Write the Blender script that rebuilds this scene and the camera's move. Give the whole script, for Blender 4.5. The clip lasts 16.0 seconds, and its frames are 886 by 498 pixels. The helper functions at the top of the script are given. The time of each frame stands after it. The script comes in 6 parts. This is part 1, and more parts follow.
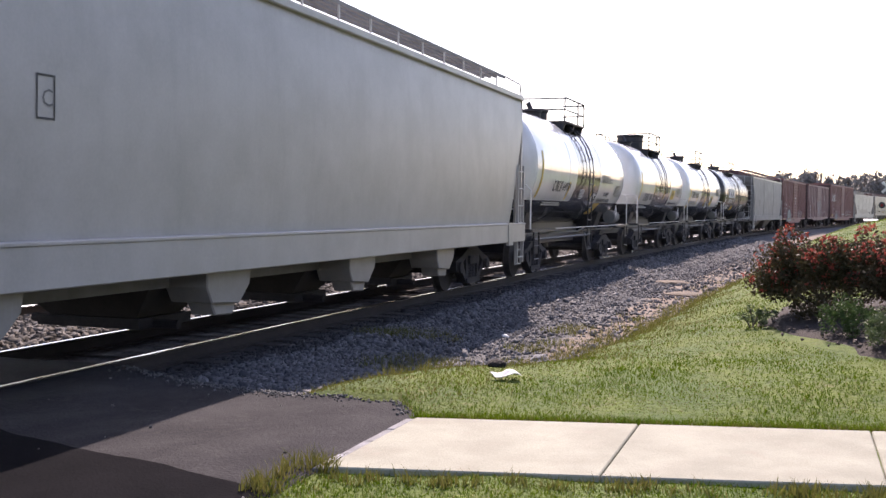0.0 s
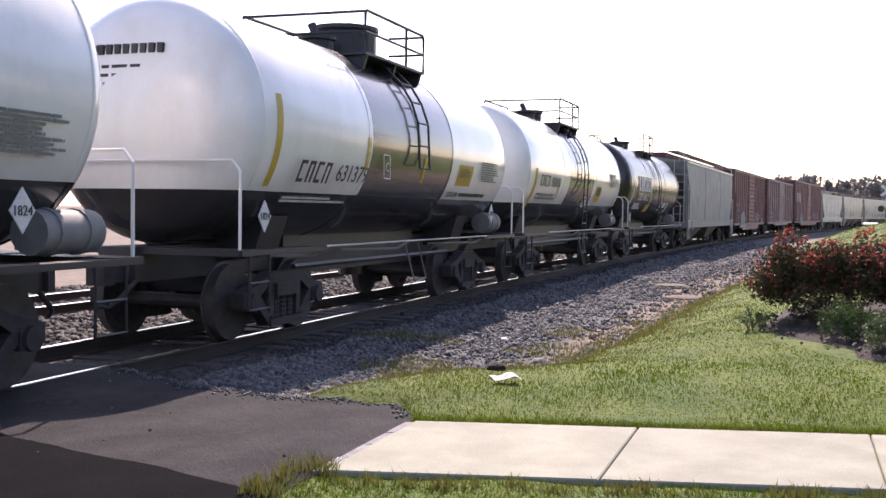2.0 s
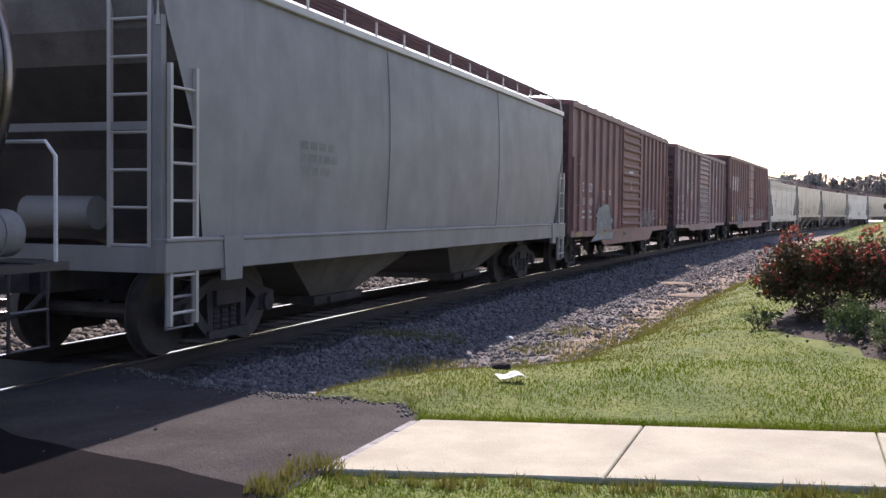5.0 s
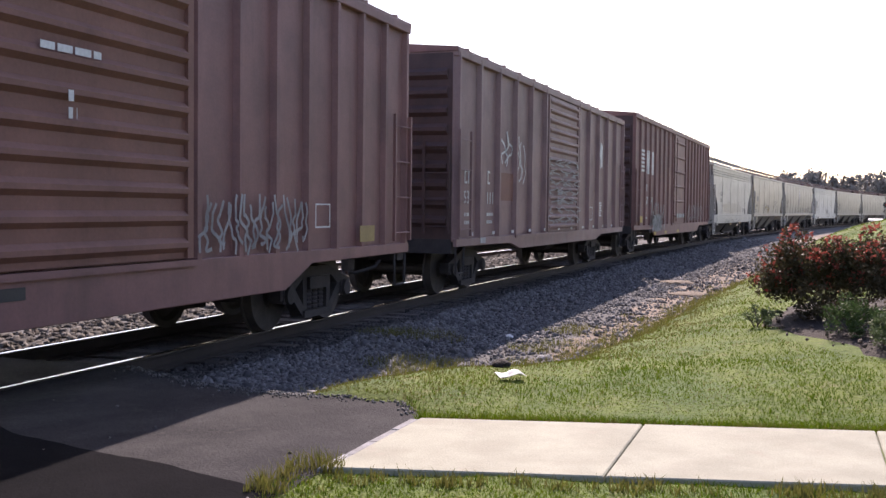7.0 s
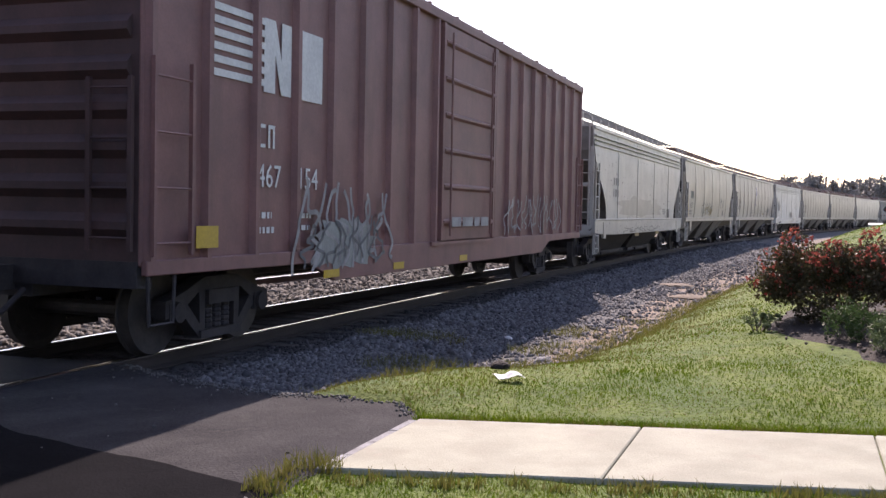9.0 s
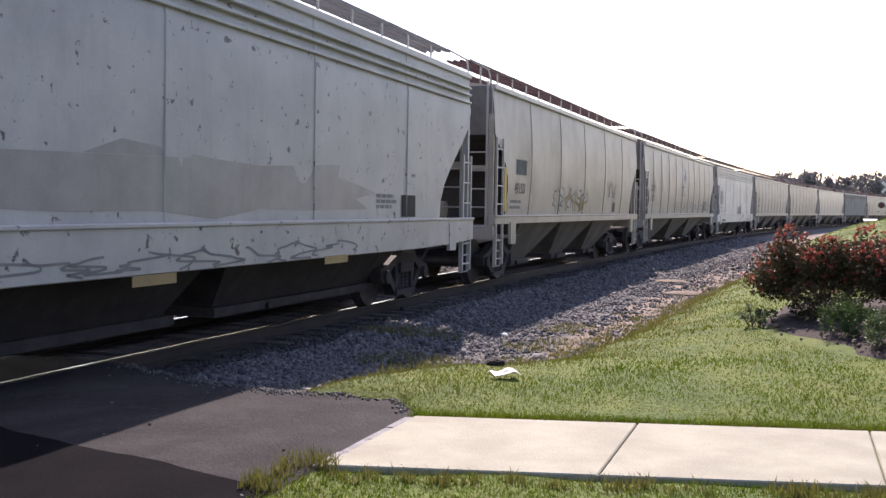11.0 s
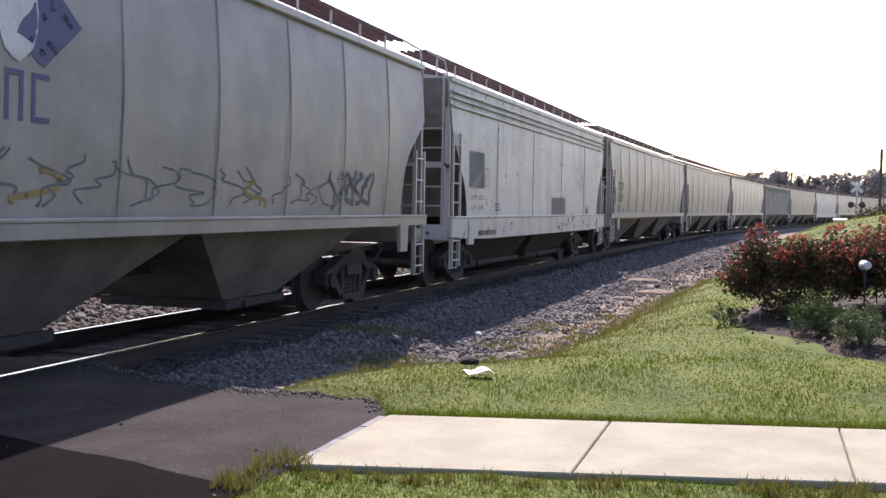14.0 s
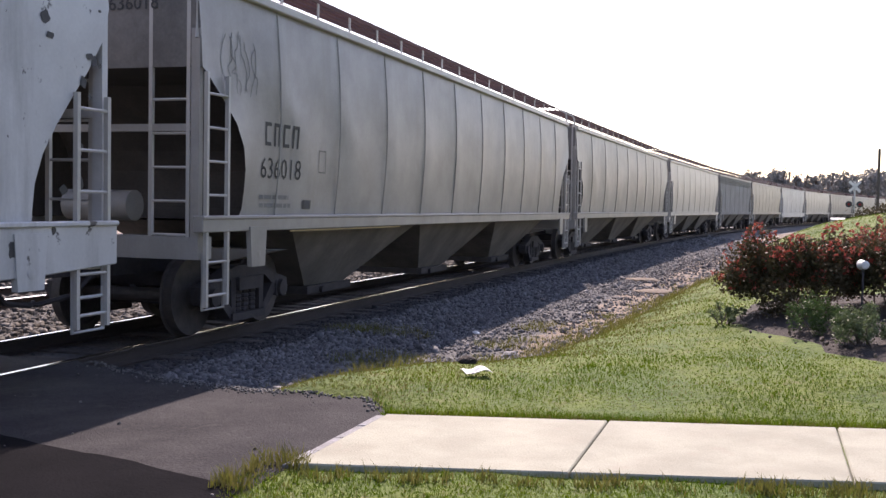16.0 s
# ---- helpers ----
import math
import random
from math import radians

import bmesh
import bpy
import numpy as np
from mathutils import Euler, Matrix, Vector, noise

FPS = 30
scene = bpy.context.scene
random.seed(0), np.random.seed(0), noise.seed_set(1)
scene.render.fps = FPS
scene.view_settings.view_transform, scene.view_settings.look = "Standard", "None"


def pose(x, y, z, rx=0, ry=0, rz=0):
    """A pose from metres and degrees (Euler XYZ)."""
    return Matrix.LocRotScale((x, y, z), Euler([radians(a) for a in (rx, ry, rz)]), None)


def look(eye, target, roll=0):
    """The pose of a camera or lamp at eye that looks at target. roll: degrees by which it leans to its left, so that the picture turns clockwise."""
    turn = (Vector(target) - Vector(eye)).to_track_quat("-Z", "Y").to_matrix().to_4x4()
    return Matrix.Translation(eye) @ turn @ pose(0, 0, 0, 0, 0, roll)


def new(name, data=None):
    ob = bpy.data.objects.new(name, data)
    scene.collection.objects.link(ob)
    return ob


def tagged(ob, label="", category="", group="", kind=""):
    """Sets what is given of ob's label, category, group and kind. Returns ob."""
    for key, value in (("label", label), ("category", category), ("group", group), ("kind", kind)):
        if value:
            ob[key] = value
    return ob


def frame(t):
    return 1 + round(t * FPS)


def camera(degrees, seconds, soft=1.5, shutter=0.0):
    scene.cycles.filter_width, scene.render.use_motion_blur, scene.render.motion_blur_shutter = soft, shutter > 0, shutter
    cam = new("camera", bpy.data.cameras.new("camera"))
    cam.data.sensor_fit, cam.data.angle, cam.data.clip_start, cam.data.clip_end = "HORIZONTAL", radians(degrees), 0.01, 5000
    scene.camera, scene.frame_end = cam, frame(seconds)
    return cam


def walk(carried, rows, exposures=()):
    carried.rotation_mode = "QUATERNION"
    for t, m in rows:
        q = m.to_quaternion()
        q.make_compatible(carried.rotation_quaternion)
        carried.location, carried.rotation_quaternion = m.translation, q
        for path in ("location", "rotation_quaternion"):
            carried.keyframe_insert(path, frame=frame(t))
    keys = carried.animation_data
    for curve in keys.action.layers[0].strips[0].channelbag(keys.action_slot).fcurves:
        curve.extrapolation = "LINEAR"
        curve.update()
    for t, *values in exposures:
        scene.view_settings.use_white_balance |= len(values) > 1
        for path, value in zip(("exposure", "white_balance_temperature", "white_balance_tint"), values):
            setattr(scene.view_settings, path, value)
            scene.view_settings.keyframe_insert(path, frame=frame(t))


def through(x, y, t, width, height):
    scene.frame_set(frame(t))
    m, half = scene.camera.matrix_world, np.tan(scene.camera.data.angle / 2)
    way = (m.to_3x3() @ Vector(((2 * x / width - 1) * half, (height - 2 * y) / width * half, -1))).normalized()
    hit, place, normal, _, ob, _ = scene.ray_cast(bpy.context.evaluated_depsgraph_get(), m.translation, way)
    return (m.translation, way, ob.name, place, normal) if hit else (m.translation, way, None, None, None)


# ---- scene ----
from mathutils.bvhtree import BVHTree

# camera: hand-held on one spot beside the crossing, turning slightly
EYE = (0.0, 0.0, 1.465)
cam = camera(45.87, 16.0, soft=1.5)
walk(cam, [
    (0, pose(*EYE, 87.719, -0.751, 0.030)),
    (0.5, pose(*EYE, 87.750, -0.709, 0.034)),
    (1, pose(*EYE, 87.764, -0.630, 0.014)),
    (1.5, pose(*EYE, 87.853, -0.634, 0.021)),
    (2, pose(*EYE, 87.890, -0.801, 0.000)),
    (2.5, pose(*EYE, 87.868, -0.808, 0.162)),
    (3, pose(*EYE, 87.899, -0.808, 0.272)),
    (3.5, pose(*EYE, 88.036, -0.895, 0.376)),
    (4, pose(*EYE, 87.977, -0.720, 0.334)),
    (6.5, pose(*EYE, 87.713, -0.636, 0.238)),
    (7, pose(*EYE, 87.732, -0.656, 0.250)),
    (7.5, pose(*EYE, 87.742, -0.643, 0.210)),
    (8, pose(*EYE, 87.587, -0.631, 0.284)),
    (8.5, pose(*EYE, 87.559, -0.798, 0.248)),
    (9, pose(*EYE, 87.793, -1.115, 0.260)),
    (11.5, pose(*EYE, 87.615, -0.882, -0.079)),
    (12, pose(*EYE, 87.769, -0.769, -0.222)),
    (12.5, pose(*EYE, 87.838, -0.689, -0.554)),
    (13, pose(*EYE, 87.760, -1.056, -0.952)),
    (13.5, pose(*EYE, 87.711, -1.150, -1.302)),
    (14, pose(*EYE, 87.597, -1.056, -1.424)),
    (14.5, pose(*EYE, 87.537, -1.198, -1.427)),
    (15, pose(*EYE, 87.470, -1.157, -1.329)),
    (15.5, pose(*EYE, 87.416, -1.059, -1.391)),
    (16, pose(*EYE, 87.557, -1.082, -1.527)),
], exposures=[(0, 0.95, 7000, 29), (16, 0.95, 7000, 29)])

# ---- light: sun ahead of the camera, beyond the train ----
SUN_EL, SUN_AZ = 41.0, 2.0          # degrees; azimuth from +Y towards +X
world = bpy.data.worlds.new("sky")
scene.world = world
world.use_nodes = True
wn = world.node_tree
bg = wn.nodes["Background"]
sky = wn.nodes.new("ShaderNodeTexSky")
sky.sky_type, sky.sun_disc = "NISHITA", False
sky.sun_elevation, sky.sun_rotation = radians(SUN_EL), radians(SUN_AZ)
sky.dust_density, sky.air_density, sky.ozone_density = 0.8, 1.0, 1.0
wn.links.new(sky.outputs["Color"], bg.inputs["Color"])
bg.inputs["Strength"].default_value = 0.15
sun = new("sun", bpy.data.lights.new("sun", "SUN"))
sun.data.energy, sun.data.angle, sun.data.color = 4.4, radians(0.6), (1.0, 0.95, 0.86)
_d = Vector((math.sin(radians(SUN_AZ)) * math.cos(radians(SUN_EL)), math.cos(radians(SUN_AZ)) * math.cos(radians(SUN_EL)), math.sin(radians(SUN_EL))))
sun.matrix_world = look(tuple(_d * 60), (0, 0, 0))

# ---- the railway's line: s metres along the near rail, o metres to its right (towards the camera) ----
RAIL_Z = -0.133
TH0, DIST, K1, K2 = radians(18.13), 6.467, 1.192e-3, 2.05e-6
_u = np.arange(-420, 520, 0.25)
_a = TH0 + K1 * np.clip(_u, -300, 600) + K2 * np.clip(_u, 0, 400) ** 2 / 2
_X = np.concatenate([[0], np.cumsum(np.sin((_a[1:] + _a[:-1]) / 2)) * 0.25])
_Y = np.concatenate([[0], np.cumsum(np.cos((_a[1:] + _a[:-1]) / 2)) * 0.25])
_X += -DIST * math.cos(TH0) - np.interp(0, _u, _X)
_Y += DIST * math.sin(TH0) - np.interp(0, _u, _Y)


def line(s, o=0.0):
    """Plan position and heading at s, o."""
    x, y, a = np.interp(s, _u, _X), np.interp(s, _u, _Y), np.interp(s, _u, _a)
    return x + o * np.cos(a), y - o * np.sin(a), a


def so_of(x, y):
    """Track coordinates of a plan position, by two steps from the tangent at the camera."""
    s = (x - _X[1680]) * math.sin(TH0) + (y - _Y[1680]) * math.cos(TH0)
    for _ in range(4):
        px, py, a = line(s)
        s = s + (x - px) * np.sin(a) + (y - py) * np.cos(a)
    px, py, a = line(s)
    return s, (x - px) * np.cos(a) - (y - py) * np.sin(a)


def smooth(t):
    t = np.clip(t, 0, 1)
    return t * t * (3 - 2 * t)


def lawn_edge(s):
    return np.interp(s, [-20, 7, 8, 9.3, 10.5, 14, 20, 26.5, 45, 90], [2.4, 2.4, 2.6, 3.0, 3.7, 4.25, 4.6, 5.1, 5.6, 6.0])


def ground_z(s, o):
    """Height of the natural ground: flat by the rails, a shallow ditch, then the lawn rising to a bank."""
    s, o = np.asarray(s, float), np.asarray(o, float)
    e = lawn_edge(s)
    bed = -0.33 - 0.20 * smooth((o - 1.0) / 1.6) + 0.28 * smooth((o - e + 1.0) / 1.6)
    bed = bed + 0.19 * smooth((11.5 - s) / 3.2) * smooth((o - 1.3) / 1.3) * (1 - smooth((o - 3.3) / 2.2))
    high = 0.22 + 0.066 * np.clip(s - 6, 0, 26.5)
    high = high * (1 - 0.75 * smooth((s - 36) / 25))
    rise = high * (1 - np.exp(-np.clip(o - e, 0, 40) / 2.2))
    left = -0.33 - 0.25 * smooth((-o - 8.2) / 2)
    return np.where(o < -2, left, bed + rise)


# ---- mesh helpers ----
def vadd(bm, co):
    return [bm.verts.new(c) for c in co]


def box(bm, x0, x1, y0, y1, z0, z1):
    v = vadd(bm, [(x, y, z) for z in (z0, z1) for y in (y0, y1) for x in (x0, x1)])
    for f in ((0, 2, 3, 1), (4, 5, 7, 6), (0, 1, 5, 4), (2, 6, 7, 3), (0, 4, 6, 2), (1, 3, 7, 5)):
        bm.faces.new([v[i] for i in f])


def prism(bm, poly, axis, a, b):
    """A polygon drawn in the two other axes, drawn out along axis from a to b."""
    def put(p, h):
        return {"x": (h, p[0], p[1]), "y": (p[0], h, p[1]), "z": (p[0], p[1], h)}[axis]
    lo, hi = vadd(bm, [put(p, a) for p in poly]), vadd(bm, [put(p, b) for p in poly])
    n = len(poly)
    bm.faces.new(lo)
    bm.faces.new(hi[::-1])
    for i in range(n):
        bm.faces.new((lo[i], hi[i], hi[(i + 1) % n], lo[(i + 1) % n]))


def tube(bm, pts, r, n=6, caps=True):
    """A round bar through the points."""
    pts = [Vector(p) for p in pts]
    rings = []
    for i, p in enumerate(pts):
        d = (pts[min(i + 1, len(pts) - 1)] - pts[max(i - 1, 0)]).normalized()
        q = d.to_track_quat("Z", "Y")
        rings.append([bm.verts.new(p + q @ Vector((r * math.cos(2 * math.pi * k / n), r * math.sin(2 * math.pi * k / n), 0))) for k in range(n)])
    for a, b in zip(rings, rings[1:]):
        for k in range(n):
            bm.faces.new((a[k], a[(k + 1) % n], b[(k + 1) % n], b[k]))
    if caps:
        bm.faces.new(rings[0][::-1])
        bm.faces.new(rings[-1])


def lathe(bm, prof, axis="y", n=24, centre=(0, 0, 0), smooth_all=True):
    """A profile of (along, radius) turned about an axis."""
    rings = []
    for a, r in prof:
        ring = []
        for k in range(n):
            c, s_ = r * math.cos(2 * math.pi * k / n), r * math.sin(2 * math.pi * k / n)
            co = {"y": (c, a, s_), "x": (a, c, s_), "z": (c, s_, a)}[axis]
            ring.append(bm.verts.new(Vector(co) + Vector(centre)))
        rings.append(ring)
    for a, b in zip(rings, rings[1:]):
        for k in range(n):
            f = bm.faces.new((a[k], a[(k + 1) % n], b[(k + 1) % n], b[k]))
            f.smooth = smooth_all
    for ring in (rings[0], rings[-1]):
        if prof[0][1] > 1e-4:
            bm.faces.new(ring)


def mesh_of(name, bm, material, shade=False, bevel=0.0):
    bmesh.ops.recalc_face_normals(bm, faces=bm.faces[:])
    if bevel:
        bmesh.ops.bevel(bm, geom=bm.edges[:], offset=bevel, segments=1, affect="EDGES", clamp_overlap=True)
    for e in bm.edges:
        if len(e.link_faces) == 2 and e.calc_face_angle() > 0.65:
            e.smooth = False
    if shade:
        for f in bm.faces:
            f.smooth = True
    me = bpy.data.meshes.new(name)
    bm.to_mesh(me)
    bm.free()
    me.materials.append(material)
    return me


def part(name, bm, material, parent, label="", shade=False, bevel=0.0):
    """Links a bmesh, or a mesh made before, as one mesh object under a thing or a part."""
    me = bm if isinstance(bm, bpy.types.Mesh) else mesh_of(name, bm, material, shade, bevel)
    ob = new(name, me)
    ob.parent = parent
    if label:
        ob["label"] = label
    return ob


def arrays(name, verts, faces, material, shade=False):
    me = bpy.data.meshes.new(name)
    me.from_pydata(verts, [], faces)
    me.materials.append(material)
    if shade:
        me.polygons.foreach_set("use_smooth", [True] * len(me.polygons))
    me.update()
    return me


# ---- materials ----
def node(nt, kind, **values):
    n = nt.nodes.new(kind)
    for k, v in values.items():
        n.inputs[k].default_value = v
    return n


def mat(name, c1, c2, rough=0.75, metal=0.0, scale=1.5, fine=30.0, grain=0.12, bump=0.15, streak=None, streak_amount=0.5,
        spots=None, spots_amount=0.0, vary=0.0, stretch=(1, 1, 1), spot_scale=2.0):
    """Two tones mixed by a broad noise, a fine grain, optional vertical streaks and worn spots, and a fine relief."""
    m = bpy.data.materials.new(name)
    m.use_nodes = True
    nt = m.node_tree
    L = nt.links.new
    bsdf = nt.nodes["Principled BSDF"]
    tc = nt.nodes.new("ShaderNodeTexCoord")
    mp = nt.nodes.new("ShaderNodeMapping")
    mp.inputs["Scale"].default_value = stretch
    L(tc.outputs["Object"], mp.inputs["Vector"])
    big = node(nt, "ShaderNodeTexNoise", Scale=scale, Detail=5.0, Roughness=0.6)
    small = node(nt, "ShaderNodeTexNoise", Scale=fine, Detail=3.0)
    L(mp.outputs[0], big.inputs["Vector"])
    L(mp.outputs[0], small.inputs["Vector"])
    ramp = nt.nodes.new("ShaderNodeMapRange")
    ramp.inputs[1].default_value, ramp.inputs[2].default_value = 0.35, 0.65
    L(big.outputs[0], ramp.inputs[0])
    mix = nt.nodes.new("ShaderNodeMix")
    mix.data_type = "RGBA"
    mix.inputs["A"].default_value, mix.inputs["B"].default_value = (*c1, 1), (*c2, 1)
    L(ramp.outputs[0], mix.inputs["Factor"])
    col = mix.outputs["Result"]

    def over(c, fac, amount):
        nonlocal col
        mul = nt.nodes.new("ShaderNodeMath")
        mul.operation = "MULTIPLY"
        mul.inputs[1].default_value = amount
        L(fac, mul.inputs[0])
        mx = nt.nodes.new("ShaderNodeMix")
        mx.data_type = "RGBA"
        L(mul.outputs[0], mx.inputs["Factor"])
        L(col, mx.inputs["A"])
        mx.inputs["B"].default_value = (*c, 1)
        col = mx.outputs["Result"]

    if streak:
        sm = nt.nodes.new("ShaderNodeMapping")
        sm.inputs["Scale"].default_value = (1.15, 1.0, 0.16)
        L(tc.outputs["Object"], sm.inputs["Vector"])
        sn = node(nt, "ShaderNodeTexNoise", Scale=2.2, Detail=6.0, Roughness=0.65)
        L(sm.outputs[0], sn.inputs["Vector"])
        sr = nt.nodes.new("ShaderNodeMapRange")
        sr.inputs[1].default_value, sr.inputs[2].default_value = 0.5, 0.78
        L(sn.outputs[0], sr.inputs[0])
        over(streak, sr.outputs[0], streak_amount)
    if spots:
        pn = node(nt, "ShaderNodeTexNoise", Scale=spot_scale, Detail=7.0, Roughness=0.62)
        L(tc.outputs["Object"], pn.inputs["Vector"])
        pr = nt.nodes.new("ShaderNodeMapRange")
        pr.inputs[1].default_value, pr.inputs[2].default_value = 0.62, 0.66
        L(pn.outputs[0], pr.inputs[0])
        over(spots, pr.outputs[0], spots_amount)
    gr = nt.nodes.new("ShaderNodeMapRange")
    gr.inputs[3].default_value, gr.inputs[4].default_value = 1 - grain * 2, 1 + grain * 2
    L(small.outputs[0], gr.inputs[0])
    hsv = nt.nodes.new("ShaderNodeHueSaturation")
    L(col, hsv.inputs["Color"])
    if vary:
        info = nt.nodes.new("ShaderNodeObjectInfo")
        vr = nt.nodes.new("ShaderNodeMapRange")
        vr.inputs[3].default_value, vr.inputs[4].default_value = 1 - vary, 1 + vary
        L(info.outputs["Random"], vr.inputs[0])
        mm = nt.nodes.new("ShaderNodeMath")
        mm.operation = "MULTIPLY"
        L(vr.outputs[0], mm.inputs[0])
        L(gr.outputs[0], mm.inputs[1])
        L(mm.outputs[0], hsv.inputs["Value"])
    else:
        L(gr.outputs[0], hsv.inputs["Value"])
    L(hsv.outputs[0], bsdf.inputs["Base Color"])
    bsdf.inputs["Roughness"].default_value = rough
    bsdf.inputs["Metallic"].default_value = metal
    if bump:
        bp = node(nt, "ShaderNodeBump", Strength=bump, Distance=0.02)
        L(small.outputs[0], bp.inputs["Height"])
        L(bp.outputs[0], bsdf.inputs["Normal"])
    return m


M_GREY = mat("grey_paint", (0.345, 0.325, 0.30), (0.265, 0.25, 0.23), 0.42, streak=(0.24, 0.22, 0.18), streak_amount=0.5, bump=0.03, grain=0.04)
M_LIGHT = mat("pale_grey_paint", (0.48, 0.455, 0.42), (0.41, 0.39, 0.355), 0.40, streak=(0.3, 0.28, 0.25), streak_amount=0.3, bump=0.03, grain=0.04)
M_TAN = mat("tan_paint", (0.455, 0.41, 0.34), (0.365, 0.325, 0.265), 0.45, streak=(0.28, 0.22, 0.15), streak_amount=0.5, bump=0.03, grain=0.04)
M_DIRTY = mat("dark_grey_paint", (0.24, 0.235, 0.23), (0.18, 0.175, 0.17), 0.7, streak=(0.12, 0.11, 0.10), streak_amount=0.6, bump=0.03, grain=0.05)
M_WORN = mat("worn_white_paint", (0.54, 0.54, 0.53), (0.46, 0.46, 0.455), 0.45, streak=(0.20, 0.19, 0.18), streak_amount=0.75, spots=(0.03, 0.024, 0.024), spots_amount=0.95, bump=0.04, grain=0.04, spot_scale=4.5)
M_BROWN = mat("oxide_brown_paint", (0.25, 0.118, 0.108), (0.185, 0.09, 0.085), 0.6, streak=(0.12, 0.065, 0.055), streak_amount=0.6, bump=0.06, grain=0.08)
M_BROWN2 = mat("faded_brown_paint", (0.28, 0.168, 0.16), (0.20, 0.12, 0.118), 0.6, streak=(0.30, 0.24, 0.22), streak_amount=0.45, bump=0.06, grain=0.08)
# dirty brown with the shade between coupled cars put into the colour
M_DIRT_SHADE = mat("dirt_and_shade_brown_paint", (0.095, 0.052, 0.05), (0.06, 0.035, 0.035), 0.7, streak=(0.03, 0.022, 0.022), streak_amount=0.6, bump=0.06, grain=0.08)
M_CHALK = mat("chalky_pale_paint", (0.46, 0.45, 0.42), (0.37, 0.365, 0.345), 0.45, streak=(0.25, 0.24, 0.22), streak_amount=0.4, spots=(0.05, 0.042, 0.04), spots_amount=0.9, bump=0.03, grain=0.04, spot_scale=6.5)
M_DOOR = mat("rust_brown_paint", (0.24, 0.11, 0.085), (0.19, 0.088, 0.068), 0.7, streak=(0.12, 0.055, 0.04), streak_amount=0.5, bump=0.06, grain=0.08)
M_MAROON = mat("maroon_steel", (0.13, 0.055, 0.055), (0.09, 0.045, 0.045), 0.8, bump=0.1)
M_WHITE = mat("white_tank_paint", (0.83, 0.82, 0.80), (0.77, 0.75, 0.71), 0.24, streak=(0.5, 0.46, 0.4), streak_amount=0.22, bump=0.01, grain=0.02)
M_BLACK = mat("black_paint", (0.026, 0.024, 0.028), (0.036, 0.033, 0.037), 0.5, streak=(0.07, 0.065, 0.06), streak_amount=0.35, bump=0.02, grain=0.08)
M_STEEL = mat("dark_grimy_steel", (0.050, 0.044, 0.046), (0.030, 0.027, 0.030), 0.8, grain=0.15, bump=0.2, scale=5)
M_WHEEL = mat("worn_wheel_steel", (0.075, 0.066, 0.064), (0.048, 0.043, 0.043), 0.65, metal=0.3, grain=0.1, bump=0.1, scale=6)
M_RAILTOP = mat("polished_rail_steel", (0.62, 0.62, 0.64), (0.5, 0.5, 0.52), 0.22, metal=1.0, grain=0.03, bump=0.02)
M_RAIL = mat("rusty_rail_web", (0.05, 0.037, 0.032), (0.035, 0.027, 0.024), 0.85, grain=0.12, bump=0.15)
M_TIE = mat("creosoted_timber", (0.085, 0.07, 0.064), (0.052, 0.044, 0.041), 0.9, grain=0.2, bump=0.4, stretch=(1, 8, 8), vary=0.25)
M_BALLAST = mat("grey_ballast_bed", (0.07, 0.067, 0.067), (0.045, 0.042, 0.042), 0.95, scale=3, fine=26, grain=0.4, bump=0.9)
M_STONE = mat("crushed_stone", (0.26, 0.26, 0.27), (0.17, 0.168, 0.17), 0.9, scale=6, fine=60, grain=0.25, bump=0.25)
M_ASPHALT = mat("worn_asphalt", (0.046, 0.044, 0.046), (0.025, 0.024, 0.027), 0.95, scale=1.6, fine=55, grain=0.42, bump=0.7, spots=(0.05, 0.048, 0.048), spots_amount=0.6, spot_scale=3.2)
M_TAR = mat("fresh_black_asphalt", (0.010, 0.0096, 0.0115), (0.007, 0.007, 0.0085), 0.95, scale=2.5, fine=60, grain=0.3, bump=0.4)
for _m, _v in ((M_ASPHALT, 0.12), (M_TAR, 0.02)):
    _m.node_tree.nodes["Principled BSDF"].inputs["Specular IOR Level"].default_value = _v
M_CONCRETE = mat("pale_concrete", (0.325, 0.322, 0.25), (0.25, 0.247, 0.19), 0.9, scale=2.2, fine=70, grain=0.13, bump=0.25, streak=(0.27, 0.245, 0.19), streak_amount=0.35, spots=(0.28, 0.255, 0.20), spots_amount=0.55, vary=0.04, spot_scale=3.0)
M_SOIL = mat("bare_soil", (0.20, 0.155, 0.115), (0.13, 0.10, 0.075), 0.95, scale=2.2, fine=30, grain=0.3, bump=0.6)
M_MULCH = mat("dark_mulch", (0.028, 0.020, 0.017), (0.014, 0.010, 0.009), 0.95, scale=8, fine=50, grain=0.35, bump=0.9)
# darker than the body: grime, with the recesses' shade put into the colour
M_GRIME_SHADE = mat("grime_and_shade_paint", (0.075, 0.066, 0.06), (0.045, 0.04, 0.037), 0.85, streak=(0.06, 0.055, 0.05), streak_amount=0.5, bump=0.08)
M_BAY = mat("streaked_grey_bay_paint", (0.20, 0.187, 0.17), (0.12, 0.112, 0.103), 0.75, streak=(0.07, 0.062, 0.055), streak_amount=0.6, bump=0.05)
M_YELLOW = mat("yellow_marking", (0.55, 0.36, 0.03), (0.48, 0.32, 0.04), 0.5, bump=0.02)
M_MARK = mat("white_marking", (0.68, 0.68, 0.66), (0.56, 0.56, 0.55), 0.6, bump=0.02)
M_INK = mat("black_marking", (0.03, 0.03, 0.032), (0.045, 0.045, 0.045), 0.6, bump=0.02)

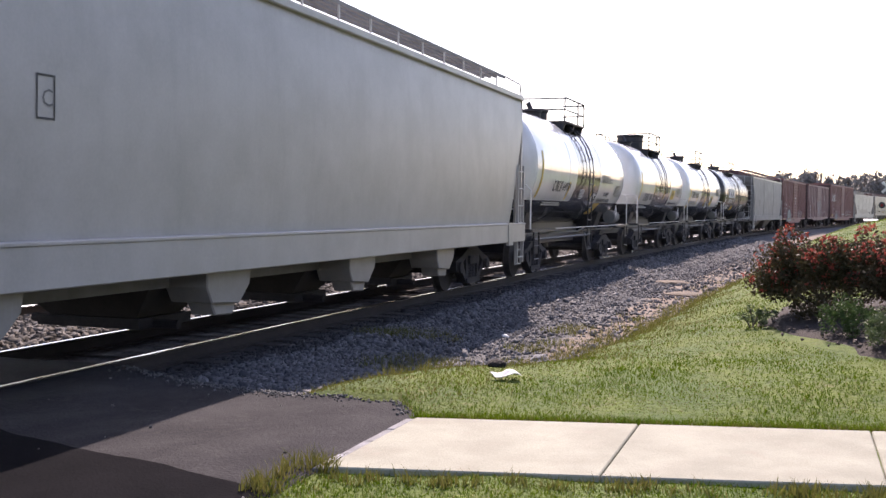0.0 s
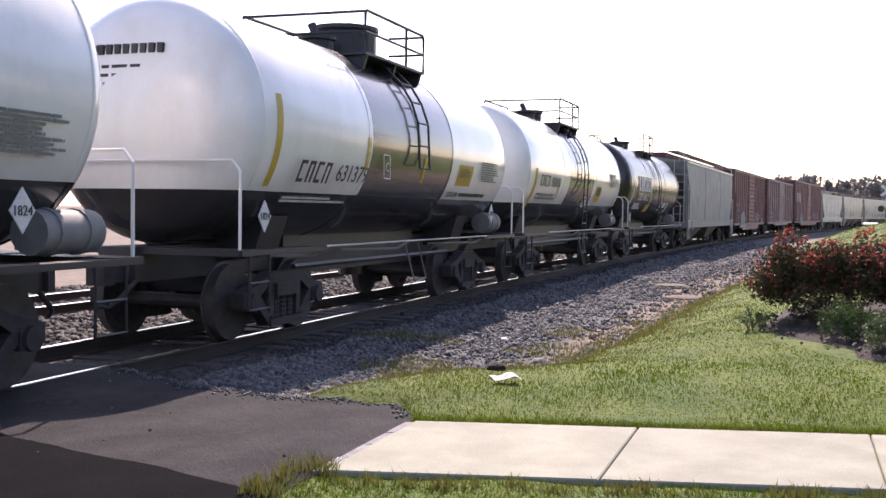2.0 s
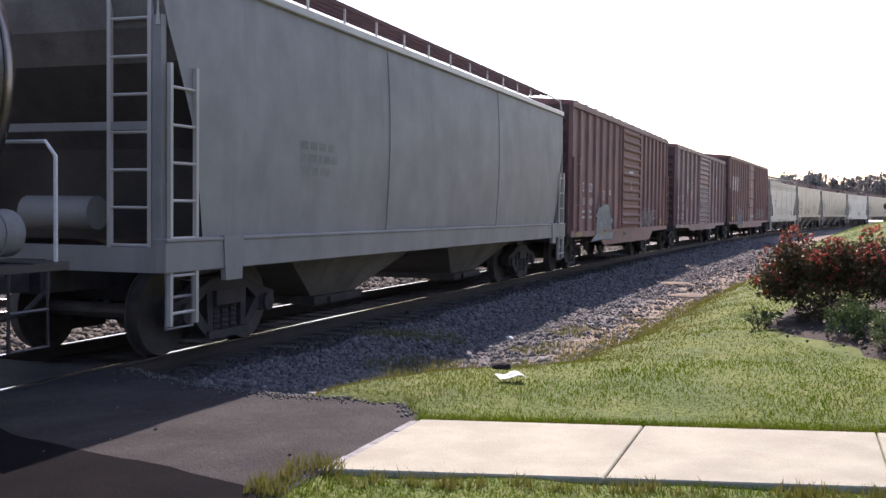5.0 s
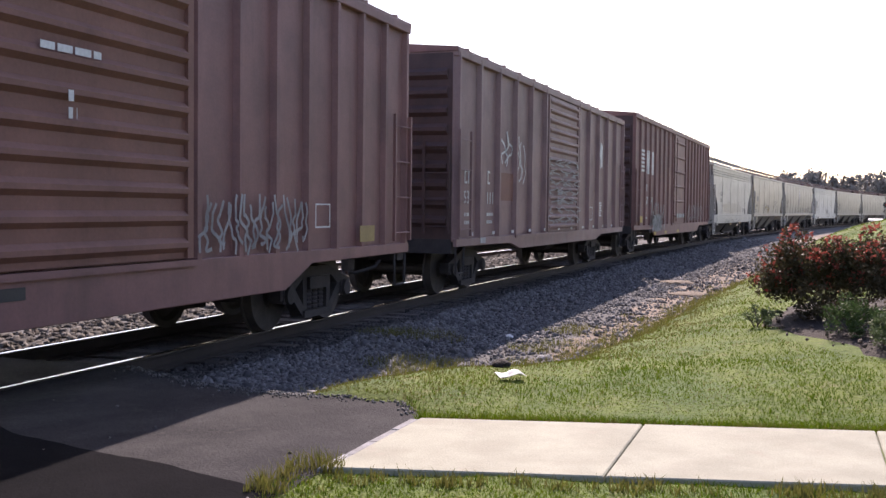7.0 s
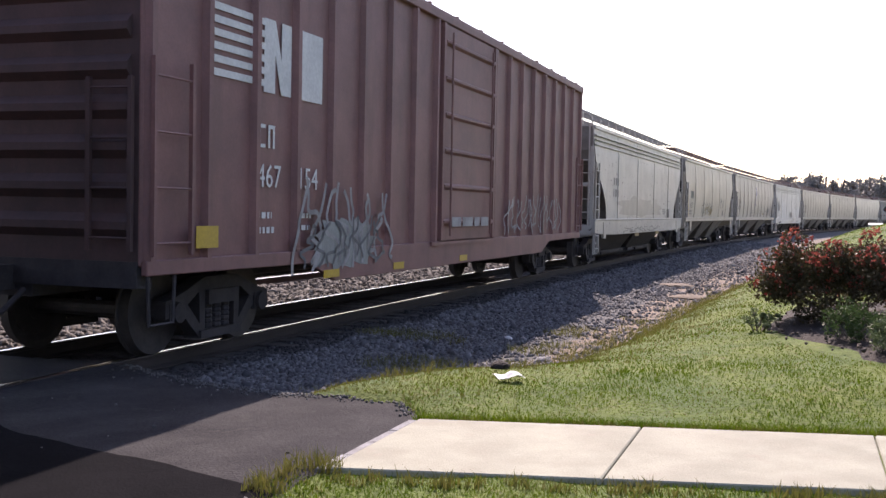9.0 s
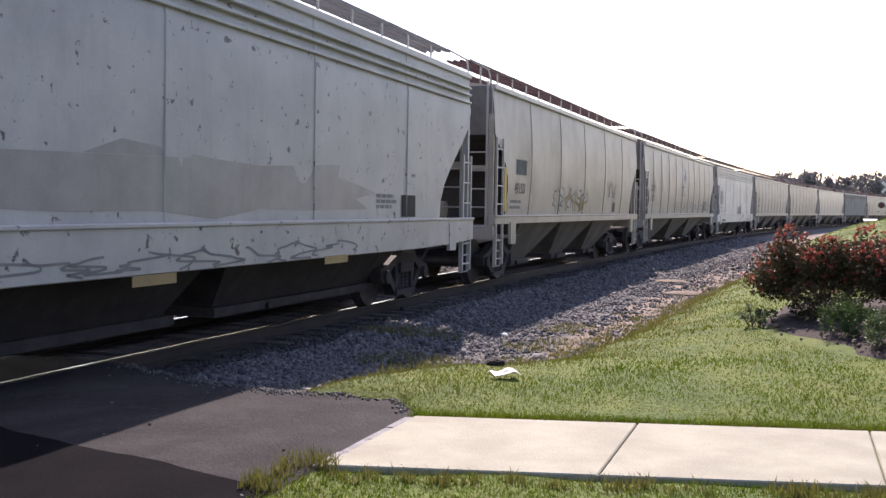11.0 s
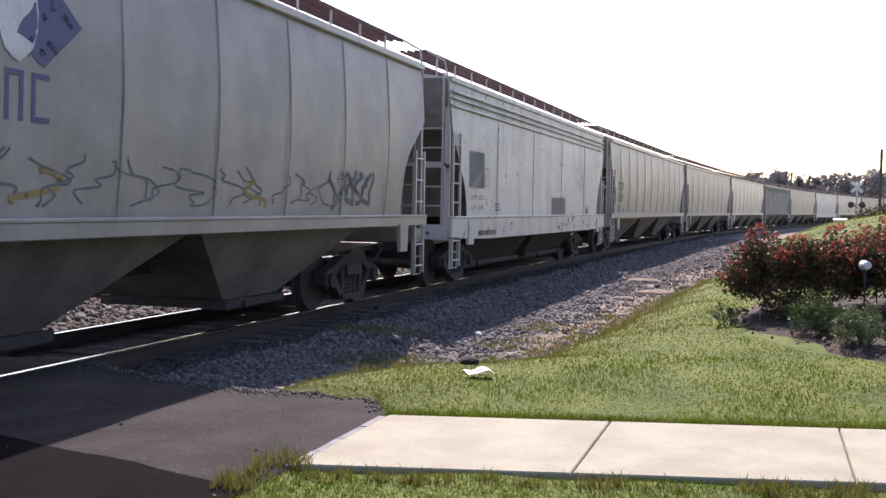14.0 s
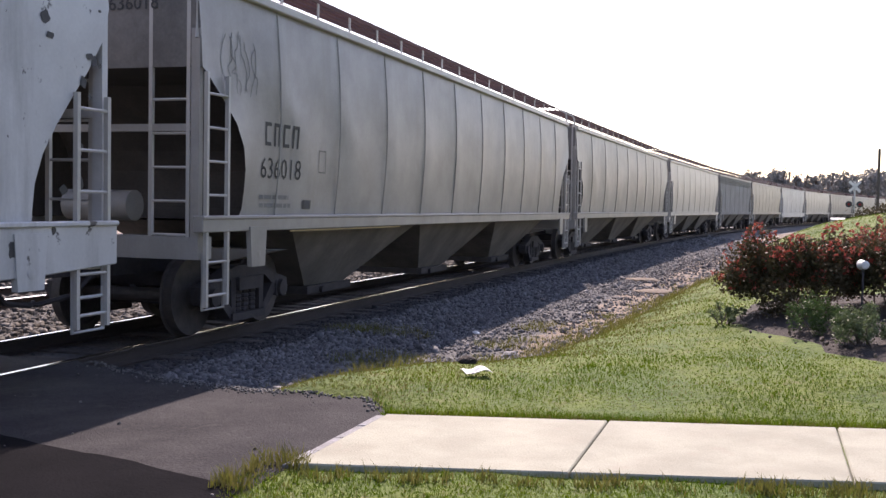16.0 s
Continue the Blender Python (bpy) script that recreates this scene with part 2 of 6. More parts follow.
# ---- ground: one sheet out to the horizon, finer near the camera ----
M_GROUND = bpy.data.materials.new("grass_soil_and_gravel")
M_GROUND.use_nodes = True


def ground_material():
    nt = M_GROUND.node_tree
    L = nt.links.new
    bsdf = nt.nodes["Principled BSDF"]
    tc = nt.nodes.new("ShaderNodeTexCoord")
    at = nt.nodes.new("ShaderNodeAttribute")
    at.attribute_name = "cover"
    sep = nt.nodes.new("ShaderNodeSeparateColor")
    L(at.outputs["Color"], sep.inputs[0])
    n1 = node(nt, "ShaderNodeTexNoise", Scale=0.9, Detail=6.0, Roughness=0.62)
    n2 = node(nt, "ShaderNodeTexNoise", Scale=22.0, Detail=4.0)
    n3 = node(nt, "ShaderNodeTexNoise", Scale=2.6, Detail=5.0, Roughness=0.65)
    for n in (n1, n2, n3):
        L(tc.outputs["Object"], n.inputs["Vector"])

    def mixc(a, b, fac):
        m = nt.nodes.new("ShaderNodeMix")
        m.data_type = "RGBA"
        for k, v in (("A", a), ("B", b)):
            if isinstance(v, tuple):
                m.inputs[k].default_value = (*v, 1)
            else:
                L(v, m.inputs[k])
        L(fac, m.inputs["Factor"])
        return m.outputs["Result"]

    def sharpen(v, lo, hi):
        r = nt.nodes.new("ShaderNodeMapRange")
        r.inputs[1].default_value, r.inputs[2].default_value = lo, hi
        L(v, r.inputs[0])
        return r.outputs[0]

    def plus(a, b, k):
        m = nt.nodes.new("ShaderNodeMath")
        m.operation = "MULTIPLY_ADD"
        L(b, m.inputs[0])
        m.inputs[1].default_value = k
        L(a, m.inputs[2])
        return m.outputs[0]

    grass = mixc((0.05, 0.092, 0.006), (0.10, 0.135, 0.012), sharpen(n1.outputs[0], 0.38, 0.62))
    grass = mixc(grass, (0.20, 0.17, 0.075), sharpen(n3.outputs[0], 0.60, 0.78))
    soil = mixc((0.23, 0.175, 0.13), (0.13, 0.10, 0.08), sharpen(n3.outputs[0], 0.35, 0.65))
    stone = mixc((0.105, 0.103, 0.105), (0.06, 0.058, 0.06), sharpen(n2.outputs[0], 0.35, 0.65))
    base = mixc(soil, stone, sharpen(plus(sep.outputs[0], n3.outputs[0], 0.6), 0.7, 0.9))
    base = mixc(base, grass, sharpen(plus(sep.outputs[1], n3.outputs[0], 0.5), 0.68, 0.82))
    val = nt.nodes.new("ShaderNodeHueSaturation")
    L(base, val.inputs["Color"])
    L(plus(sharpen(n2.outputs[0], -0.6, 1.6), n2.outputs[0], 0.9), val.inputs["Value"])
    L(val.outputs[0], bsdf.inputs["Base Color"])
    bsdf.inputs["Roughness"].default_value = 0.95
    bp = node(nt, "ShaderNodeBump", Strength=0.7, Distance=0.04)
    L(n2.outputs[0], bp.inputs["Height"])
    L(bp.outputs[0], bsdf.inputs["Normal"])


ground_material()


def wavy(x, y, k, seed):
    return noise.noise(Vector((x * k, y * k, seed)))


# walk slabs: corners of the concrete path in plan
WALK_A, WALK_B = Vector((-0.17, 7.18)), Vector((2.87, 6.93))
WALK_DIR = (WALK_B - WALK_A).normalized()
WALK_N = Vector((WALK_DIR.y, -WALK_DIR.x))       # towards the camera


def in_walk(x, y, grow=0.0):
    d = Vector((x, y)) - WALK_A
    a, b = d.dot(WALK_DIR), d.dot(WALK_N)
    return -grow < b < 1.46 + grow and a > -0.36 * b / 1.44 * 1.0 - grow


def road_right(o):
    """s of the asphalt's ragged edge towards the lawn."""
    return np.interp(o, [-14, 0, 1.3, 2.6, 3.6, 3.95, 4.6, 12], [8.6, 8.9, 8.3, 7.75, 7.5, 7.0, 5.0, 3.0])


def height(x, y):
    s, o = so_of(x, y)
    z = float(ground_z(s, o))
    # the ground levels out round the path and dips under the asphalt
    d = (Vector((x, y)) - WALK_A).dot(WALK_N)
    if s < 14 and x > -6:
        k = float(smooth((d + 1.6) / 1.5))
        z = z * (1 - k) + (-0.02) * k if d > -1.6 and o > 2.2 else z
    r = float(smooth((road_right(o) - 0.02 - s) / 0.3))
    if o < 3.8 and not (x > -1.0 and y < 5.72 + 0.2 * (x + 0.6)):
        z = z * (1 - r) + (-0.45) * r
    return z


def build_ground():
    ss = np.concatenate([[-400, -250, -150, -90, -60, -40, -25, -15, -8, -3, 0, 2], np.arange(3, 34, 0.3), np.arange(34, 70, 1.5), np.arange(70, 180, 8), [200, 240, 300, 380, 470]])
    oo = np.concatenate([[-1500, -900, -500, -250, -120, -60, -30, -18, -13, -10.5, -9, -8, -7, -5, -3, -1.5, 0], np.arange(0.6, 14, 0.28), [15, 17, 20, 25, 32, 45, 60, 90, 150, 260, 420, 500]])
    verts, cover = [], []
    for s in ss:
        for o in oo:
            oc = min(o, 420.0)
            x, y, a = line(s, oc)
            x, y = float(x), float(y)
            z = height(x, y) if -30 < o < 60 else float(ground_z(s, o))
            e = float(lawn_edge(s))
            g = float(smooth((o - e + 0.45) / 1.1)) if o > 0 else float(smooth((-o - 10) / 3)) * 0.2
            st = 1.0 - float(smooth((o - 2.6) / 1.2)) if o > -9.5 else 0.0
            z += 0.035 * wavy(x, y, 1.3, 3.0) * (1 if o > 1.2 else 0)
            verts.append((x, y, z))
            cover.append((st, g, 0, 1))
    n = len(oo)
    faces = [(i * n + j, i * n + j + 1, (i + 1) * n + j + 1, (i + 1) * n + j) for i in range(len(ss) - 1) for j in range(n - 1)]
    faces = [f[::-1] for f in faces]
    me = arrays("ground", verts, faces, M_GROUND, True)
    col = me.color_attributes.new("cover", "FLOAT_COLOR", "POINT")
    col.data.foreach_set("color", np.array(cover, np.float32).ravel())
    me.update()
    ob = tagged(new("ground", me), "rough ground of grass, bare soil and scattered gravel", "ground", kind="structure")
    return ob


build_ground()

bm = bmesh.new()
ring = [(math.cos(a) * 4500, math.sin(a) * 4500, -0.9) for a in np.linspace(0, 2 * math.pi, 48, endpoint=False)]
bm.faces.new(vadd(bm, ring))
far = tagged(new("ground_far", mesh_of("ground_far", bm, M_SOIL)), "level distant land out to the horizon", "ground", kind="structure")


# ---- asphalt crossing ----
def build_road():
    oo = np.concatenate([np.arange(-16, 0, 1.0), np.arange(0, 4.01, 0.1)])
    verts, faces = [], []
    for o in oo:
        right = float(road_right(o)) + 0.16 * wavy(o * 1.7, 0, 1.1, 9.0) + 0.07 * wavy(o * 5, 0, 1.3, 4.0)
        for k in range(41):
            s = -11 + (right + 11) * (1 - (1 - k / 40) ** 2.2)
            x, y, a = line(s, o)
            z = -0.150 if o < 1.3 else -0.150 + 0.135 * float(smooth((o - 1.3) / 2.7))
            verts.append((float(x), float(y), z + 0.012 * wavy(float(x), float(y), 1.2, 5)))
    n = 41
    for i in range(len(oo) - 1):
        for k in range(n - 1):
            faces.append((i * n + k, i * n + k + 1, (i + 1) * n + k + 1, (i + 1) * n + k))
    # a skirt so that the edge has depth
    base = len(verts)
    for i in range(len(oo)):
        v = verts[i * n + n - 1]
        x, y, a = line(0, 0)
        verts.append((v[0] + 0.02, v[1] + 0.06, v[2] - 0.14))
    for i in range(len(oo) - 1):
        faces.append((i * n + n - 1, base + i, base + i + 1, (i + 1) * n + n - 1))
    me = arrays("road", verts, [f for f in faces], M_ASPHALT)
    ob = tagged(new("road", me), "worn dark asphalt apron crossing the rails", "road", kind="structure")
    return ob


build_road()


def build_lane():
    """The road's newer black surface, a thin sheet over the old asphalt with a ragged end."""
    oo = np.concatenate([np.arange(-16, 0, 1.0), np.arange(0, 4.3, 0.1)])
    verts, faces, n = [], [], 41
    for o in oo:
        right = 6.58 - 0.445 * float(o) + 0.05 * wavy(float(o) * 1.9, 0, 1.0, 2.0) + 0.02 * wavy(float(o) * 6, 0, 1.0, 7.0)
        for k in range(n):
            s = -10.9 + (right + 10.9) * (1 - (1 - k / 40) ** 2.2)
            x, y, a = line(s, min(o, 3.99))
            z = -0.150 if o < 1.3 else -0.150 + 0.135 * float(smooth((o - 1.3) / 2.7))
            verts.append((float(x), float(y), z + 0.012 * wavy(float(x), float(y), 1.2, 5) + 0.008))
    for i in range(len(oo) - 1):
        for k in range(n - 1):
            faces.append((i * n + k, i * n + k + 1, (i + 1) * n + k + 1, (i + 1) * n + k))
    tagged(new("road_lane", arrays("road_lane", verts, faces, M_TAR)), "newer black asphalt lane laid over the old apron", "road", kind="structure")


build_lane()

# unseen dark ground added behind the camera to darken what the tanks mirror
bm = bmesh.new()
prism(bm, [(-3.2, -3.0), (-1.2, 3.4), (30.0, 3.4), (30.0, -34.0), (-3.2 - 9.5, -34.0)], "z", -0.2, 0.03)
M_LOT = mat("grey_lot_asphalt", (0.05, 0.049, 0.05), (0.032, 0.032, 0.033), 0.9, scale=0.8, fine=50, grain=0.3, bump=0.4)
tagged(new("car_park", mesh_of("car_park", bm, M_LOT, bevel=0.01)), "unseen grey asphalt lot, added to darken the tank reflections", "pavement", kind="structure")


# ---- concrete path, slab by slab ----
def build_path():
    path = tagged(new("pavement"), "pale concrete footpath with sawn joints", "pavement", kind="structure")
    spans = [(-0.0, 1.515), (1.525, 3.045), (3.055, 4.575), (4.585, 6.105), (6.115, 7.63), (7.64, 9.16)]
    for i, (a, b) in enumerate(spans):
        bm = bmesh.new()
        pts = [(a, 0.0), (b, 0.0), (b - 0.36, 1.44), (a - 0.36, 1.44)]
        poly = [tuple(WALK_A + WALK_DIR * u + WALK_N * v) for u, v in pts]
        prism(bm, poly, "z", -0.14, 0.014)
        ob = part("slab", bm, M_CONCRETE, path, bevel=0.008)
    # broken lip of the path where the asphalt meets it
    rng = random.Random(12)
    for k in range(4):
        v0, v1 = 1.44 * k / 4 + 0.004, 1.44 * (k + 1) / 4 - 0.004
        bm = bmesh.new()
        poly = [tuple(WALK_A + WALK_DIR * (-0.25 * v - 0.010 - q) + WALK_N * v) for v, q in ((v0, 0), (v1, 0), (v1, 0.062 + rng.uniform(-0.006, 0.006)), (v0, 0.062))]
        prism(bm, poly, "z", -0.14, 0.004 + rng.uniform(-0.004, 0.002))
        part("edge_piece", bm, M_STONE, path, bevel=0.006)
    return path


build_path()


# ---- tracks ----
def sweep(prof, s0, s1, centre, step):
    """A profile of (o, z) swept along the line at the offset centre."""
    ss = np.arange(s0, s1 + 0.01, step)
    verts, faces, n = [], [], len(prof)
    for s in ss:
        for o, z in prof:
            x, y, a = line(s, centre + o)
            verts.append((float(x), float(y), z))
    for i in range(len(ss) - 1):
        for k in range(n):
            faces.append((i * n + k, (i + 1) * n + k, (i + 1) * n + (k + 1) % n, i * n + (k + 1) % n))
    return verts, faces


RAIL_WEB = [(-0.07, -0.17), (0.07, -0.17), (0.07, -0.155), (0.012, -0.135), (0.012, -0.045), (0.034, -0.035), (0.034, -0.012), (-0.034, -0.012), (-0.034, -0.035), (-0.012, -0.045), (-0.012, -0.135), (-0.07, -0.155)]
RAIL_TOP = [(-0.034, -0.012), (0.034, -0.012), (0.034, -0.006), (0.026, 0.0), (-0.026, 0.0), (-0.034, -0.006)]
TIE_MESH = None


def build_track(near_rail, first):
    global TIE_MESH
    tr = tagged(new("railway_track"), "steel rails on dark timber sleepers in grey ballast", "railway track", "parallel tracks", kind="structure")
    for off in (near_rail, near_rail - 1.505):
        v, f = sweep([(o, z + RAIL_Z) for o, z in RAIL_WEB], -300, 440, off, 2.0)
        rail = part("rail", arrays("rail", v, f, M_RAIL), None, tr, "rusty steel rail with a polished head")
        v, f = sweep([(o, z + RAIL_Z) for o, z in RAIL_TOP], -300, 440, off, 2.0)
        part("rail_head", arrays("rail_head", v, f, M_RAILTOP), None, rail, "polished running surface")
    if TIE_MESH is None:
        bm = bmesh.new()
        box(bm, -0.115, 0.115, -1.3, 1.3, -0.2, 0.0)
        TIE_MESH = mesh_of("tie", bm, M_TIE, bevel=0.012)
    rng = random.Random(4)
    rest = bmesh.new()
    c = near_rail - 0.7525
    count = 0
    s = first
    while s < 330:
        x, y, a = line(s, c)
        m = pose(float(x), float(y), RAIL_Z - 0.165 + rng.uniform(-0.012, 0.012), 0, 0, 90 - math.degrees(float(a)) + rng.uniform(-1.2, 1.2))
        m = m @ Matrix.Translation((0, rng.uniform(-0.06, 0.06), 0))
        if count < 130:
            t = part("tie", TIE_MESH, None, tr)
            t.matrix_basis = m
        else:
            vs = len(rest.verts)
            b2 = bmesh.new()
            box(b2, -0.115, 0.115, -1.3, 1.3, -0.2, 0.0)
            b2.transform(m)
            tmp = bpy.data.meshes.new("t")
            b2.to_mesh(tmp)
            b2.free()
            rest.from_mesh(tmp)
            bpy.data.meshes.remove(tmp)
        count += 1
        s += 0.53
    far_ties = part("far_ties", rest, M_TIE, tr)
    far_ties["kind"] = "stuff"
    return tr


build_track(0.0, 9.2)
build_track(-4.75, 9.4)

# ballast bed under both tracks
v, f = sweep([(1.05, -0.315), (1.9, -0.46), (3.2, -0.8), (-10.5, -0.8), (-8.6, -0.46), (-7.6, -0.315)][::-1], 8.4, 440, 0.0, 2.0)
bed = tagged(new("ballast_bed", arrays("ballast_bed", v, f, M_BALLAST)), "long bed of grey crushed stone under the rails", "ballast", kind="structure")

# ---- rolling stock: a car's own x runs along the track away from the camera, y to the far side, z up from the rail head ----
WHEEL_R = 0.457
CARS = []            # (empty, middle of the car along the train, half distance of the trucks, wheelsets)
SPEED = 13.28
MESHES = {}


def shared(key, make):
    if key not in MESHES:
        MESHES[key] = make()
    return MESHES[key]


def m_wheelset():
    bm = bmesh.new()
    for sgn in (-1, 1):
        c = 0.752 * sgn
        prof = [(c + sgn * 0.075, 0.17), (c + sgn * 0.06, 0.36), (c + sgn * 0.066, 0.40), (c + sgn * 0.066, 0.455), (c - sgn * 0.045, 0.462), (c - sgn * 0.055, 0.487), (c - sgn * 0.075, 0.487), (c - sgn * 0.075, 0.40), (c - sgn * 0.02, 0.34), (c - sgn * 0.06, 0.17)]
        lathe(bm, prof, "y", 28)
        lathe(bm, [(c + sgn * 0.14, 0.09), (c + sgn * 0.07, 0.17), (c - sgn * 0.07, 0.17), (c - sgn * 0.1, 0.1)], "y", 16)
        for k in range(3):
            a = k * 2 * math.pi / 3
            p = (0.09 * math.cos(a) * 0.6, c + sgn * 0.15, 0.09 * math.sin(a) * 0.6)
            tube(bm, [p, (p[0], c + sgn * 0.28, p[2])], 0.02, 6)
    tube(bm, [(0, -1.0, 0), (0, 1.0, 0)], 0.085, 12)
    return mesh_of("wheelset", bm, M_WHEEL)


def m_side_frame():
    bm = bmesh.new()
    prism(bm, [(-1.06, 0.40), (-1.06, 0.58), (-0.72, 0.66), (-0.34, 0.80), (0.34, 0.80), (0.72, 0.66), (1.06, 0.58), (1.06, 0.40), (0.98, 0.40), (0.94, 0.52), (0.66, 0.52), (0.42, 0.66), (-0.42, 0.66), (-0.66, 0.52), (-0.94, 0.52), (-0.98, 0.40)], "y", -0.09, 0.09)
    for q in (-1, 1):
        prism(bm, [(q * 0.68, 0.56), (q * 0.78, 0.46), (q * 0.42, 0.15), (q * 0.26, 0.15)], "y", -0.08, 0.08)
        prism(bm, [(q * 0.30, 0.70), (q * 0.42, 0.70), (q * 0.40, 0.22), (q * 0.30, 0.22)], "y", -0.08, 0.08)
        box(bm, q * 0.865 - 0.13, q * 0.865 + 0.13, -0.10, 0.10, 0.36, 0.56)
        lathe(bm, [(-0.15, 0.03), (-0.145, 0.11), (-0.09, 0.115)], "y", 12, (q * 0.865, 0, WHEEL_R))
    box(bm, -0.42, 0.42, -0.11, 0.11, 0.13, 0.22)
    for k in (-0.18, 0.0, 0.18):
        for z in range(5):
            lathe(bm, [(0.225 + z * 0.055, 0.075), (0.25 + z * 0.055, 0.085), (0.275 + z * 0.055, 0.075)], "z", 8, (k, 0, 0))
    box(bm, -0.3, 0.3, -0.13, 0.13, 0.5, 0.66)
    return mesh_of("side_frame", bm, M_STEEL)


def m_bolster():
    bm = bmesh.new()
    prism(bm, [(-1.05, 0.5), (1.05, 0.5), (1.05, 0.64), (0.3, 0.74), (-0.3, 0.74), (-1.05, 0.64)], "x", -0.2, 0.2)
    for q in (-1, 1):
        box(bm, q * 0.42 - 0.05, q * 0.42 + 0.05, -0.85, 0.85, 0.3, 0.4)
        for y in (-0.75, 0.75):
            prism(bm, [(q * 0.36, 0.34), (q * 0.40, 0.62), (q * 0.45, 0.62), (q * 0.44, 0.34)], "y", y - 0.05, y + 0.05)
    return mesh_of("bolster", bm, M_STEEL)


def add_truck(car, x, wheels):
    t = part("truck", shared("bolster", m_bolster), None, car, "dark grimy cast-steel truck")
    t.matrix_basis = pose(x, 0, 0)
    for y in (-1.0, 1.0):
        o = part("side_frame", shared("side_frame", m_side_frame), None, t)
        o.matrix_basis = pose(0, y, 0)
    for q in (-0.865, 0.865):
        w = part("wheelset", shared("wheelset", m_wheelset), None, t, "worn steel wheels on an axle")
        w.matrix_basis = pose(q, 0, WHEEL_R)
        wheels.append((w, q))


def add_coupler(car, x, sgn, reach):
    bm = bmesh.new()
    box(bm, min(x, x + sgn * reach), max(x, x + sgn * reach), -0.09, 0.09, 0.74, 0.98)
    prism(bm, [(x + sgn * reach, -0.16), (x + sgn * (reach + 0.14), -0.13), (x + sgn * (reach + 0.16), 0.1), (x + sgn * reach, 0.17)], "z", 0.72, 1.0)
    tube(bm, [(x + sgn * 0.05, -0.25, 0.75), (x + sgn * 0.3, -0.2, 0.55), (x + sgn * (reach + 0.05), -0.12, 0.48), (x + sgn * (reach + 0.2), -0.05, 0.5)], 0.03, 6)
    part("coupler", bm, M_STEEL, car)


def ladder(car, x, y, z0, z1, w, material, axis="x", rungs=0.36, r=0.016, name="ladder"):
    """Two stiles and rungs in the plane of the side (axis x) or of the end (axis y)."""
    bm = bmesh.new()
    ends = []
    for q in (-w / 2, w / 2):
        p = (x + q, y) if axis == "x" else (x, y + q)
        box(bm, p[0] - 0.022, p[0] + 0.022, p[1] - 0.022, p[1] + 0.022, z0, z1)
        ends.append(p)
    z = z0 + 0.12
    while z < z1 - 0.05:
        tube(bm, [(*ends[0], z), (*ends[1], z)], r, 6)
        z += rungs
    return part(name, bm, material, car)


def grab(car, pts, material, r=0.016, name="handrail"):
    bm = bmesh.new()
    tube(bm, pts, r, 6)
    return part(name, bm, material, car)


def lettering(car, body, x, z, size, material, y, name="lettering", tilt=0.0):
    """Letters in the built-in font on the near side, reading along +x."""
    cu = bpy.data.curves.new("letters", "FONT")
    cu.body, cu.size, cu.extrude, cu.resolution_u = body, size, 0.002, 2
    tmp = bpy.data.objects.new("letters", cu)
    scene.collection.objects.link(tmp)
    dg = bpy.context.evaluated_depsgraph_get()
    me = bpy.data.meshes.new_from_object(tmp.evaluated_get(dg))
    bpy.data.objects.remove(tmp)
    me.materials.clear()
    me.materials.append(material)
    me.transform(Matrix.Rotation(radians(90 - tilt), 4, "X"))
    o = part(name, me, None, car, "painted lettering")
    o.matrix_basis = pose(x, y, z)
    return o


def bars(car, x, z, rows, length, h, material, y, seed=1, name="lettering", gap=0.55, tilt=0.0):
    """Lines of small unreadable stencilling as plain bars."""
    rng = random.Random(seed)
    bm = bmesh.new()
    for r in range(rows):
        u = 0.0
        end = length * rng.uniform(0.65, 1.0)
        while u < end:
            w = min(rng.uniform(0.08, 0.3) * max(length, 0.3) * 0.9, end - u)
            zz = -r * h * (1 + gap)
            box(bm, u, u + w, -0.002, 0.002, zz, zz + h)
            u += w + h * 0.55
    bm.transform(Matrix.Rotation(radians(-tilt), 4, "X"))
    o = part(name, bm, material, car, "small stencilled lines")
    o.matrix_basis = pose(x, y, z)
    return o


def marks(car, x, z, n, size, material, y, name="lettering", tilt=0.0, weight=0.16):
    """An owner's initials as plain upright block shapes."""
    bm = bmesh.new()
    for k in range(n):
        u = k * size * 0.82
        t = size * weight
        box(bm, u, u + t, -0.002, 0.002, 0, size)
        box(bm, u + t, u + size * 0.56, -0.002, 0.002, size - t, size)
        if k % 2:
            box(bm, u + size * 0.56 - t, u + size * 0.56, -0.002, 0.002, 0, size - t)
        else:
            box(bm, u + t, u + size * 0.56, -0.002, 0.002, 0, t)
    bm.transform(Matrix.Rotation(radians(-tilt), 4, "X"))
    o = part(name, bm, material, car, "block shapes of initials")
    o.matrix_basis = pose(x, y, z)
    return o


def start_car(kind, label, group, u0, u1, trucks):
    car = tagged(new(kind), label, "freight car", group)
    wheels = []
    for q in (-1, 1):
        add_truck(car, q * trucks, wheels)
    CARS.append((car, (u0 + u1) / 2, trucks, wheels))
    return car, (u1 - u0) / 2


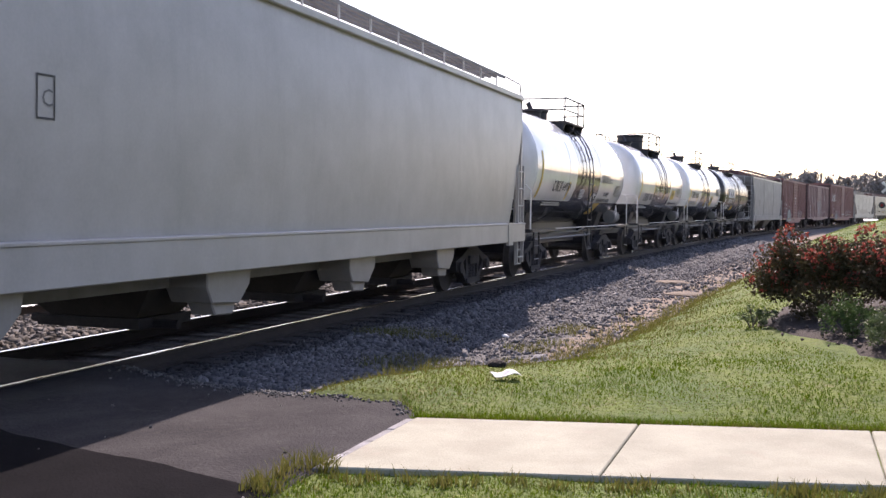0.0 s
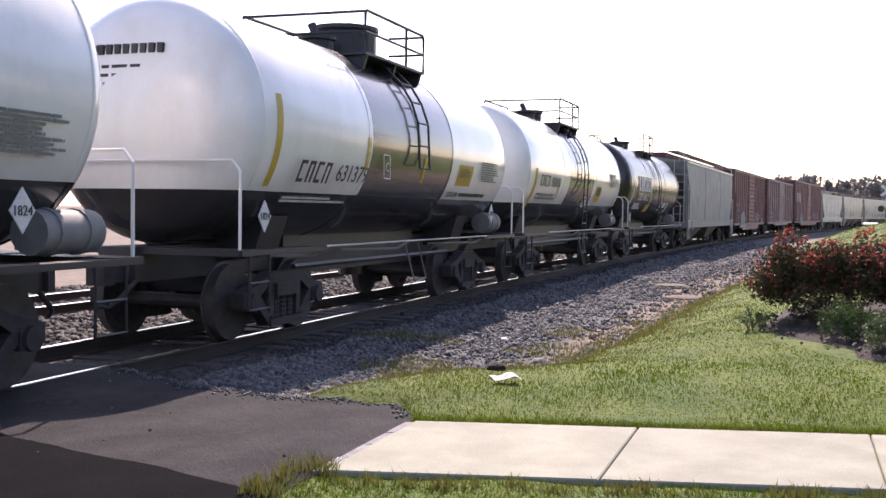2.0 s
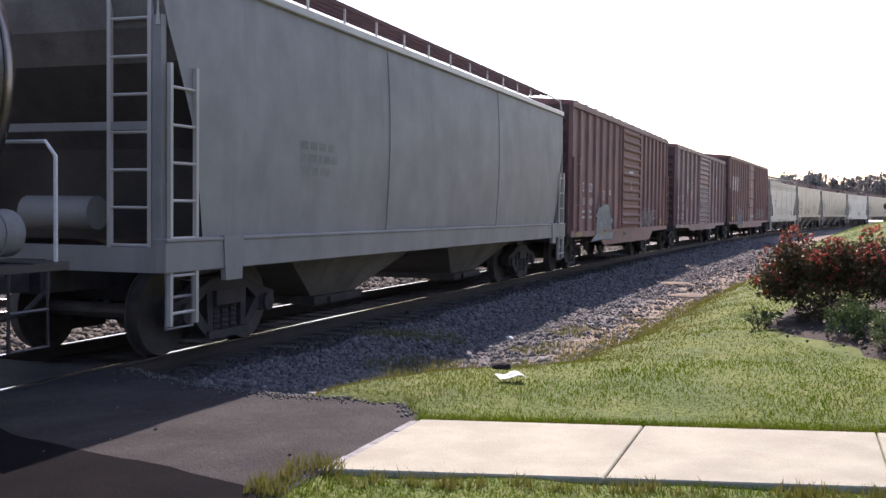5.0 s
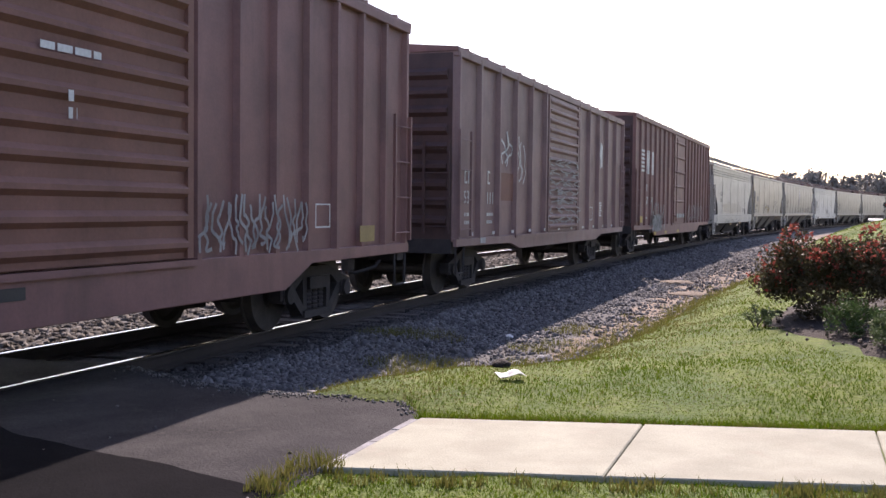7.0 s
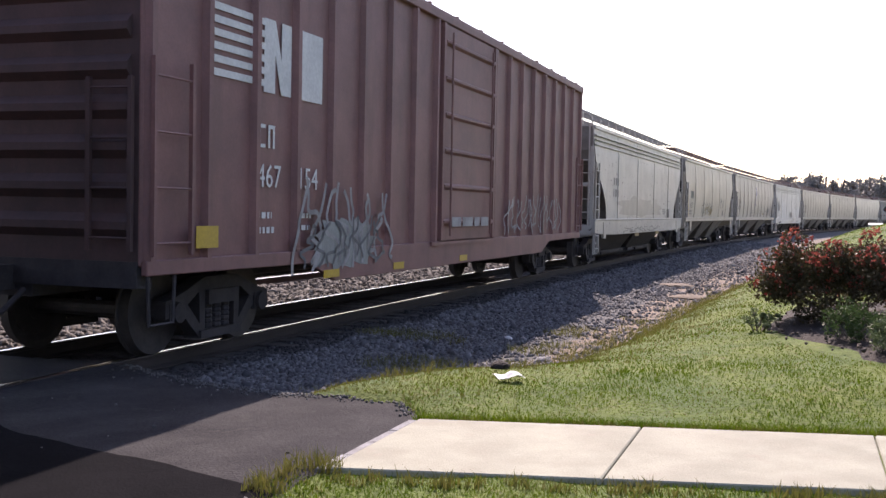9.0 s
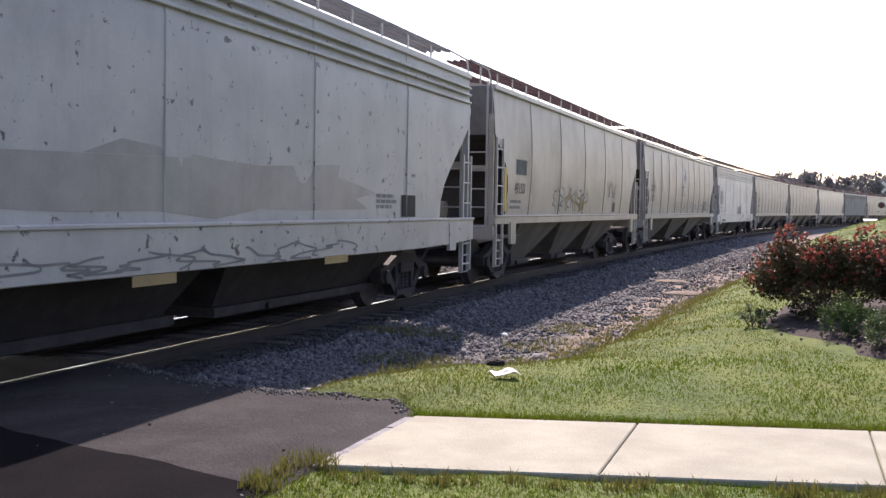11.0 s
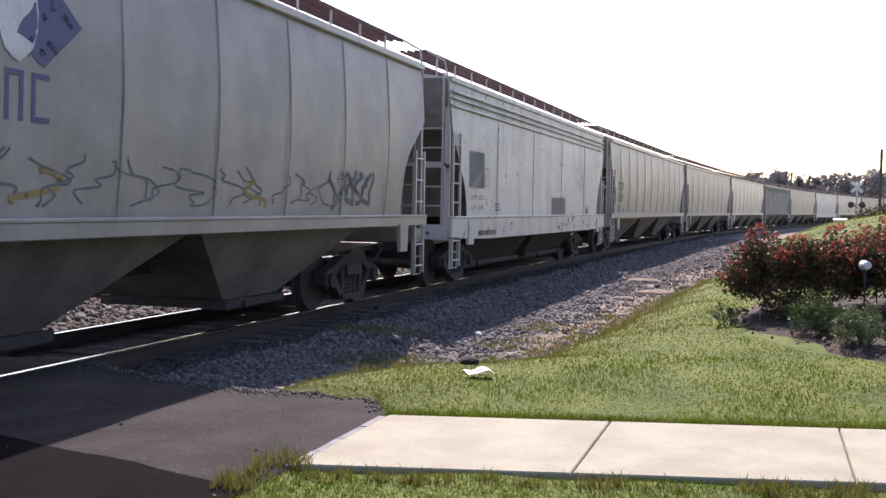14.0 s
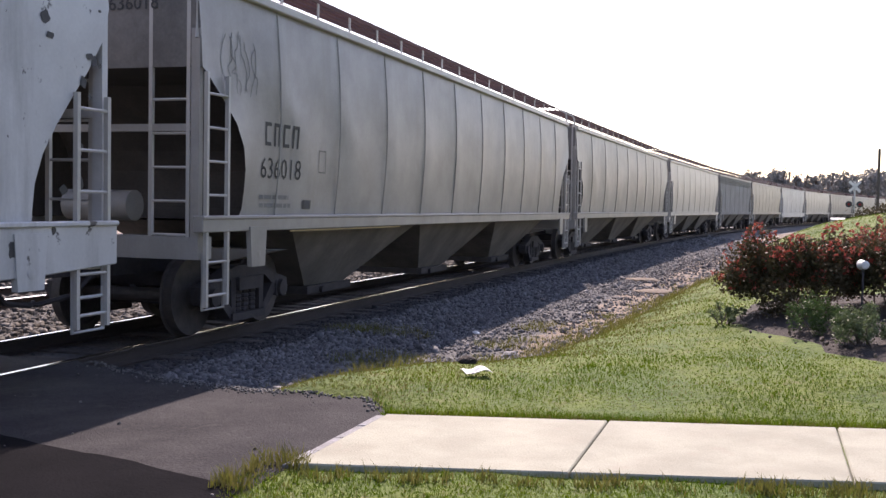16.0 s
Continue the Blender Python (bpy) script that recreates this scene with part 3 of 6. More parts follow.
# ---- covered hoppers ----
def hopper(label, u0, u1, paint, sill_paint=None, eave=3.95, bulge=0.13, bays=3, panels=9, flat=False, walk_mat=None, deep_sill=False, spread=0.62, cut=1.0, seed=0, slant=False, sill_z=1.25, bay_w=0.5, curl=False, chutes=False):
    car, h = start_car("covered_hopper", label, "covered hoppers in the train", u0, u1, (u1 - u0) / 2 - 1.95)
    sill_paint = sill_paint or paint
    walk_mat = walk_mat or M_MAROON
    rng = random.Random(seed)
    zs0 = 1.36 if (deep_sill or not slant) else 1.22
    # body: levels of rounded-rectangle plan from the sill up to the eaves, drawn in over the trucks at each end
    bm = bmesh.new()
    levels = []
    zl = [zs0, 1.5, 1.7, 1.95, 2.2, 2.45, 2.7, 2.92, 3.0, 3.3, 3.6, eave - 0.12, eave]
    for z in zl:
        t = (z - zs0) / (eave - zs0)
        w = 1.585 - bulge * (1 - math.sin(math.pi * min(1, max(0, (0.12 + 0.76 * t)))))
        if flat:
            w = 1.57 if z < eave - 0.5 else 1.53
        if slant:
            e, e2 = np.interp(z, [zs0, 2.4, 3.5], [cut, cut * 0.62, 0.0]), np.interp(z, [2.3, 3.2], [0.5, 0.0])
        elif curl:
            e, e2 = np.interp(z, [zs0, 1.65, 1.9, 2.2, 2.49, 2.75, 2.98, 3.1], np.array([1.0, 0.98, 0.9, 0.7, 0.47, 0.25, 0.1, 0.0]) * cut), 0.7 if z < 2.96 else 0.0
        else:
            e = np.interp(z, [zs0, 1.5, 1.9, 2.2, 2.45, 2.7, 2.92, 3.0], [cut * 0.88, cut * 0.97, cut, cut * 0.92, cut * 0.74, cut * 0.42, cut * 0.12, 0.0])
            e2 = 0.8 if z < 2.96 else 0.0
        levels.append((z, w, h - float(e), float(e2)))
    nx = 6 * panels
    sag = [rng.uniform(0.018, 0.05) for _ in range(panels + 1)]
    rows = []
    for z, w, L, e2 in levels:
        ring = []
        for k in range(nx + 1):
            x = -L + 2 * L * k / nx
            ph = (k * panels / nx) % 1.0
            dent = -sag[min(k * panels // nx, panels)] * abs(math.sin(math.pi * ph)) ** 0.8 * (0.35 if panels < 4 or flat else 1.0)
            ring.append(bm.verts.new((x, -(w + dent * math.sin(math.pi * (z - zs0) / (eave - zs0))), z)))
        ring.append(bm.verts.new((L - e2, -w + 0.13, z)))
        ring.append(bm.verts.new((L - e2, w - 0.13, z)))
        for k in range(nx + 1):
            x = L - 2 * L * k / nx
            ring.append(bm.verts.new((x, w, z)))
        ring.append(bm.verts.new((-L + e2, w - 0.13, z)))
        ring.append(bm.verts.new((-L + e2, -w + 0.13, z)))
        rows.append(ring)
    n = len(rows[0])
    for a, b in zip(rows, rows[1:]):
        for k in range(n):
            f = bm.faces.new((a[k], a[(k + 1) % n], b[(k + 1) % n], b[k]))
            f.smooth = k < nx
            # shade under the end overhang is painted in by slot 1
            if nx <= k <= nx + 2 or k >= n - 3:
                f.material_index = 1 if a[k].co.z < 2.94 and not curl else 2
    # crowned roof
    top = rows[-1]
    ridge = [bm.verts.new((-h + 2 * h * k / nx, 0, eave + 0.24)) for k in range(nx + 1)]
    for k in range(nx):
        bm.faces.new((top[k], top[k + 1], ridge[k + 1], ridge[k]))
        bm.faces.new((ridge[k], ridge[k + 1], top[n - 4 - k], top[n - 3 - k]))
    bm.faces.new((top[0], ridge[0], top[n - 3], top[n - 2], top[n - 1]))
    bm.faces.new((top[nx], top[nx + 1], top[nx + 2], top[nx + 3], ridge[nx]))
    bm.faces.new(rows[0][::-1])
    body = part("body", bm, paint, car)
    body.data.materials.append(M_GRIME_SHADE)
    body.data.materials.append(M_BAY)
    # eaves moulding and weld seams
    bm = bmesh.new()
    for y in (-1, 1):
        box(bm, -h, h, y * 1.52 - 0.055, y * 1.52 + 0.055, eave - 0.07, eave + 0.035)
    part("eaves_rail", bm, M_LIGHT if paint is not M_WORN else paint, car, bevel=0.012)
    if flat:
        bm = bmesh.new()
        for z in (eave - 0.5, eave - 0.36, eave - 0.24):
            box(bm, -h + 0.05, h - 0.05, -1.60, -1.5, z - 0.02, z + 0.02)
        part("side_rib", bm, paint, car, bevel=0.008)
    for k in range(1, panels):
        x = -h + 2 * h * k / panels
        if abs(x) < h - 1.4:
            bm = bmesh.new()
            prev = None
            pts = [(x, -lv[1] - 0.003, lv[0]) for lv in levels]
            tube(bm, pts, 0.009, 4)
            part("weld_seam", bm, paint, car)
    # side sill beams
    for y in (-1, 1):
        bm = bmesh.new()
        top = zs0 + 0.02
        if deep_sill:
            prism(bm, [(-h - 0.05, top), (-h - 0.05, 1.0), (-h + 1.0, 0.95), (-h + 2.6, 0.92), (h - 2.6, 0.92), (h - 1.0, 0.95), (h + 0.05, 1.0), (h + 0.05, top)], "y", y * 1.60 - 0.035, y * 1.60 + 0.035)
            box(bm, -h - 0.05, h + 0.05, y * 1.60 - 0.06, y * 1.60 + 0.05, top - 0.03, top + 0.015)
        else:
            box(bm, -h - 0.05, h + 0.05, y * 1.57 - 0.06, y * 1.57 + 0.06, sill_z, top + 0.03)
            box(bm, -h - 0.05, h + 0.05, y * 1.57 - 0.075, y * 1.57 + 0.075, top + 0.01, top + 0.05)
        part("side_sill", bm, sill_paint, car, bevel=0.01)
    bm = bmesh.new()
    box(bm, -h - 0.1, h + 0.1, -0.22, 0.22, 0.72, 1.06)
    part("centre_sill", bm, M_STEEL, car)
    for q in (-1, 1):
        bm = bmesh.new()
        box(bm, q * (h - 0.12) - 0.14, q * (h - 0.12) + 0.14, -1.55, 1.55, 0.96, 1.2)
        prism(bm, [(-1.55, 1.0), (1.55, 1.0), (0.3, 0.72), (-0.3, 0.72)], "x", q * (h - 1.95) - 0.15, q * (h - 1.95) + 0.15)
        part("end_sill", bm, sill_paint, car)
        for y in (-1, 1):
            bm = bmesh.new()
            prism(bm, [(q * (h - 1.15) - 0.2, 1.3), (q * (h - 1.15) + 0.2, 1.3), (q * (h - 1.15) + 0.16, 0.84), (q * (h - 1.15) - 0.16, 0.84)], "y", y * 1.62 - 0.03, y * 1.62 + 0.03)
            lathe(bm, [(y * 1.655, 0.05), (y * 1.66, 0.001)], "y", 10, (q * (h - 1.15), 0, 0.98))
            part("jacking_pad", bm, sill_paint, car)
        # ladders and corner posts
        ladder(car, q * (h - 0.28), -1.60, 0.45, 2.95 if q < 0 else 2.5, 0.44, M_LIGHT)
        ladder(car, q * (h - 0.02), -1.18, 1.1, eave + 0.1, 0.46, M_LIGHT, axis="y")
        bm = bmesh.new()
        for y in (-1.5, 1.5):
            box(bm, q * (h - 0.03) - 0.04, q * (h - 0.03) + 0.04, y - 0.05, y + 0.05, 1.2, 3.4)
        box(bm, q * (h - 0.03) - 0.03, q * (h - 0.03) + 0.03, -1.5, 1.5, 2.32, 2.40)
        part("corner_post", bm, sill_paint, car)
        # end platform tank and pipes
        bm = bmesh.new()
        lathe(bm, [(-0.45, 0.02), (-0.44, 0.18), (0.44, 0.18), (0.45, 0.02)], "y", 14, (q * (h - 0.62), 0.1, 1.52))
        part("air_reservoir", bm, sill_paint, car, shade=True)
        add_coupler(car, q * h, q, 0.72)
        # step under the corner
        bm = bmesh.new()
        tube(bm, [(q * (h - 0.5), -1.56, 1.03), (q * (h - 0.5), -1.56, 0.42), (q * (h - 0.06), -1.56, 0.42), (q * (h - 0.06), -1.56, 1.03)], 0.02, 6)
        tube(bm, [(q * (h - 0.5), -1.56, 0.72), (q * (h - 0.06), -1.56, 0.72)], 0.016, 6)
        part("step", bm, sill_paint, car)
    # discharge bays
    span = 2 * (h - (2.35 if not chutes else 2.9))
    for k in range(bays):
        c = -span / 2 + span * (k + 0.5) / bays
        wt, wb = span / bays * bay_w, (0.4 if bays > 3 else 0.7 if not curl else span / bays * 0.41)
        yb = 0.55 if chutes else 0.8
        bm = bmesh.new()
        lo = vadd(bm, [(c - wb, -yb, 0.36), (c + wb, -yb, 0.36), (c + wb, yb, 0.36), (c - wb, yb, 0.36)])
        hi = vadd(bm, [(c - wt, -1.46, 1.32), (c + wt, -1.46, 1.32), (c + wt, 1.46, 1.32), (c - wt, 1.46, 1.32)])
        bm.faces.new(lo)
        bm.faces.new(hi[::-1])
        for i in range(4):
            bm.faces.new((lo[i], hi[i], hi[(i + 1) % 4], lo[(i + 1) % 4]))
        # bays take a darker paint than the sides
        bay = part("discharge_bay", bm, M_STEEL if curl else M_GRIME_SHADE if chutes else M_BAY, car)
        if chutes:
            for y in (-1, 1):
                bm = bmesh.new()
                prism(bm, [(c - 0.46, 0.92), (c + 0.46, 0.92), (c + 0.42, 0.72), (c + 0.2, 0.52), (c - 0.36, 0.56), (c - 0.46, 0.72)], "y", min(y * 0.95, y * 1.46), max(y * 0.95, y * 1.46))
                prism(bm, [(c - 0.30, 0.57), (c + 0.22, 0.53), (c + 0.16, 0.40), (c - 0.2, 0.42)], "y", min(y * 1.1, y * 1.4), max(y * 1.1, y * 1.4))
                part("outlet_chute", bm, M_GREY, bay, "pale grey outlet chute", bevel=0.015)
        bm = bmesh.new()
        box(bm, c - wb - 0.1, c + wb + 0.1, -yb - 0.1, yb + 0.1, 0.26, 0.37)
        tube(bm, [(c - wb * 0.5, -0.95, 0.3), (c - wb * 0.5, 0.95, 0.3)], 0.05, 8)
        part("outlet_gate", bm, M_STEEL, bay)
    # roof walk, hatch trough and posts
    bm = bmesh.new()
    box(bm, -h + 0.6, h - 0.6, -0.42, 0.42, eave + 0.1, eave + 0.47)
    part("hatch_trough", bm, walk_mat, car, bevel=0.02)
    for y in (-1, 1):
        bm = bmesh.new()
        for j in range(4):
            yy = y * (0.62 + 0.14 * j)
            box(bm, -h - 0.15, h + 0.15, yy - 0.03, yy + 0.03, eave + 0.46, eave + 0.50)
        box(bm, -h - 0.15, h + 0.15, y * 1.10 - 0.008, y * 1.10 + 0.008, eave + 0.44, eave + 0.50)
        part("running_board", bm, walk_mat, car)
    k = -h + 0.5
    while k < h - 0.3:
        for y in (-1, 1):
            bm = bmesh.new()
            box(bm, k - 0.02, k + 0.02, y * 1.09 - 0.012, y * 1.09 + 0.012, eave + 0.03, eave + 0.46)
            part("walk_bracket", bm, M_LIGHT, car)
        k += 1.13
    for q in (-1, 1):
        grab(car, [(q * (h + 0.13), -1.08, eave + 0.5), (q * (h + 0.10), -1.45, eave + 0.30), (q * (h + 0.02), -1.52, eave - 0.1), (q * (h + 0.02), -1.52, 3.3)], M_LIGHT, 0.02, "corner_rail")

    def side_y(z):
        return -float(np.interp(z, [lv[0] for lv in levels], [lv[1] for lv in levels])) - (0.009 if flat else 0.022)
    return car, h, side_y


# ---- box cars ----
def boxcar(label, u0, u1, paint, door_paint, top, posts, door, door_w, door_ribs, sill=0.77, ribs_out=0.07, door_x=0.0, seed=0):
    car, h = start_car("boxcar", label, "box cars in the train", u0, u1, (u1 - u0) / 2 - 2.1)
    rng = random.Random(seed)
    bm = bmesh.new()
    box(bm, -h, h, -1.53, 1.53, 1.0, top - 0.06)
    part("body", bm, paint, car, bevel=0.02)
    # roof: shallow crowned sheets with seams
    bm = bmesh.new()
    prism(bm, [(-1.6, top - 0.07), (-1.6, top), (0, top + 0.13), (1.6, top), (1.6, top - 0.07)], "x", -h - 0.03, h + 0.03)
    for k in range(14):
        x = -h + 2 * h * (k + 0.5) / 14
        prism(bm, [(-1.6, top + 0.005), (0, top + 0.135), (0, top + 0.17), (-1.6, top + 0.035)], "x", x - 0.03, x + 0.03)
    part("roof", bm, M_BROWN, car)
    # side posts with tapered feet
    d0, d1 = door_x - door_w / 2, door_x + door_w / 2
    xs = list(np.linspace(-h + 0.1, d0 - 0.16, posts)) + list(np.linspace(d1 + 0.16, h - 0.1, posts))
    for x in xs:
        for y in (-1, 1):
            bm = bmesh.new()
            prism(bm, [(x - 0.075, y * 1.53), (x - 0.04, y * (1.53 + ribs_out)), (x + 0.04, y * (1.53 + ribs_out)), (x + 0.075, y * 1.53)], "z", 1.05, top - 0.08)
            part("side_post", bm, paint, car)
    # sills: straight with the deeper middle
    for y in (-1, 1):
        bm = bmesh.new()
        prism(bm, [(-h, 1.06), (-h, 0.92), (-h + 3.3, 0.90), (-h + 4.0, sill), (h - 4.0, sill), (h - 3.3, 0.90), (h, 0.92), (h, 1.06)], "y", y * 1.565 - 0.035, y * 1.565 + 0.035)
        part("side_sill", bm, paint, car, bevel=0.008)
        bm = bmesh.new()
        box(bm, -h, h, y * 1.56 - 0.05, y * 1.56 + 0.05, top - 0.16, top - 0.03)
        part("top_chord", bm, paint, car, bevel=0.01)
    # door
    for y in (-1, 1):
        dm = bmesh.new()
        z0, z1 = 1.08, top - 0.18
        box(dm, d0, d1, min(y * 1.54, y * 1.59), max(y * 1.54, y * 1.59), z0, z1)
        dr = part("door", dm, door_paint, car, "ribbed sliding steel door")
        for q in (d0 + 0.05, d1 - 0.05):
            bm = bmesh.new()
            box(bm, q - 0.05, q + 0.05, min(y * 1.55, y * 1.63), max(y * 1.55, y * 1.63), z0, z1)
            part("door_stile", bm, door_paint, dr)
        for k in range(door_ribs):
            z = z0 + (z1 - z0) * (k + 0.5) / door_ribs
            bm = bmesh.new()
            hh = (z1 - z0) / door_ribs * (0.30 if door == "corrugated" else 0.10)
            prism(bm, [(y * 1.585, z - hh), (y * 1.645, z - hh * 0.3), (y * 1.645, z + hh * 0.3), (y * 1.585, z + hh)], "x", d0 + 0.1, d1 - 0.1)
            part("door_rib", bm, door_paint, dr)
        bm = bmesh.new()
        box(bm, d0 - door_w * (0.85 if door == "corrugated" else 0.15), d1 + 0.1, y * 1.60 - 0.035, y * 1.60 + 0.035, 1.0, 1.06)
        part("door_track", bm, paint, car)
        for q in (d0 + 0.35, d1 - 0.35):
            bm = bmesh.new()
            tube(bm, [(q, y * 1.66, 1.15), (q, y * 1.66, top - 0.3)], 0.018, 6)
            if door != "corrugated":
                part("locking_bar", bm, door_paint, dr)
            else:
                bm.free()
    # corrugated ends
    for q in (-1, 1):
        # thin added sheet carries the gap's shade and some dirt as dark colour
        bm = bmesh.new()
        box(bm, min(q * h, q * (h + 0.006)), max(q * h, q * (h + 0.006)), -1.5, 1.5, 1.02, top - 0.1)
        part("end_plate", bm, M_DIRT_SHADE, car, "end sheet darkened with dirt and painted-in shade")
        nrib = 9
        for k in range(nrib):
            z = 1.2 + (top - 1.5) * (k + 0.5) / nrib
            bm = bmesh.new()
            hh = (top - 1.5) / nrib * 0.33
            prism(bm, [(q * h, z - hh), (q * (h + 0.08), z - hh * 0.3), (q * (h + 0.08), z + hh * 0.3), (q * h, z + hh)], "y", -1.42, 1.42)
            part("end_rib", bm, M_DIRT_SHADE, car)
        ladder(car, q * (h - 0.36), -1.63, 1.10, 2.95, 0.62, paint, rungs=0.52, r=0.014)
        ladder(car, q * (h + 0.1), -1.25, 1.15, 2.75, 0.46, M_DIRT_SHADE, axis="y", rungs=0.46, r=0.014)
        bm = bmesh.new()
        tube(bm, [(q * (h - 0.5), -1.56, 0.95), (q * (h - 0.47), -1.56, 0.45), (q * (h - 0.09), -1.56, 0.45), (q * (h - 0.06), -1.56, 0.95)], 0.02, 6)
        part("step", bm, M_STEEL, car)
        bm = bmesh.new()
        box(bm, q * (h - 0.1) - 0.12, q * (h - 0.1) + 0.12, -1.5, 1.5, 0.8, 1.05)
        part("end_sill", bm, M_STEEL, car)
        add_coupler(car, q * h, q, 0.85)
    bm = bmesh.new()
    box(bm, -h, h, -0.3, 0.3, 0.68, 1.0)
    for k in np.linspace(-h + 2.2, h - 2.2, 11):
        prism(bm, [(-1.5, 1.0), (1.5, 1.0), (0.3, 0.75), (-0.3, 0.75)], "x", k - 0.06, k + 0.06)
    part("underframe", bm, M_STEEL, car)
    bm = bmesh.new()
    lathe(bm, [(-0.4, 0.02), (-0.38, 0.2), (0.38, 0.2), (0.4, 0.02)], "x", 14, (1.2, -0.8, 0.75))
    tube(bm, [(-h + 1, -0.7, 0.7), (h - 1, -0.7, 0.7)], 0.025, 6)
    part("brake_gear", bm, M_STEEL, car)
    return car, h


# ---- tank cars ----
def tank_material(name, band0, band1, split):
    """White tank with a black band round its middle and a black belly, by the place on the shell."""
    m = M_WHITE.copy()
    m.name = name
    nt = m.node_tree
    L = nt.links.new
    bsdf = nt.nodes["Principled BSDF"]
    src = bsdf.inputs["Base Color"].links[0].from_socket
    tc = nt.nodes.new("ShaderNodeTexCoord")
    sep = nt.nodes.new("ShaderNodeSeparateXYZ")
    L(tc.outputs["Object"], sep.inputs[0])

    def cmp(sock, op, v):
        k = nt.nodes.new("ShaderNodeMath")
        k.operation = op
        L(sock, k.inputs[0])
        if isinstance(v, (int, float)):
            k.inputs[1].default_value = v
        else:
            L(v, k.inputs[1])
        return k.outputs[0]

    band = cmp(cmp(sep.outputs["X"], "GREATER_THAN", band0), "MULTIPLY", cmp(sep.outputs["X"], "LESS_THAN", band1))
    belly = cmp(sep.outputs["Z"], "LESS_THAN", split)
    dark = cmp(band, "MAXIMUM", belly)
    sm = node(nt, "ShaderNodeTexNoise", Scale=1.4, Detail=6.0)
    mp = nt.nodes.new("ShaderNodeMapping")
    mp.inputs["Scale"].default_value = (3.0, 1.0, 0.3)
    L(tc.outputs["Object"], mp.inputs[0])
    L(mp.outputs[0], sm.inputs["Vector"])
    blk = nt.nodes.new("ShaderNodeMix")
    blk.data_type = "RGBA"
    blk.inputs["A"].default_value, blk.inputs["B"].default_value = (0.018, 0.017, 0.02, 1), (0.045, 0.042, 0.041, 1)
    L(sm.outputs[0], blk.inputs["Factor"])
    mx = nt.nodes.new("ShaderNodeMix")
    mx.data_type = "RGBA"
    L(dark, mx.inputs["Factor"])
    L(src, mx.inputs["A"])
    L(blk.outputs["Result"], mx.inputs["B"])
    L(mx.outputs["Result"], bsdf.inputs["Base Color"])
    bsdf.inputs["Coat Weight"].default_value, bsdf.inputs["Coat Roughness"].default_value = 0.7, 0.08
    return m


def tankcar(label, u0, u1, shell, R=1.46, zc=2.62, rail_mat=None, trim=None, platform="box", pw=1.2, short_ladder=False):
    car, h = start_car("tank_car", label, "tank cars in the train", u0, u1, (u1 - u0) / 2 - 1.75)
    trim = trim or M_BLACK
    bm = bmesh.new()
    prof = []
    hd = 0.52
    for k in range(9):
        a = math.pi / 2 * k / 8
        prof.append((-h + hd - hd * math.cos(a), max(R * math.sin(a) ** 0.66, 0.0002)))
    for x in np.linspace(-h + hd, h - hd, 14)[1:-1]:
        prof.append((float(x), R))
    for k in range(8, -1, -1):
        a = math.pi / 2 * k / 8
        prof.append((h - hd + hd * math.cos(a), max(R * math.sin(a) ** 0.66, 0.0002)))
    lathe(bm, prof, "x", 56, (0, 0, zc))
    part("tank_shell", bm, shell, car)
    for x in (-h + hd, -h * 0.36, h * 0.30, h - hd):
        bm = bmesh.new()
        lathe(bm, [(x - 0.014, R - 0.01), (x - 0.012, R + 0.006), (x + 0.012, R + 0.006), (x + 0.014, R - 0.01)], "x", 56, (0, 0, zc))
        part("weld_seam", bm, shell, car)
    # underframe: stub sills, saddles, end platforms, running boards
    for q in (-1, 1):
        bm = bmesh.new()
        box(bm, min(q * (h - 3.3), q * (h + 0.25)), max(q * (h - 3.3), q * (h + 0.25)), -0.25, 0.25, 0.74, 1.14)
        prism(bm, [(-0.95, 1.5), (-0.8, 1.05), (-0.3, 0.92), (0.3, 0.92), (0.8, 1.05), (0.95, 1.5), (0.6, 1.32), (-0.6, 1.32)], "x", q * (h - 1.75) - 0.3, q * (h - 1.75) + 0.3)
        part("saddle", bm, M_BLACK, car)
        bm = bmesh.new()
        box(bm, q * (h - 0.05) - 0.22, q * (h - 0.05) + 0.22, -1.5, 1.5, 1.06, 1.13)
        box(bm, q * (h - 1.0) - 1.1, q * (h - 1.0) + 1.1, -1.52, -1.28, 1.06, 1.12)
        part("end_platform", bm, M_BLACK, car)
        add_coupler(car, q * (h + 0.2), q, 0.3)
        bm = bmesh.new()
        lathe(bm, [(-0.42, 0.02), (-0.40, 0.2), (0.40, 0.2), (0.42, 0.02)], "x", 16, (q * (h - 0.45), -1.05, 1.36))
        for dx in (-0.2, 0.2):
            lathe(bm, [(dx - 0.03, 0.215), (dx + 0.03, 0.215)], "x", 16, (q * (h - 0.45), -1.05, 1.36))
        if q > 0:
            part("air_reservoir", bm, M_DIRTY, car, "grey steel cylinder", shade=False)
        else:
            bm.free()
        # end handrail round the head
        bm = bmesh.new()
        tube(bm, [(q * (h + 0.05), -1.46, 1.1), (q * (h + 0.05), -1.46, 2.0), (q * (h + 0.05), -1.36, 2.12), (q * (h + 0.05), 0.0, 2.12), (q * (h + 0.05), 1.36, 2.12), (q * (h + 0.05), 1.46, 2.0), (q * (h + 0.05), 1.46, 1.1)], 0.018, 6)
        part("end_rail", bm, rail_mat or M_WHITE, car)
        bm = bmesh.new()
        tube(bm, [(q * (h - 0.1), -1.5, 1.06), (q * (h - 0.1), -1.5, 0.45), (q * (h - 0.55), -1.5, 0.45), (q * (h - 0.55), -1.5, 1.06)], 0.02, 6)
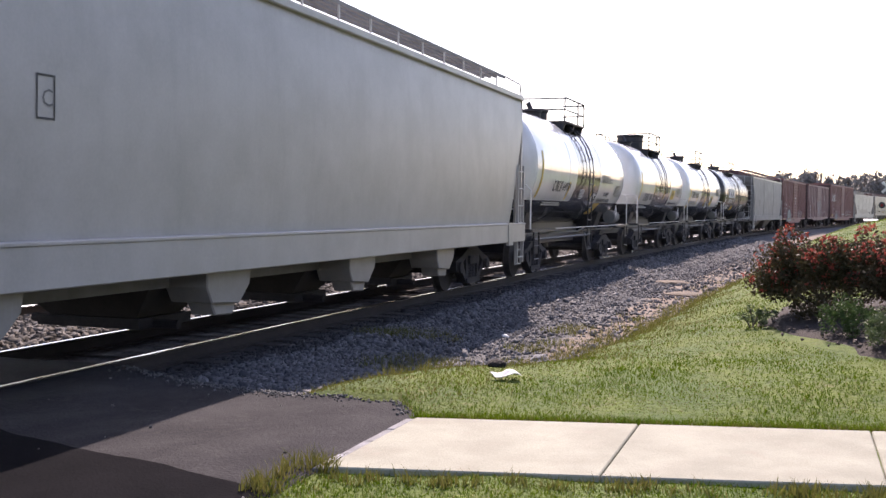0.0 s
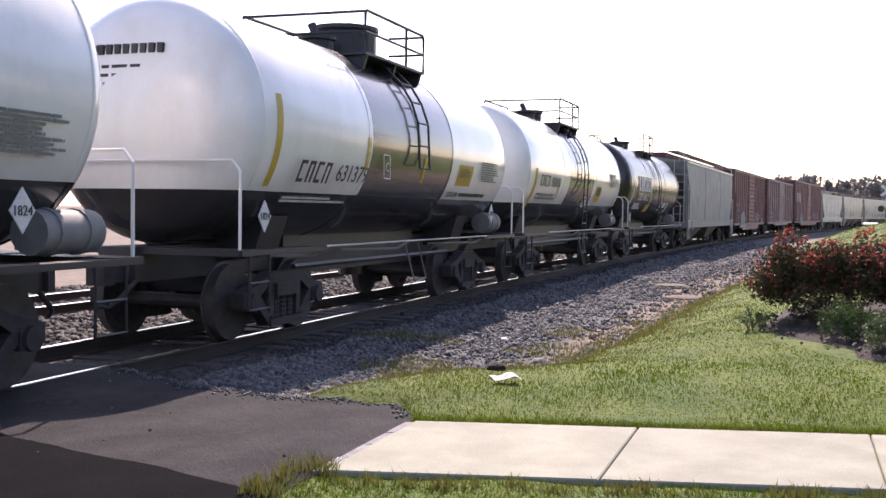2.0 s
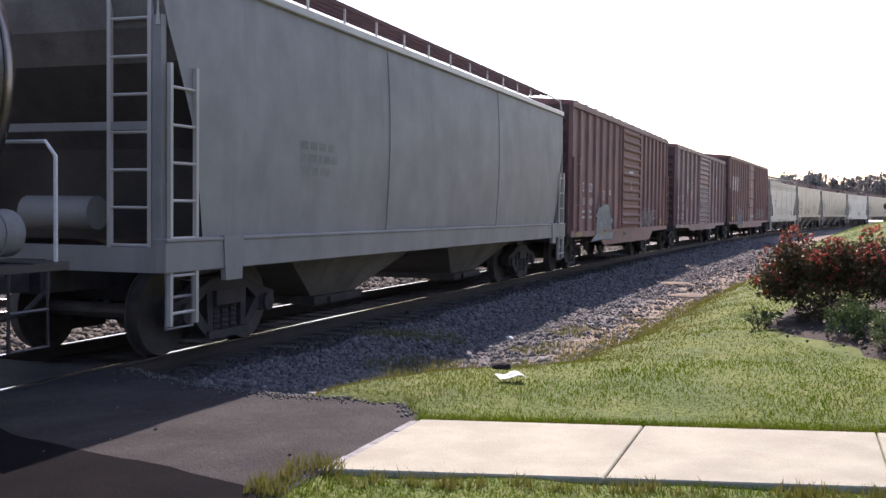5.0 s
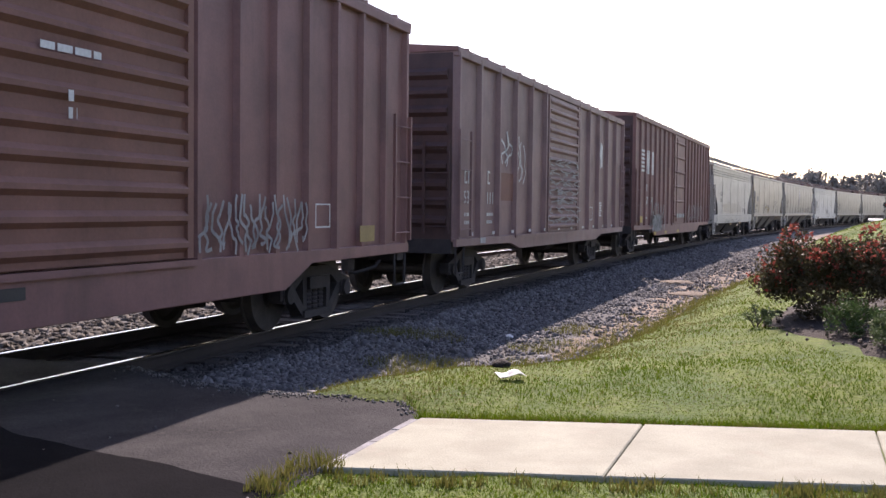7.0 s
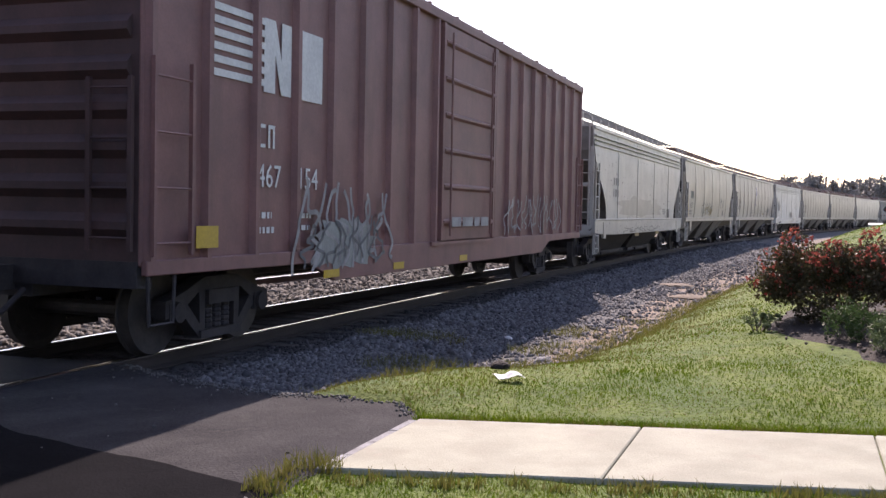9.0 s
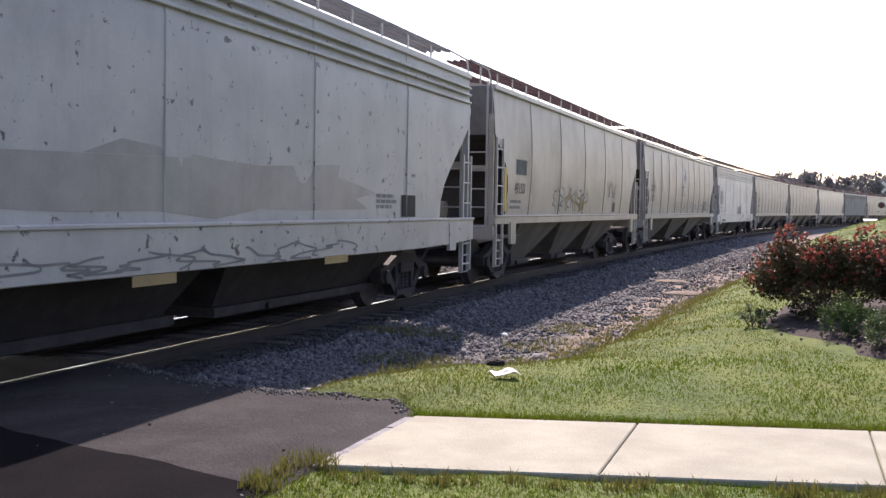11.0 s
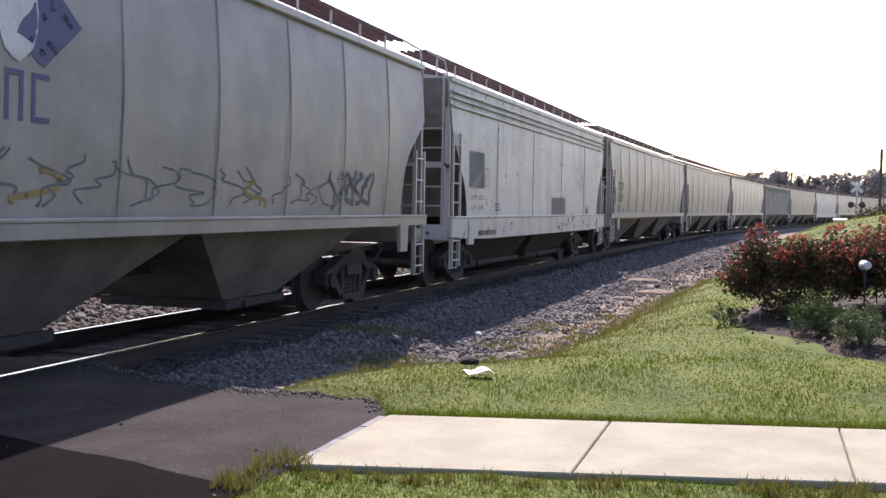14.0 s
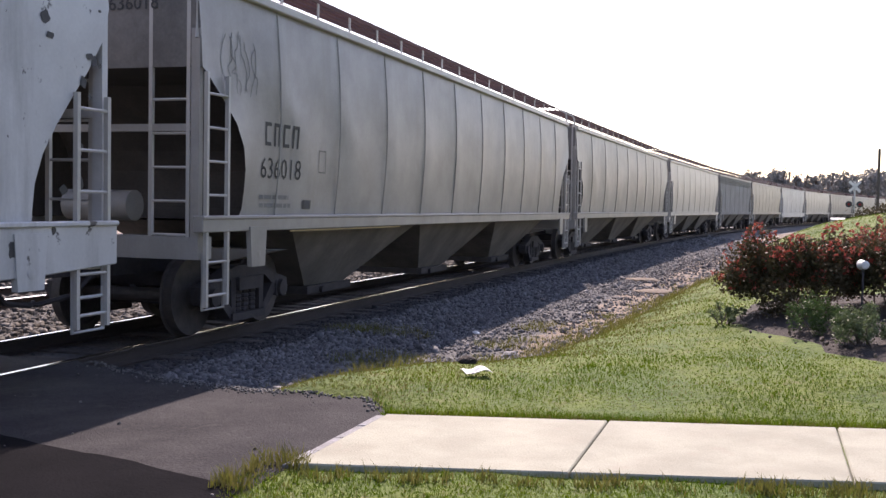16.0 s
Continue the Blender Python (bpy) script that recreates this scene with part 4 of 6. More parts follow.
        tube(bm, [(q * (h - 0.1), -1.5, 0.75), (q * (h - 0.55), -1.5, 0.75)], 0.016, 6)
        part("step", bm, M_BLACK, car)
    bm = bmesh.new()
    box(bm, -h + 3.0, h - 3.0, -0.38, 0.38, 0.66, 1.3)
    tube(bm, [(-h + 2.4, -0.85, 0.82), (h - 2.4, -0.85, 0.82)], 0.04, 6)
    lathe(bm, [(0.5, 0.2), (0.95, 0.2), (1.0, 0.12)], "z", 12, (0.6, 0, 0), False)
    part("underframe", bm, M_BLACK, car)
    # long handrail low on the side, with brackets
    bm = bmesh.new()
    tube(bm, [(-h + 2.0, -1.53, 1.12), (h - 2.0, -1.53, 1.12)], 0.013, 8)
    for x in (-h + 2.05, -0.6, h - 2.05):
        tube(bm, [(x, -1.53, 1.12), (x, -1.33, 1.0), (x, -0.35, 0.95)], 0.022, 6)
    part("side_rail", bm, M_LIGHT, car, "bright worn steel rail")
    # ladder from rail to platform, following the shell
    for y in (-1, 1):
        lad = bmesh.new()
        arc = [(y * (R + 0.1), zc - 0.36)] if short_ladder else [(y * 1.5, 0.55), (y * 1.5, 1.3), (y * (R + 0.1), zc)]
        for k in range(1, 6):
            a = radians(13 * k)
            arc.append((y * (R + 0.1) * math.cos(a), zc + (R + 0.1) * math.sin(a)))
        for dx in (-0.23, 0.23):
            tube(lad, [(dx, p[0], p[1]) for p in arc], 0.02, 6)
        dense = []
        for a, b in zip(arc, arc[1:]):
            L = math.hypot(b[0] - a[0], b[1] - a[1])
            for k in range(max(1, round(L / 0.36))):
                t = k / max(1, round(L / 0.36))
                dense.append((a[0] + (b[0] - a[0]) * t, a[1] + (b[1] - a[1]) * t))
        for p in dense:
            tube(lad, [(-0.23, p[0], p[1]), (0.23, p[0], p[1])], 0.015, 6)
        part("ladder", lad, M_BLACK, car)
        bm = bmesh.new()
        tube(bm, [(-0.27, y * 1.5, 0.5), (-0.62, y * 1.46, 1.14)], 0.014, 6)
        tube(bm, [(0.27, y * 1.5, 0.5), (-0.06, y * 1.46, 1.14)], 0.014, 6)
        tube(bm, [(-0.27, y * 1.5, 0.5), (0.27, y * 1.5, 0.5)], 0.014, 6)
        part("ladder_brace", bm, M_DIRTY, car)
    # top platform with its railings and valve housing
    zt = zc + R
    pl = None
    for y in (-1, 1):
        bm = bmesh.new()
        box(bm, -pw, pw, min(y * 0.58, y * 1.06), max(y * 0.58, y * 1.06), zt - 0.16, zt - 0.12)
        d = part("platform", bm, trim, car, "dark steel platform on the tank")
        for x in (-pw + 0.1, 0.0, pw - 0.1):
            bm = bmesh.new()
            prism(bm, [(y * 0.6, zt - 0.16), (y * 1.04, zt - 0.16), (y * 0.98, zt - 0.36), (y * 0.9, zt - 0.36)], "x", x - 0.03, x + 0.03)
            part("platform_bracket", bm, trim, d)
        bm = bmesh.new()
        yy = y * 1.04
        tube(bm, [(-pw, yy, zt - 0.14), (-pw, yy, zt + 0.44), (-pw + 0.05, yy, zt + 0.50), (pw - 0.05, yy, zt + 0.50), (pw, yy, zt + 0.44), (pw, yy, zt - 0.14)], 0.024, 6)
        part("railing", bm, trim, d)
        bm = bmesh.new()
        tube(bm, [(-pw, yy, zt + 0.18), (pw, yy, zt + 0.18)], 0.02, 6)
        part("railing", bm, trim, d)
        bm = bmesh.new()
        tube(bm, [(pw * 0.35, yy, zt - 0.14), (pw * 0.35, yy, zt + 0.50)], 0.022, 6)
        part("railing_post", bm, trim, d)
        pl = d
    for x in (-pw, pw):
        for z in (zt + 0.48, zt + 0.18):
            bm = bmesh.new()
            tube(bm, [(x, -1.04, z), (x, -0.4 if x > 0 else 1.04, z)], 0.022, 6)
            part("railing", bm, trim, pl)
    bm = bmesh.new()
    if platform == "box":
        lathe(bm, [(zt - 0.05, 0.52), (zt + 0.42, 0.52), (zt + 0.46, 0.56), (zt + 0.52, 0.56), (zt + 0.56, 0.3), (zt + 0.57, 0.001)], "z", 20, (0.3, 0, 0), False)
    else:
        lathe(bm, [(zt - 0.05, 0.32), (zt + 0.16, 0.32), (zt + 0.2, 0.36), (zt + 0.27, 0.36), (zt + 0.3, 0.2), (zt + 0.31, 0.001)], "z", 18, (-0.3, 0, 0), False)
    part("valve_housing", bm, trim, car)
    bm = bmesh.new()
    lathe(bm, [(zt - 0.06, 0.26), (zt + 0.14, 0.26), (zt + 0.16, 0.3), (zt + 0.22, 0.3), (zt + 0.24, 0.001)], "z", 16, (-0.75, 0, 0), False)
    tube(bm, [(-0.75, 0, zt + 0.2), (-0.75, 0.1, zt + 0.42)], 0.07, 8)
    part("manway", bm, trim, car)
    return car, h


def tank_strip(car, x0, x1, z0, z1, material, R=1.46, zc=2.62, name="marking", label="painted patch", skew=0.0):
    """A painted patch that follows the shell on the near side."""
    bm = bmesh.new()
    a0, a1 = math.asin(max(-0.999, min(0.999, (z0 - zc) / R))), math.asin(max(-0.999, min(0.999, (z1 - zc) / R)))
    n = max(2, int(abs(a1 - a0) / 0.07))
    rows = []
    for k in range(n + 1):
        a = a0 + (a1 - a0) * k / n
        sh = skew * k / n
        rows.append(vadd(bm, [(x0 + sh, -(R + 0.005) * math.cos(a), zc + (R + 0.005) * math.sin(a)), (x1 + sh, -(R + 0.005) * math.cos(a), zc + (R + 0.005) * math.sin(a))]))
    for p, q in zip(rows, rows[1:]):
        bm.faces.new((p[0], p[1], q[1], q[0]))
    part(name, bm, material, car, label)


def tank_at(z, R=1.46, zc=2.62, out=0.02):
    a = math.asin((z - zc) / R)
    return -(R + out) * math.cos(a), math.degrees(a)


def tank_text(car, body, x, z, size, material):
    y, tilt = tank_at(z + size * 0.4)
    lettering(car, body, x, z, size, material, y, tilt=tilt)


def tank_marks(car, x, z, n, size, material, weight=0.16):
    y, tilt = tank_at(z + size * 0.5)
    marks(car, x, z, n, size, material, y, tilt=tilt, weight=weight)


def tank_bars(car, x, z, rows, length, hh, material, seed):
    y, tilt = tank_at(z)
    bars(car, x, z, rows, length, hh, material, y, seed, tilt=tilt)


def placard(car, x, z, y):
    """Small white diamond plate with its hazard number."""
    bm = bmesh.new()
    prism(bm, [(x - 0.15, z), (x, z + 0.19), (x + 0.15, z), (x, z - 0.19)], "y", y - 0.006, y + 0.006)
    pl = part("hazard_placard", bm, M_MARK, car, "white diamond hazard plate")
    o = lettering(car, "1824", x - 0.125, z - 0.04, 0.12, M_INK, y - 0.012)
    o.parent = pl


def head_bars(car, h, material, seed):
    """Stencilled lines on the near end of the tank."""
    rng = random.Random(seed)
    bm = bmesh.new()
    for r in range(6):
        hh = 0.11 if r == 0 else 0.035
        z = 3.35 - (0.0 if r == 0 else 0.06 + r * 0.10)
        u = -0.55
        while u < (0.55 if r == 0 else rng.uniform(0.0, 0.4)):
            w = 0.07 if r == 0 else rng.uniform(0.08, 0.25)
            box(bm, -h + 0.015, -h + 0.12, -u - w + 0.15, -u + 0.15, z, z + hh)
            u += w + 0.045
    part("lettering", bm, material, car, "small stencilled lines")


def scrawl(car, x0, x1, z0, z1, material, y, n, seed, r=0.012, name="graffiti", label="scrawled spray-paint strokes", tilt=0.0):
    """Sprayed strokes: bent flat ribbons that cross one another."""
    rng = random.Random(seed)
    bm = bmesh.new()
    for k in range(n):
        u = (x1 - x0) * (k + rng.uniform(0.1, 0.9)) / n - (x1 - x0) / 2
        pts = []
        hgt, wid = (z1 - z0), (x1 - x0) / n * 1.5
        ph = rng.uniform(0, 6)
        m = rng.choice((6, 8, 10))
        for i in range(m):
            t = i / (m - 1)
            pts.append((u + wid * 0.5 * math.sin(ph + t * rng.uniform(2.5, 6)), hgt * (0.5 - t) * rng.uniform(0.55, 1.0)))
        fine = []
        ends = [pts[0]] + pts + [pts[-1]]
        for p0, p1, p2, p3 in zip(ends, ends[1:], ends[2:], ends[3:]):
            for j in range(5):
                t = j / 5
                fine.append(tuple(0.5 * (2 * p1[e] + (p2[e] - p0[e]) * t + (2 * p0[e] - 5 * p1[e] + 4 * p2[e] - p3[e]) * t * t + (3 * p1[e] - p0[e] - 3 * p2[e] + p3[e]) * t ** 3) for e in (0, 1)))
        for a, b in zip(fine, fine[1:]):
            d = Vector((b[0] - a[0], b[1] - a[1]))
            if d.length < 1e-4:
                continue
            q = Vector((-d.y, d.x)).normalized() * r
            e = d.normalized() * r * 0.25
            v = [(a[0] + q.x - e.x, 0, a[1] + q.y - e.y), (b[0] + q.x + e.x, 0, b[1] + q.y + e.y), (b[0] - q.x + e.x, 0, b[1] - q.y + e.y), (a[0] - q.x - e.x, 0, a[1] - q.y - e.y)]
            bm.faces.new(vadd(bm, [(p[0], -0.0004 * (k % 9), p[2]) for p in v]))
    bm.transform(Matrix.Rotation(radians(-tilt), 4, "X"))
    o = part(name, bm, material, car, label)
    o.matrix_basis = pose((x0 + x1) / 2, y, (z0 + z1) / 2)
    return o


def blob(car, x0, x1, z0, z1, material, y, seed, spikes=9, name="graffiti", label="pale sprayed patch"):
    """A ragged flat patch of paint."""
    rng = random.Random(seed)
    bm = bmesh.new()
    pts = []
    n = spikes * 4
    for k in range(n):
        a = 2 * math.pi * k / n
        r = 0.82 + 0.14 * math.sin(k * 2.1 + seed) + rng.uniform(-0.1, 0.06)
        c, s_ = math.cos(a), math.sin(a)
        q = max(abs(c), abs(s_)) ** 0.55
        pts.append((c * r / q * (x1 - x0) / 2, s_ * r / q * (z1 - z0) / 2))
    prism(bm, pts, "y", -0.0015, 0.0015)
    o = part(name, bm, material, car, label)
    o.matrix_basis = pose((x0 + x1) / 2, y, (z0 + z1) / 2)


def end_number(car, body, h, z=3.62, size=0.21):
    """The car's number on its near end."""
    o = lettering(car, body, 0, 0, size, M_INK, 0)
    o.matrix_basis = pose(-h - 0.012, -0.42, z, 0, 0, -90)
    m = marks(car, 0, 0, 4, size * 0.9, M_INK, 0)
    m.matrix_basis = pose(-h - 0.012, -0.45, z + size * 1.3, 0, 0, -90)


def piece(car, fill, edge, y, pts):
    """A spiky sprayed shape with a dark outline."""
    bm = bmesh.new()
    prism(bm, pts, "y", y - 0.0015, y + 0.0015)
    part("graffiti", bm, fill, car, "spiky pale sprayed shape")
    bm = bmesh.new()
    tube(bm, [(p[0], y - 0.002, p[1]) for p in pts + pts[:1]], 0.014, 4)
    part("graffiti", bm, edge, car, "dark sprayed outline")


def framed(car, x, z, w, hh, material, y, letter=""):
    """A small stencilled frame, with a letter where one can be read."""
    bm = bmesh.new()
    t = 0.018
    box(bm, x, x + w, y - 0.002, y + 0.002, z, z + t)
    box(bm, x, x + w, y - 0.002, y + 0.002, z + hh - t, z + hh)
    box(bm, x, x + t, y - 0.002, y + 0.002, z + t, z + hh - t)
    box(bm, x + w - t, x + w, y - 0.002, y + 0.002, z + t, z + hh - t)
    part("stencil_frame", bm, material, car)
    if letter:
        lettering(car, letter, x + w * 0.28, z + hh * 0.3, hh * 0.55, material, y)


def plate(car, x0, x1, z0, z1, material, y, name="marking", label="painted patch"):
    bm = bmesh.new()
    box(bm, x0, x1, y - 0.003, y + 0.003, z0, z1)
    part(name, bm, material, car, label)


M_MID = mat("mid_grey_paint", (0.27, 0.265, 0.255), (0.21, 0.205, 0.20), 0.6, streak=(0.14, 0.13, 0.12), streak_amount=0.45, bump=0.03, grain=0.04)
M_FADED = mat("faded_dark_stencil", (0.16, 0.155, 0.15), (0.24, 0.235, 0.22), 0.7, bump=0)
M_SPRAY = mat("pale_spray_paint", (0.40, 0.40, 0.40), (0.24, 0.23, 0.23), 0.7, scale=2.5, bump=0.02)
M_SPRAY2 = mat("grey_green_spray_paint", (0.30, 0.32, 0.30), (0.22, 0.23, 0.22), 0.7, scale=2.0, bump=0.02)
M_SMUDGE = mat("dark_spray_paint", (0.11, 0.115, 0.12), (0.19, 0.19, 0.19), 0.75, scale=5, bump=0.02)
M_OCHRE = mat("ochre_spray_paint", (0.36, 0.26, 0.10), (0.28, 0.20, 0.09), 0.7, bump=0.02)
M_PATCH = mat("pale_grey_patch_paint", (0.40, 0.395, 0.38), (0.34, 0.335, 0.325), 0.6, bump=0.02)
M_BLUE = mat("navy_emblem_paint", (0.05, 0.06, 0.16), (0.07, 0.08, 0.18), 0.5, bump=0)
M_TEAL = mat("teal_emblem_paint", (0.10, 0.26, 0.22), (0.14, 0.3, 0.25), 0.5, bump=0)
M_DUSTY = mat("dusty_black_tank_paint", (0.020, 0.018, 0.019), (0.034, 0.029, 0.028), 0.22, streak=(0.085, 0.072, 0.062), streak_amount=0.35, bump=0.02, grain=0.06, scale=0.7)

# ---- the train, in order ----
c, h, sy = hopper("plain pale grey covered hopper with smooth curved sides", 1.68, 21.87, M_LIGHT, bays=4, panels=1, spread=0.55, walk_mat=M_DIRTY, cut=0.85, slant=True, sill_z=0.90, bay_w=0.30, chutes=True)
framed(c, -4.95, 2.25, 0.22, 0.36, M_FADED, sy(2.4), "C")
bars(c, -7.6, 1.0, 1, 1.6, 0.05, M_FADED, -1.634, 4)
bm = bmesh.new()
box(bm, -h + 3.3, h - 3.3, -1.0, 1.0, 0.72, 1.05)
part("underframe", bm, M_DIRTY, c)

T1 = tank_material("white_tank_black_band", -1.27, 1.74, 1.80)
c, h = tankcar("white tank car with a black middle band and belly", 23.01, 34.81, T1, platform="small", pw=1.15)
tank_marks(c, -3.81, 2.03, 4, 0.27, M_INK)
tank_text(c, "64939", -2.86, 2.06, 0.33, M_INK)
for a, b, z0, z1 in ((-4.98, -4.83, 1.86, 2.95), (-2.03, -1.9, 1.84, 2.3), (0.86, 0.98, 1.86, 2.3)):
    tank_strip(c, a, b, z0, z1, M_YELLOW)
tank_text(c, "SODIUM", 2.44, 1.99, 0.19, M_INK)
tank_text(c, "HYDROXIDE SOLUTION", 1.82, 1.82, 0.165, M_INK)
tank_strip(c, 1.98, 2.66, 1.46, 1.78, M_YELLOW, skew=0.1)
tank_bars(c, 1.95, 2.58, 7, 1.6, 0.022, M_FADED, 3)
tank_bars(c, 4.1, 2.32, 9, 1.0, 0.026, M_FADED, 5)
tank_bars(c, -0.6, 2.1, 6, 0.55, 0.03, M_MARK, 6)
tank_bars(c, 1.05, 2.02, 5, 0.6, 0.03, M_MARK, 66)
tank_bars(c, -3.9, 1.73, 2, 2.2, 0.04, M_MARK, 7)
placard(c, 4.6, 1.55, -1.36)
head_bars(c, h, M_INK, 1)

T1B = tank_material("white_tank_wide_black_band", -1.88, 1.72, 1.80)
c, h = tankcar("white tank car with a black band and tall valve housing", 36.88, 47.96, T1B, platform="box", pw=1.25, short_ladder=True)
tank_marks(c, -4.12, 1.93, 4, 0.29, M_INK)
tank_text(c, "631379", -3.02, 1.97, 0.34, M_INK)
tank_strip(c, -4.74, -4.6, 1.86, 2.95, M_YELLOW)
tank_strip(c, -2.06, -1.94, 2.16, 2.62, M_YELLOW)
tank_strip(c, 0.3, 0.42, 2.05, 2.45, M_YELLOW)
tank_strip(c, 2.1, 2.95, 2.05, 2.42, M_YELLOW)
tank_bars(c, 2.2, 2.33, 5, 0.6, 0.022, M_OCHRE, 51)
tank_text(c, "SODIUM", 1.78, 1.84, 0.15, M_INK)
tank_bars(c, 2.55, 1.86, 1, 1.6, 0.07, M_INK, 52)
tank_bars(c, -4.1, 1.72, 2, 1.9, 0.035, M_MARK, 8)
tank_bars(c, 3.4, 2.5, 9, 1.2, 0.028, M_FADED, 9)
framed(c, -1.5, 2.05, 0.26, 0.36, M_MARK, tank_at(2.36)[0] - 0.012, "C")
placard(c, 4.4, 1.55, -1.36)
placard(c, -4.75, 1.5, -1.3)
head_bars(c, h, M_INK, 2)

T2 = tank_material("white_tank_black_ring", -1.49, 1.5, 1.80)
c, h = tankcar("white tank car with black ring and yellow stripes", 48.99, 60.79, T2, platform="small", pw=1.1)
tank_marks(c, -4.51, 2.2, 4, 0.27, M_INK)
tank_text(c, "90880", -3.5, 2.2, 0.36, M_INK)
for a, b, z0, z1 in ((-4.92, -4.72, 1.68, 2.6), (-2.58, -2.46, 1.95, 2.32), (0.14, 0.3, 1.86, 2.34)):
    tank_strip(c, a, b, z0, z1, M_YELLOW)
tank_strip(c, 1.95, 2.75, 1.9, 2.36, M_YELLOW, label="yellow notice plate")
tank_bars(c, 2.05, 2.3, 8, 0.55, 0.02, M_INK, 10)
tank_bars(c, 3.7, 2.75, 10, 1.3, 0.026, M_FADED, 11)
tank_bars(c, -4.4, 1.98, 2, 1.9, 0.06, M_FADED, 12)
tank_bars(c, 0.65, 2.0, 6, 0.75, 0.035, M_MARK, 13)
placard(c, 4.75, 1.5, -1.34)
head_bars(c, h, M_INK, 3)

c, h = tankcar("black tank car with large white lettering", 61.83, 73.52, M_DUSTY, rail_mat=M_MARK, platform="small", pw=1.0)
tank_marks(c, -3.95, 2.38, 6, 0.53, M_MARK, 0.27)
tank_marks(c, -3.95, 2.06, 4, 0.25, M_MARK)
tank_text(c, "64132", -2.92, 2.06, 0.35, M_MARK)
framed(c, -1.66, 2.06, 0.26, 0.3, M_MARK, tank_at(2.36)[0] - 0.012)
tank_bars(c, -4.05, 1.9, 3, 1.5, 0.055, M_MARK, 14)
tank_strip(c, -1.52, -0.82, 1.66, 1.92, M_YELLOW)
tank_strip(c, -4.88, -4.75, 1.9, 2.72, M_MARK)
tank_strip(c, -1.2, -1.08, 1.95, 2.35, M_MARK)
tank_strip(c, 1.55, 1.7, 1.7, 2.15, M_MARK)
tank_bars(c, 2.0, 2.0, 5, 0.8, 0.03, M_MARK, 15)
tank_strip(c, 3.0, 3.5, 1.65, 2.05, M_SPRAY2)
placard(c, -4.6, 1.45, -1.28)
head_bars(c, h, M_MARK, 4)

c, h, sy = hopper("grey covered hopper with weathered ribbed sides", 74.97, 91.54, M_MID, bays=2, panels=3, bulge=0.10, cut=0.75, slant=True, sill_z=0.96)
bars(c, -5.5, 2.3, 3, 1.2, 0.10, M_FADED, sy(2.3), 16)

c, h = boxcar("brown ribbed boxcar with corrugated rusty door", 92.36, 107.89, M_BROWN, M_DOOR, 4.36, 8, "corrugated", 3.07, 12, door_x=0.23, sill=0.62)
Y = -1.545
marks(c, -6.33, 2.11, 1, 0.24, M_MARK, Y)
marks(c, -5.52, 2.11, 2, 0.23, M_MARK, Y)
lettering(c, "13", -6.35, 1.76, 0.28, M_MARK, Y)
lettering(c, "021", -5.52, 1.76, 0.28, M_MARK, Y)
bars(c, -6.33, 1.55, 2, 0.3, 0.06, M_MARK, Y, 17, gap=1.6)
bars(c, -5.5, 1.55, 2, 0.34, 0.06, M_MARK, Y, 18, gap=1.6)
framed(c, -3.86, 1.92, 0.26, 0.25, M_MARK, Y, "C")
bars(c, -3.2, 2.15, 2, 0.5, 0.05, M_MARK, Y, 19)
piece(c, M_SPRAY2, M_SMUDGE, -1.607, [(-5.5, 0.76), (-4.95, 0.95), (-4.85, 1.4), (-5.0, 1.45), (-4.72, 1.62), (-4.62, 2.0), (-4.5, 1.68), (-3.9, 1.78), (-3.2, 1.8), (-3.05, 1.5), (-2.62, 1.32), (-2.85, 1.22), (-2.75, 0.98), (-2.34, 1.12), (-2.6, 0.78), (-4.2, 0.80)])
for k, (gx, gz, gw, gh) in enumerate(((-4.35, 1.0, 0.3, 0.6), (-3.75, 1.0, 0.34, 0.7), (-3.15, 0.95, 0.26, 0.7))):
    scrawl(c, gx - gw, gx + gw, gz - 0.1, gz + gh, M_SMUDGE, -1.613, 3, 70 + k, 0.014)
plate(c, -4.25, -3.8, 0.92, 1.06, M_OCHRE, -1.612, label="ochre sprayed patch")
scrawl(c, 1.95, 4.3, 1.04, 1.72, M_SPRAY, -1.607, 22, 7, 0.02)
framed(c, 4.52, 1.33, 0.42, 0.3, M_MARK, -1.607)
bars(c, -0.43, 2.8, 1, 0.8, 0.06, M_MARK, -1.652, 20)
bars(c, -0.1, 2.42, 2, 0.12, 0.09, M_MARK, -1.652, 21)
plate(c, -7.3, -6.6, 0.93, 1.04, M_OCHRE, -1.604)
plate(c, 5.9, 6.4, 1.12, 1.34, M_OCHRE, -1.604)
plate(c, -1.0, -0.55, 0.85, 0.95, M_INK, -1.604)

c, h = boxcar("faded brown boxcar with pale streaks and ribbed door", 110.17, 125.80, M_BROWN2, M_BROWN2, 4.36, 6, "corrugated", 3.05, 14, ribs_out=0.09, door_x=-0.1)
marks(c, -7.26, 2.03, 2, 0.25, M_MARK, Y)
marks(c, -5.92, 2.05, 1, 0.25, M_MARK, Y)
lettering(c, "536", -7.3, 1.68, 0.32, M_MARK, Y)
lettering(c, "111", -5.99, 1.68, 0.32, M_MARK, Y)
bars(c, -7.25, 1.45, 2, 0.4, 0.06, M_MARK, Y, 22, gap=1.4)
bars(c, -5.95, 1.45, 2, 0.4, 0.06, M_MARK, Y, 23, gap=1.4)
scrawl(c, -5.2, -4.35, 2.4, 3.15, M_MARK, Y - 0.004, 3, 24, 0.022)
scrawl(c, -3.95, -3.35, 2.05, 3.1, M_MARK, Y - 0.004, 4, 25, 0.02)
plate(c, -5.1, -4.1, 1.75, 2.3, M_DOOR, Y, label="faded rust-brown patch")
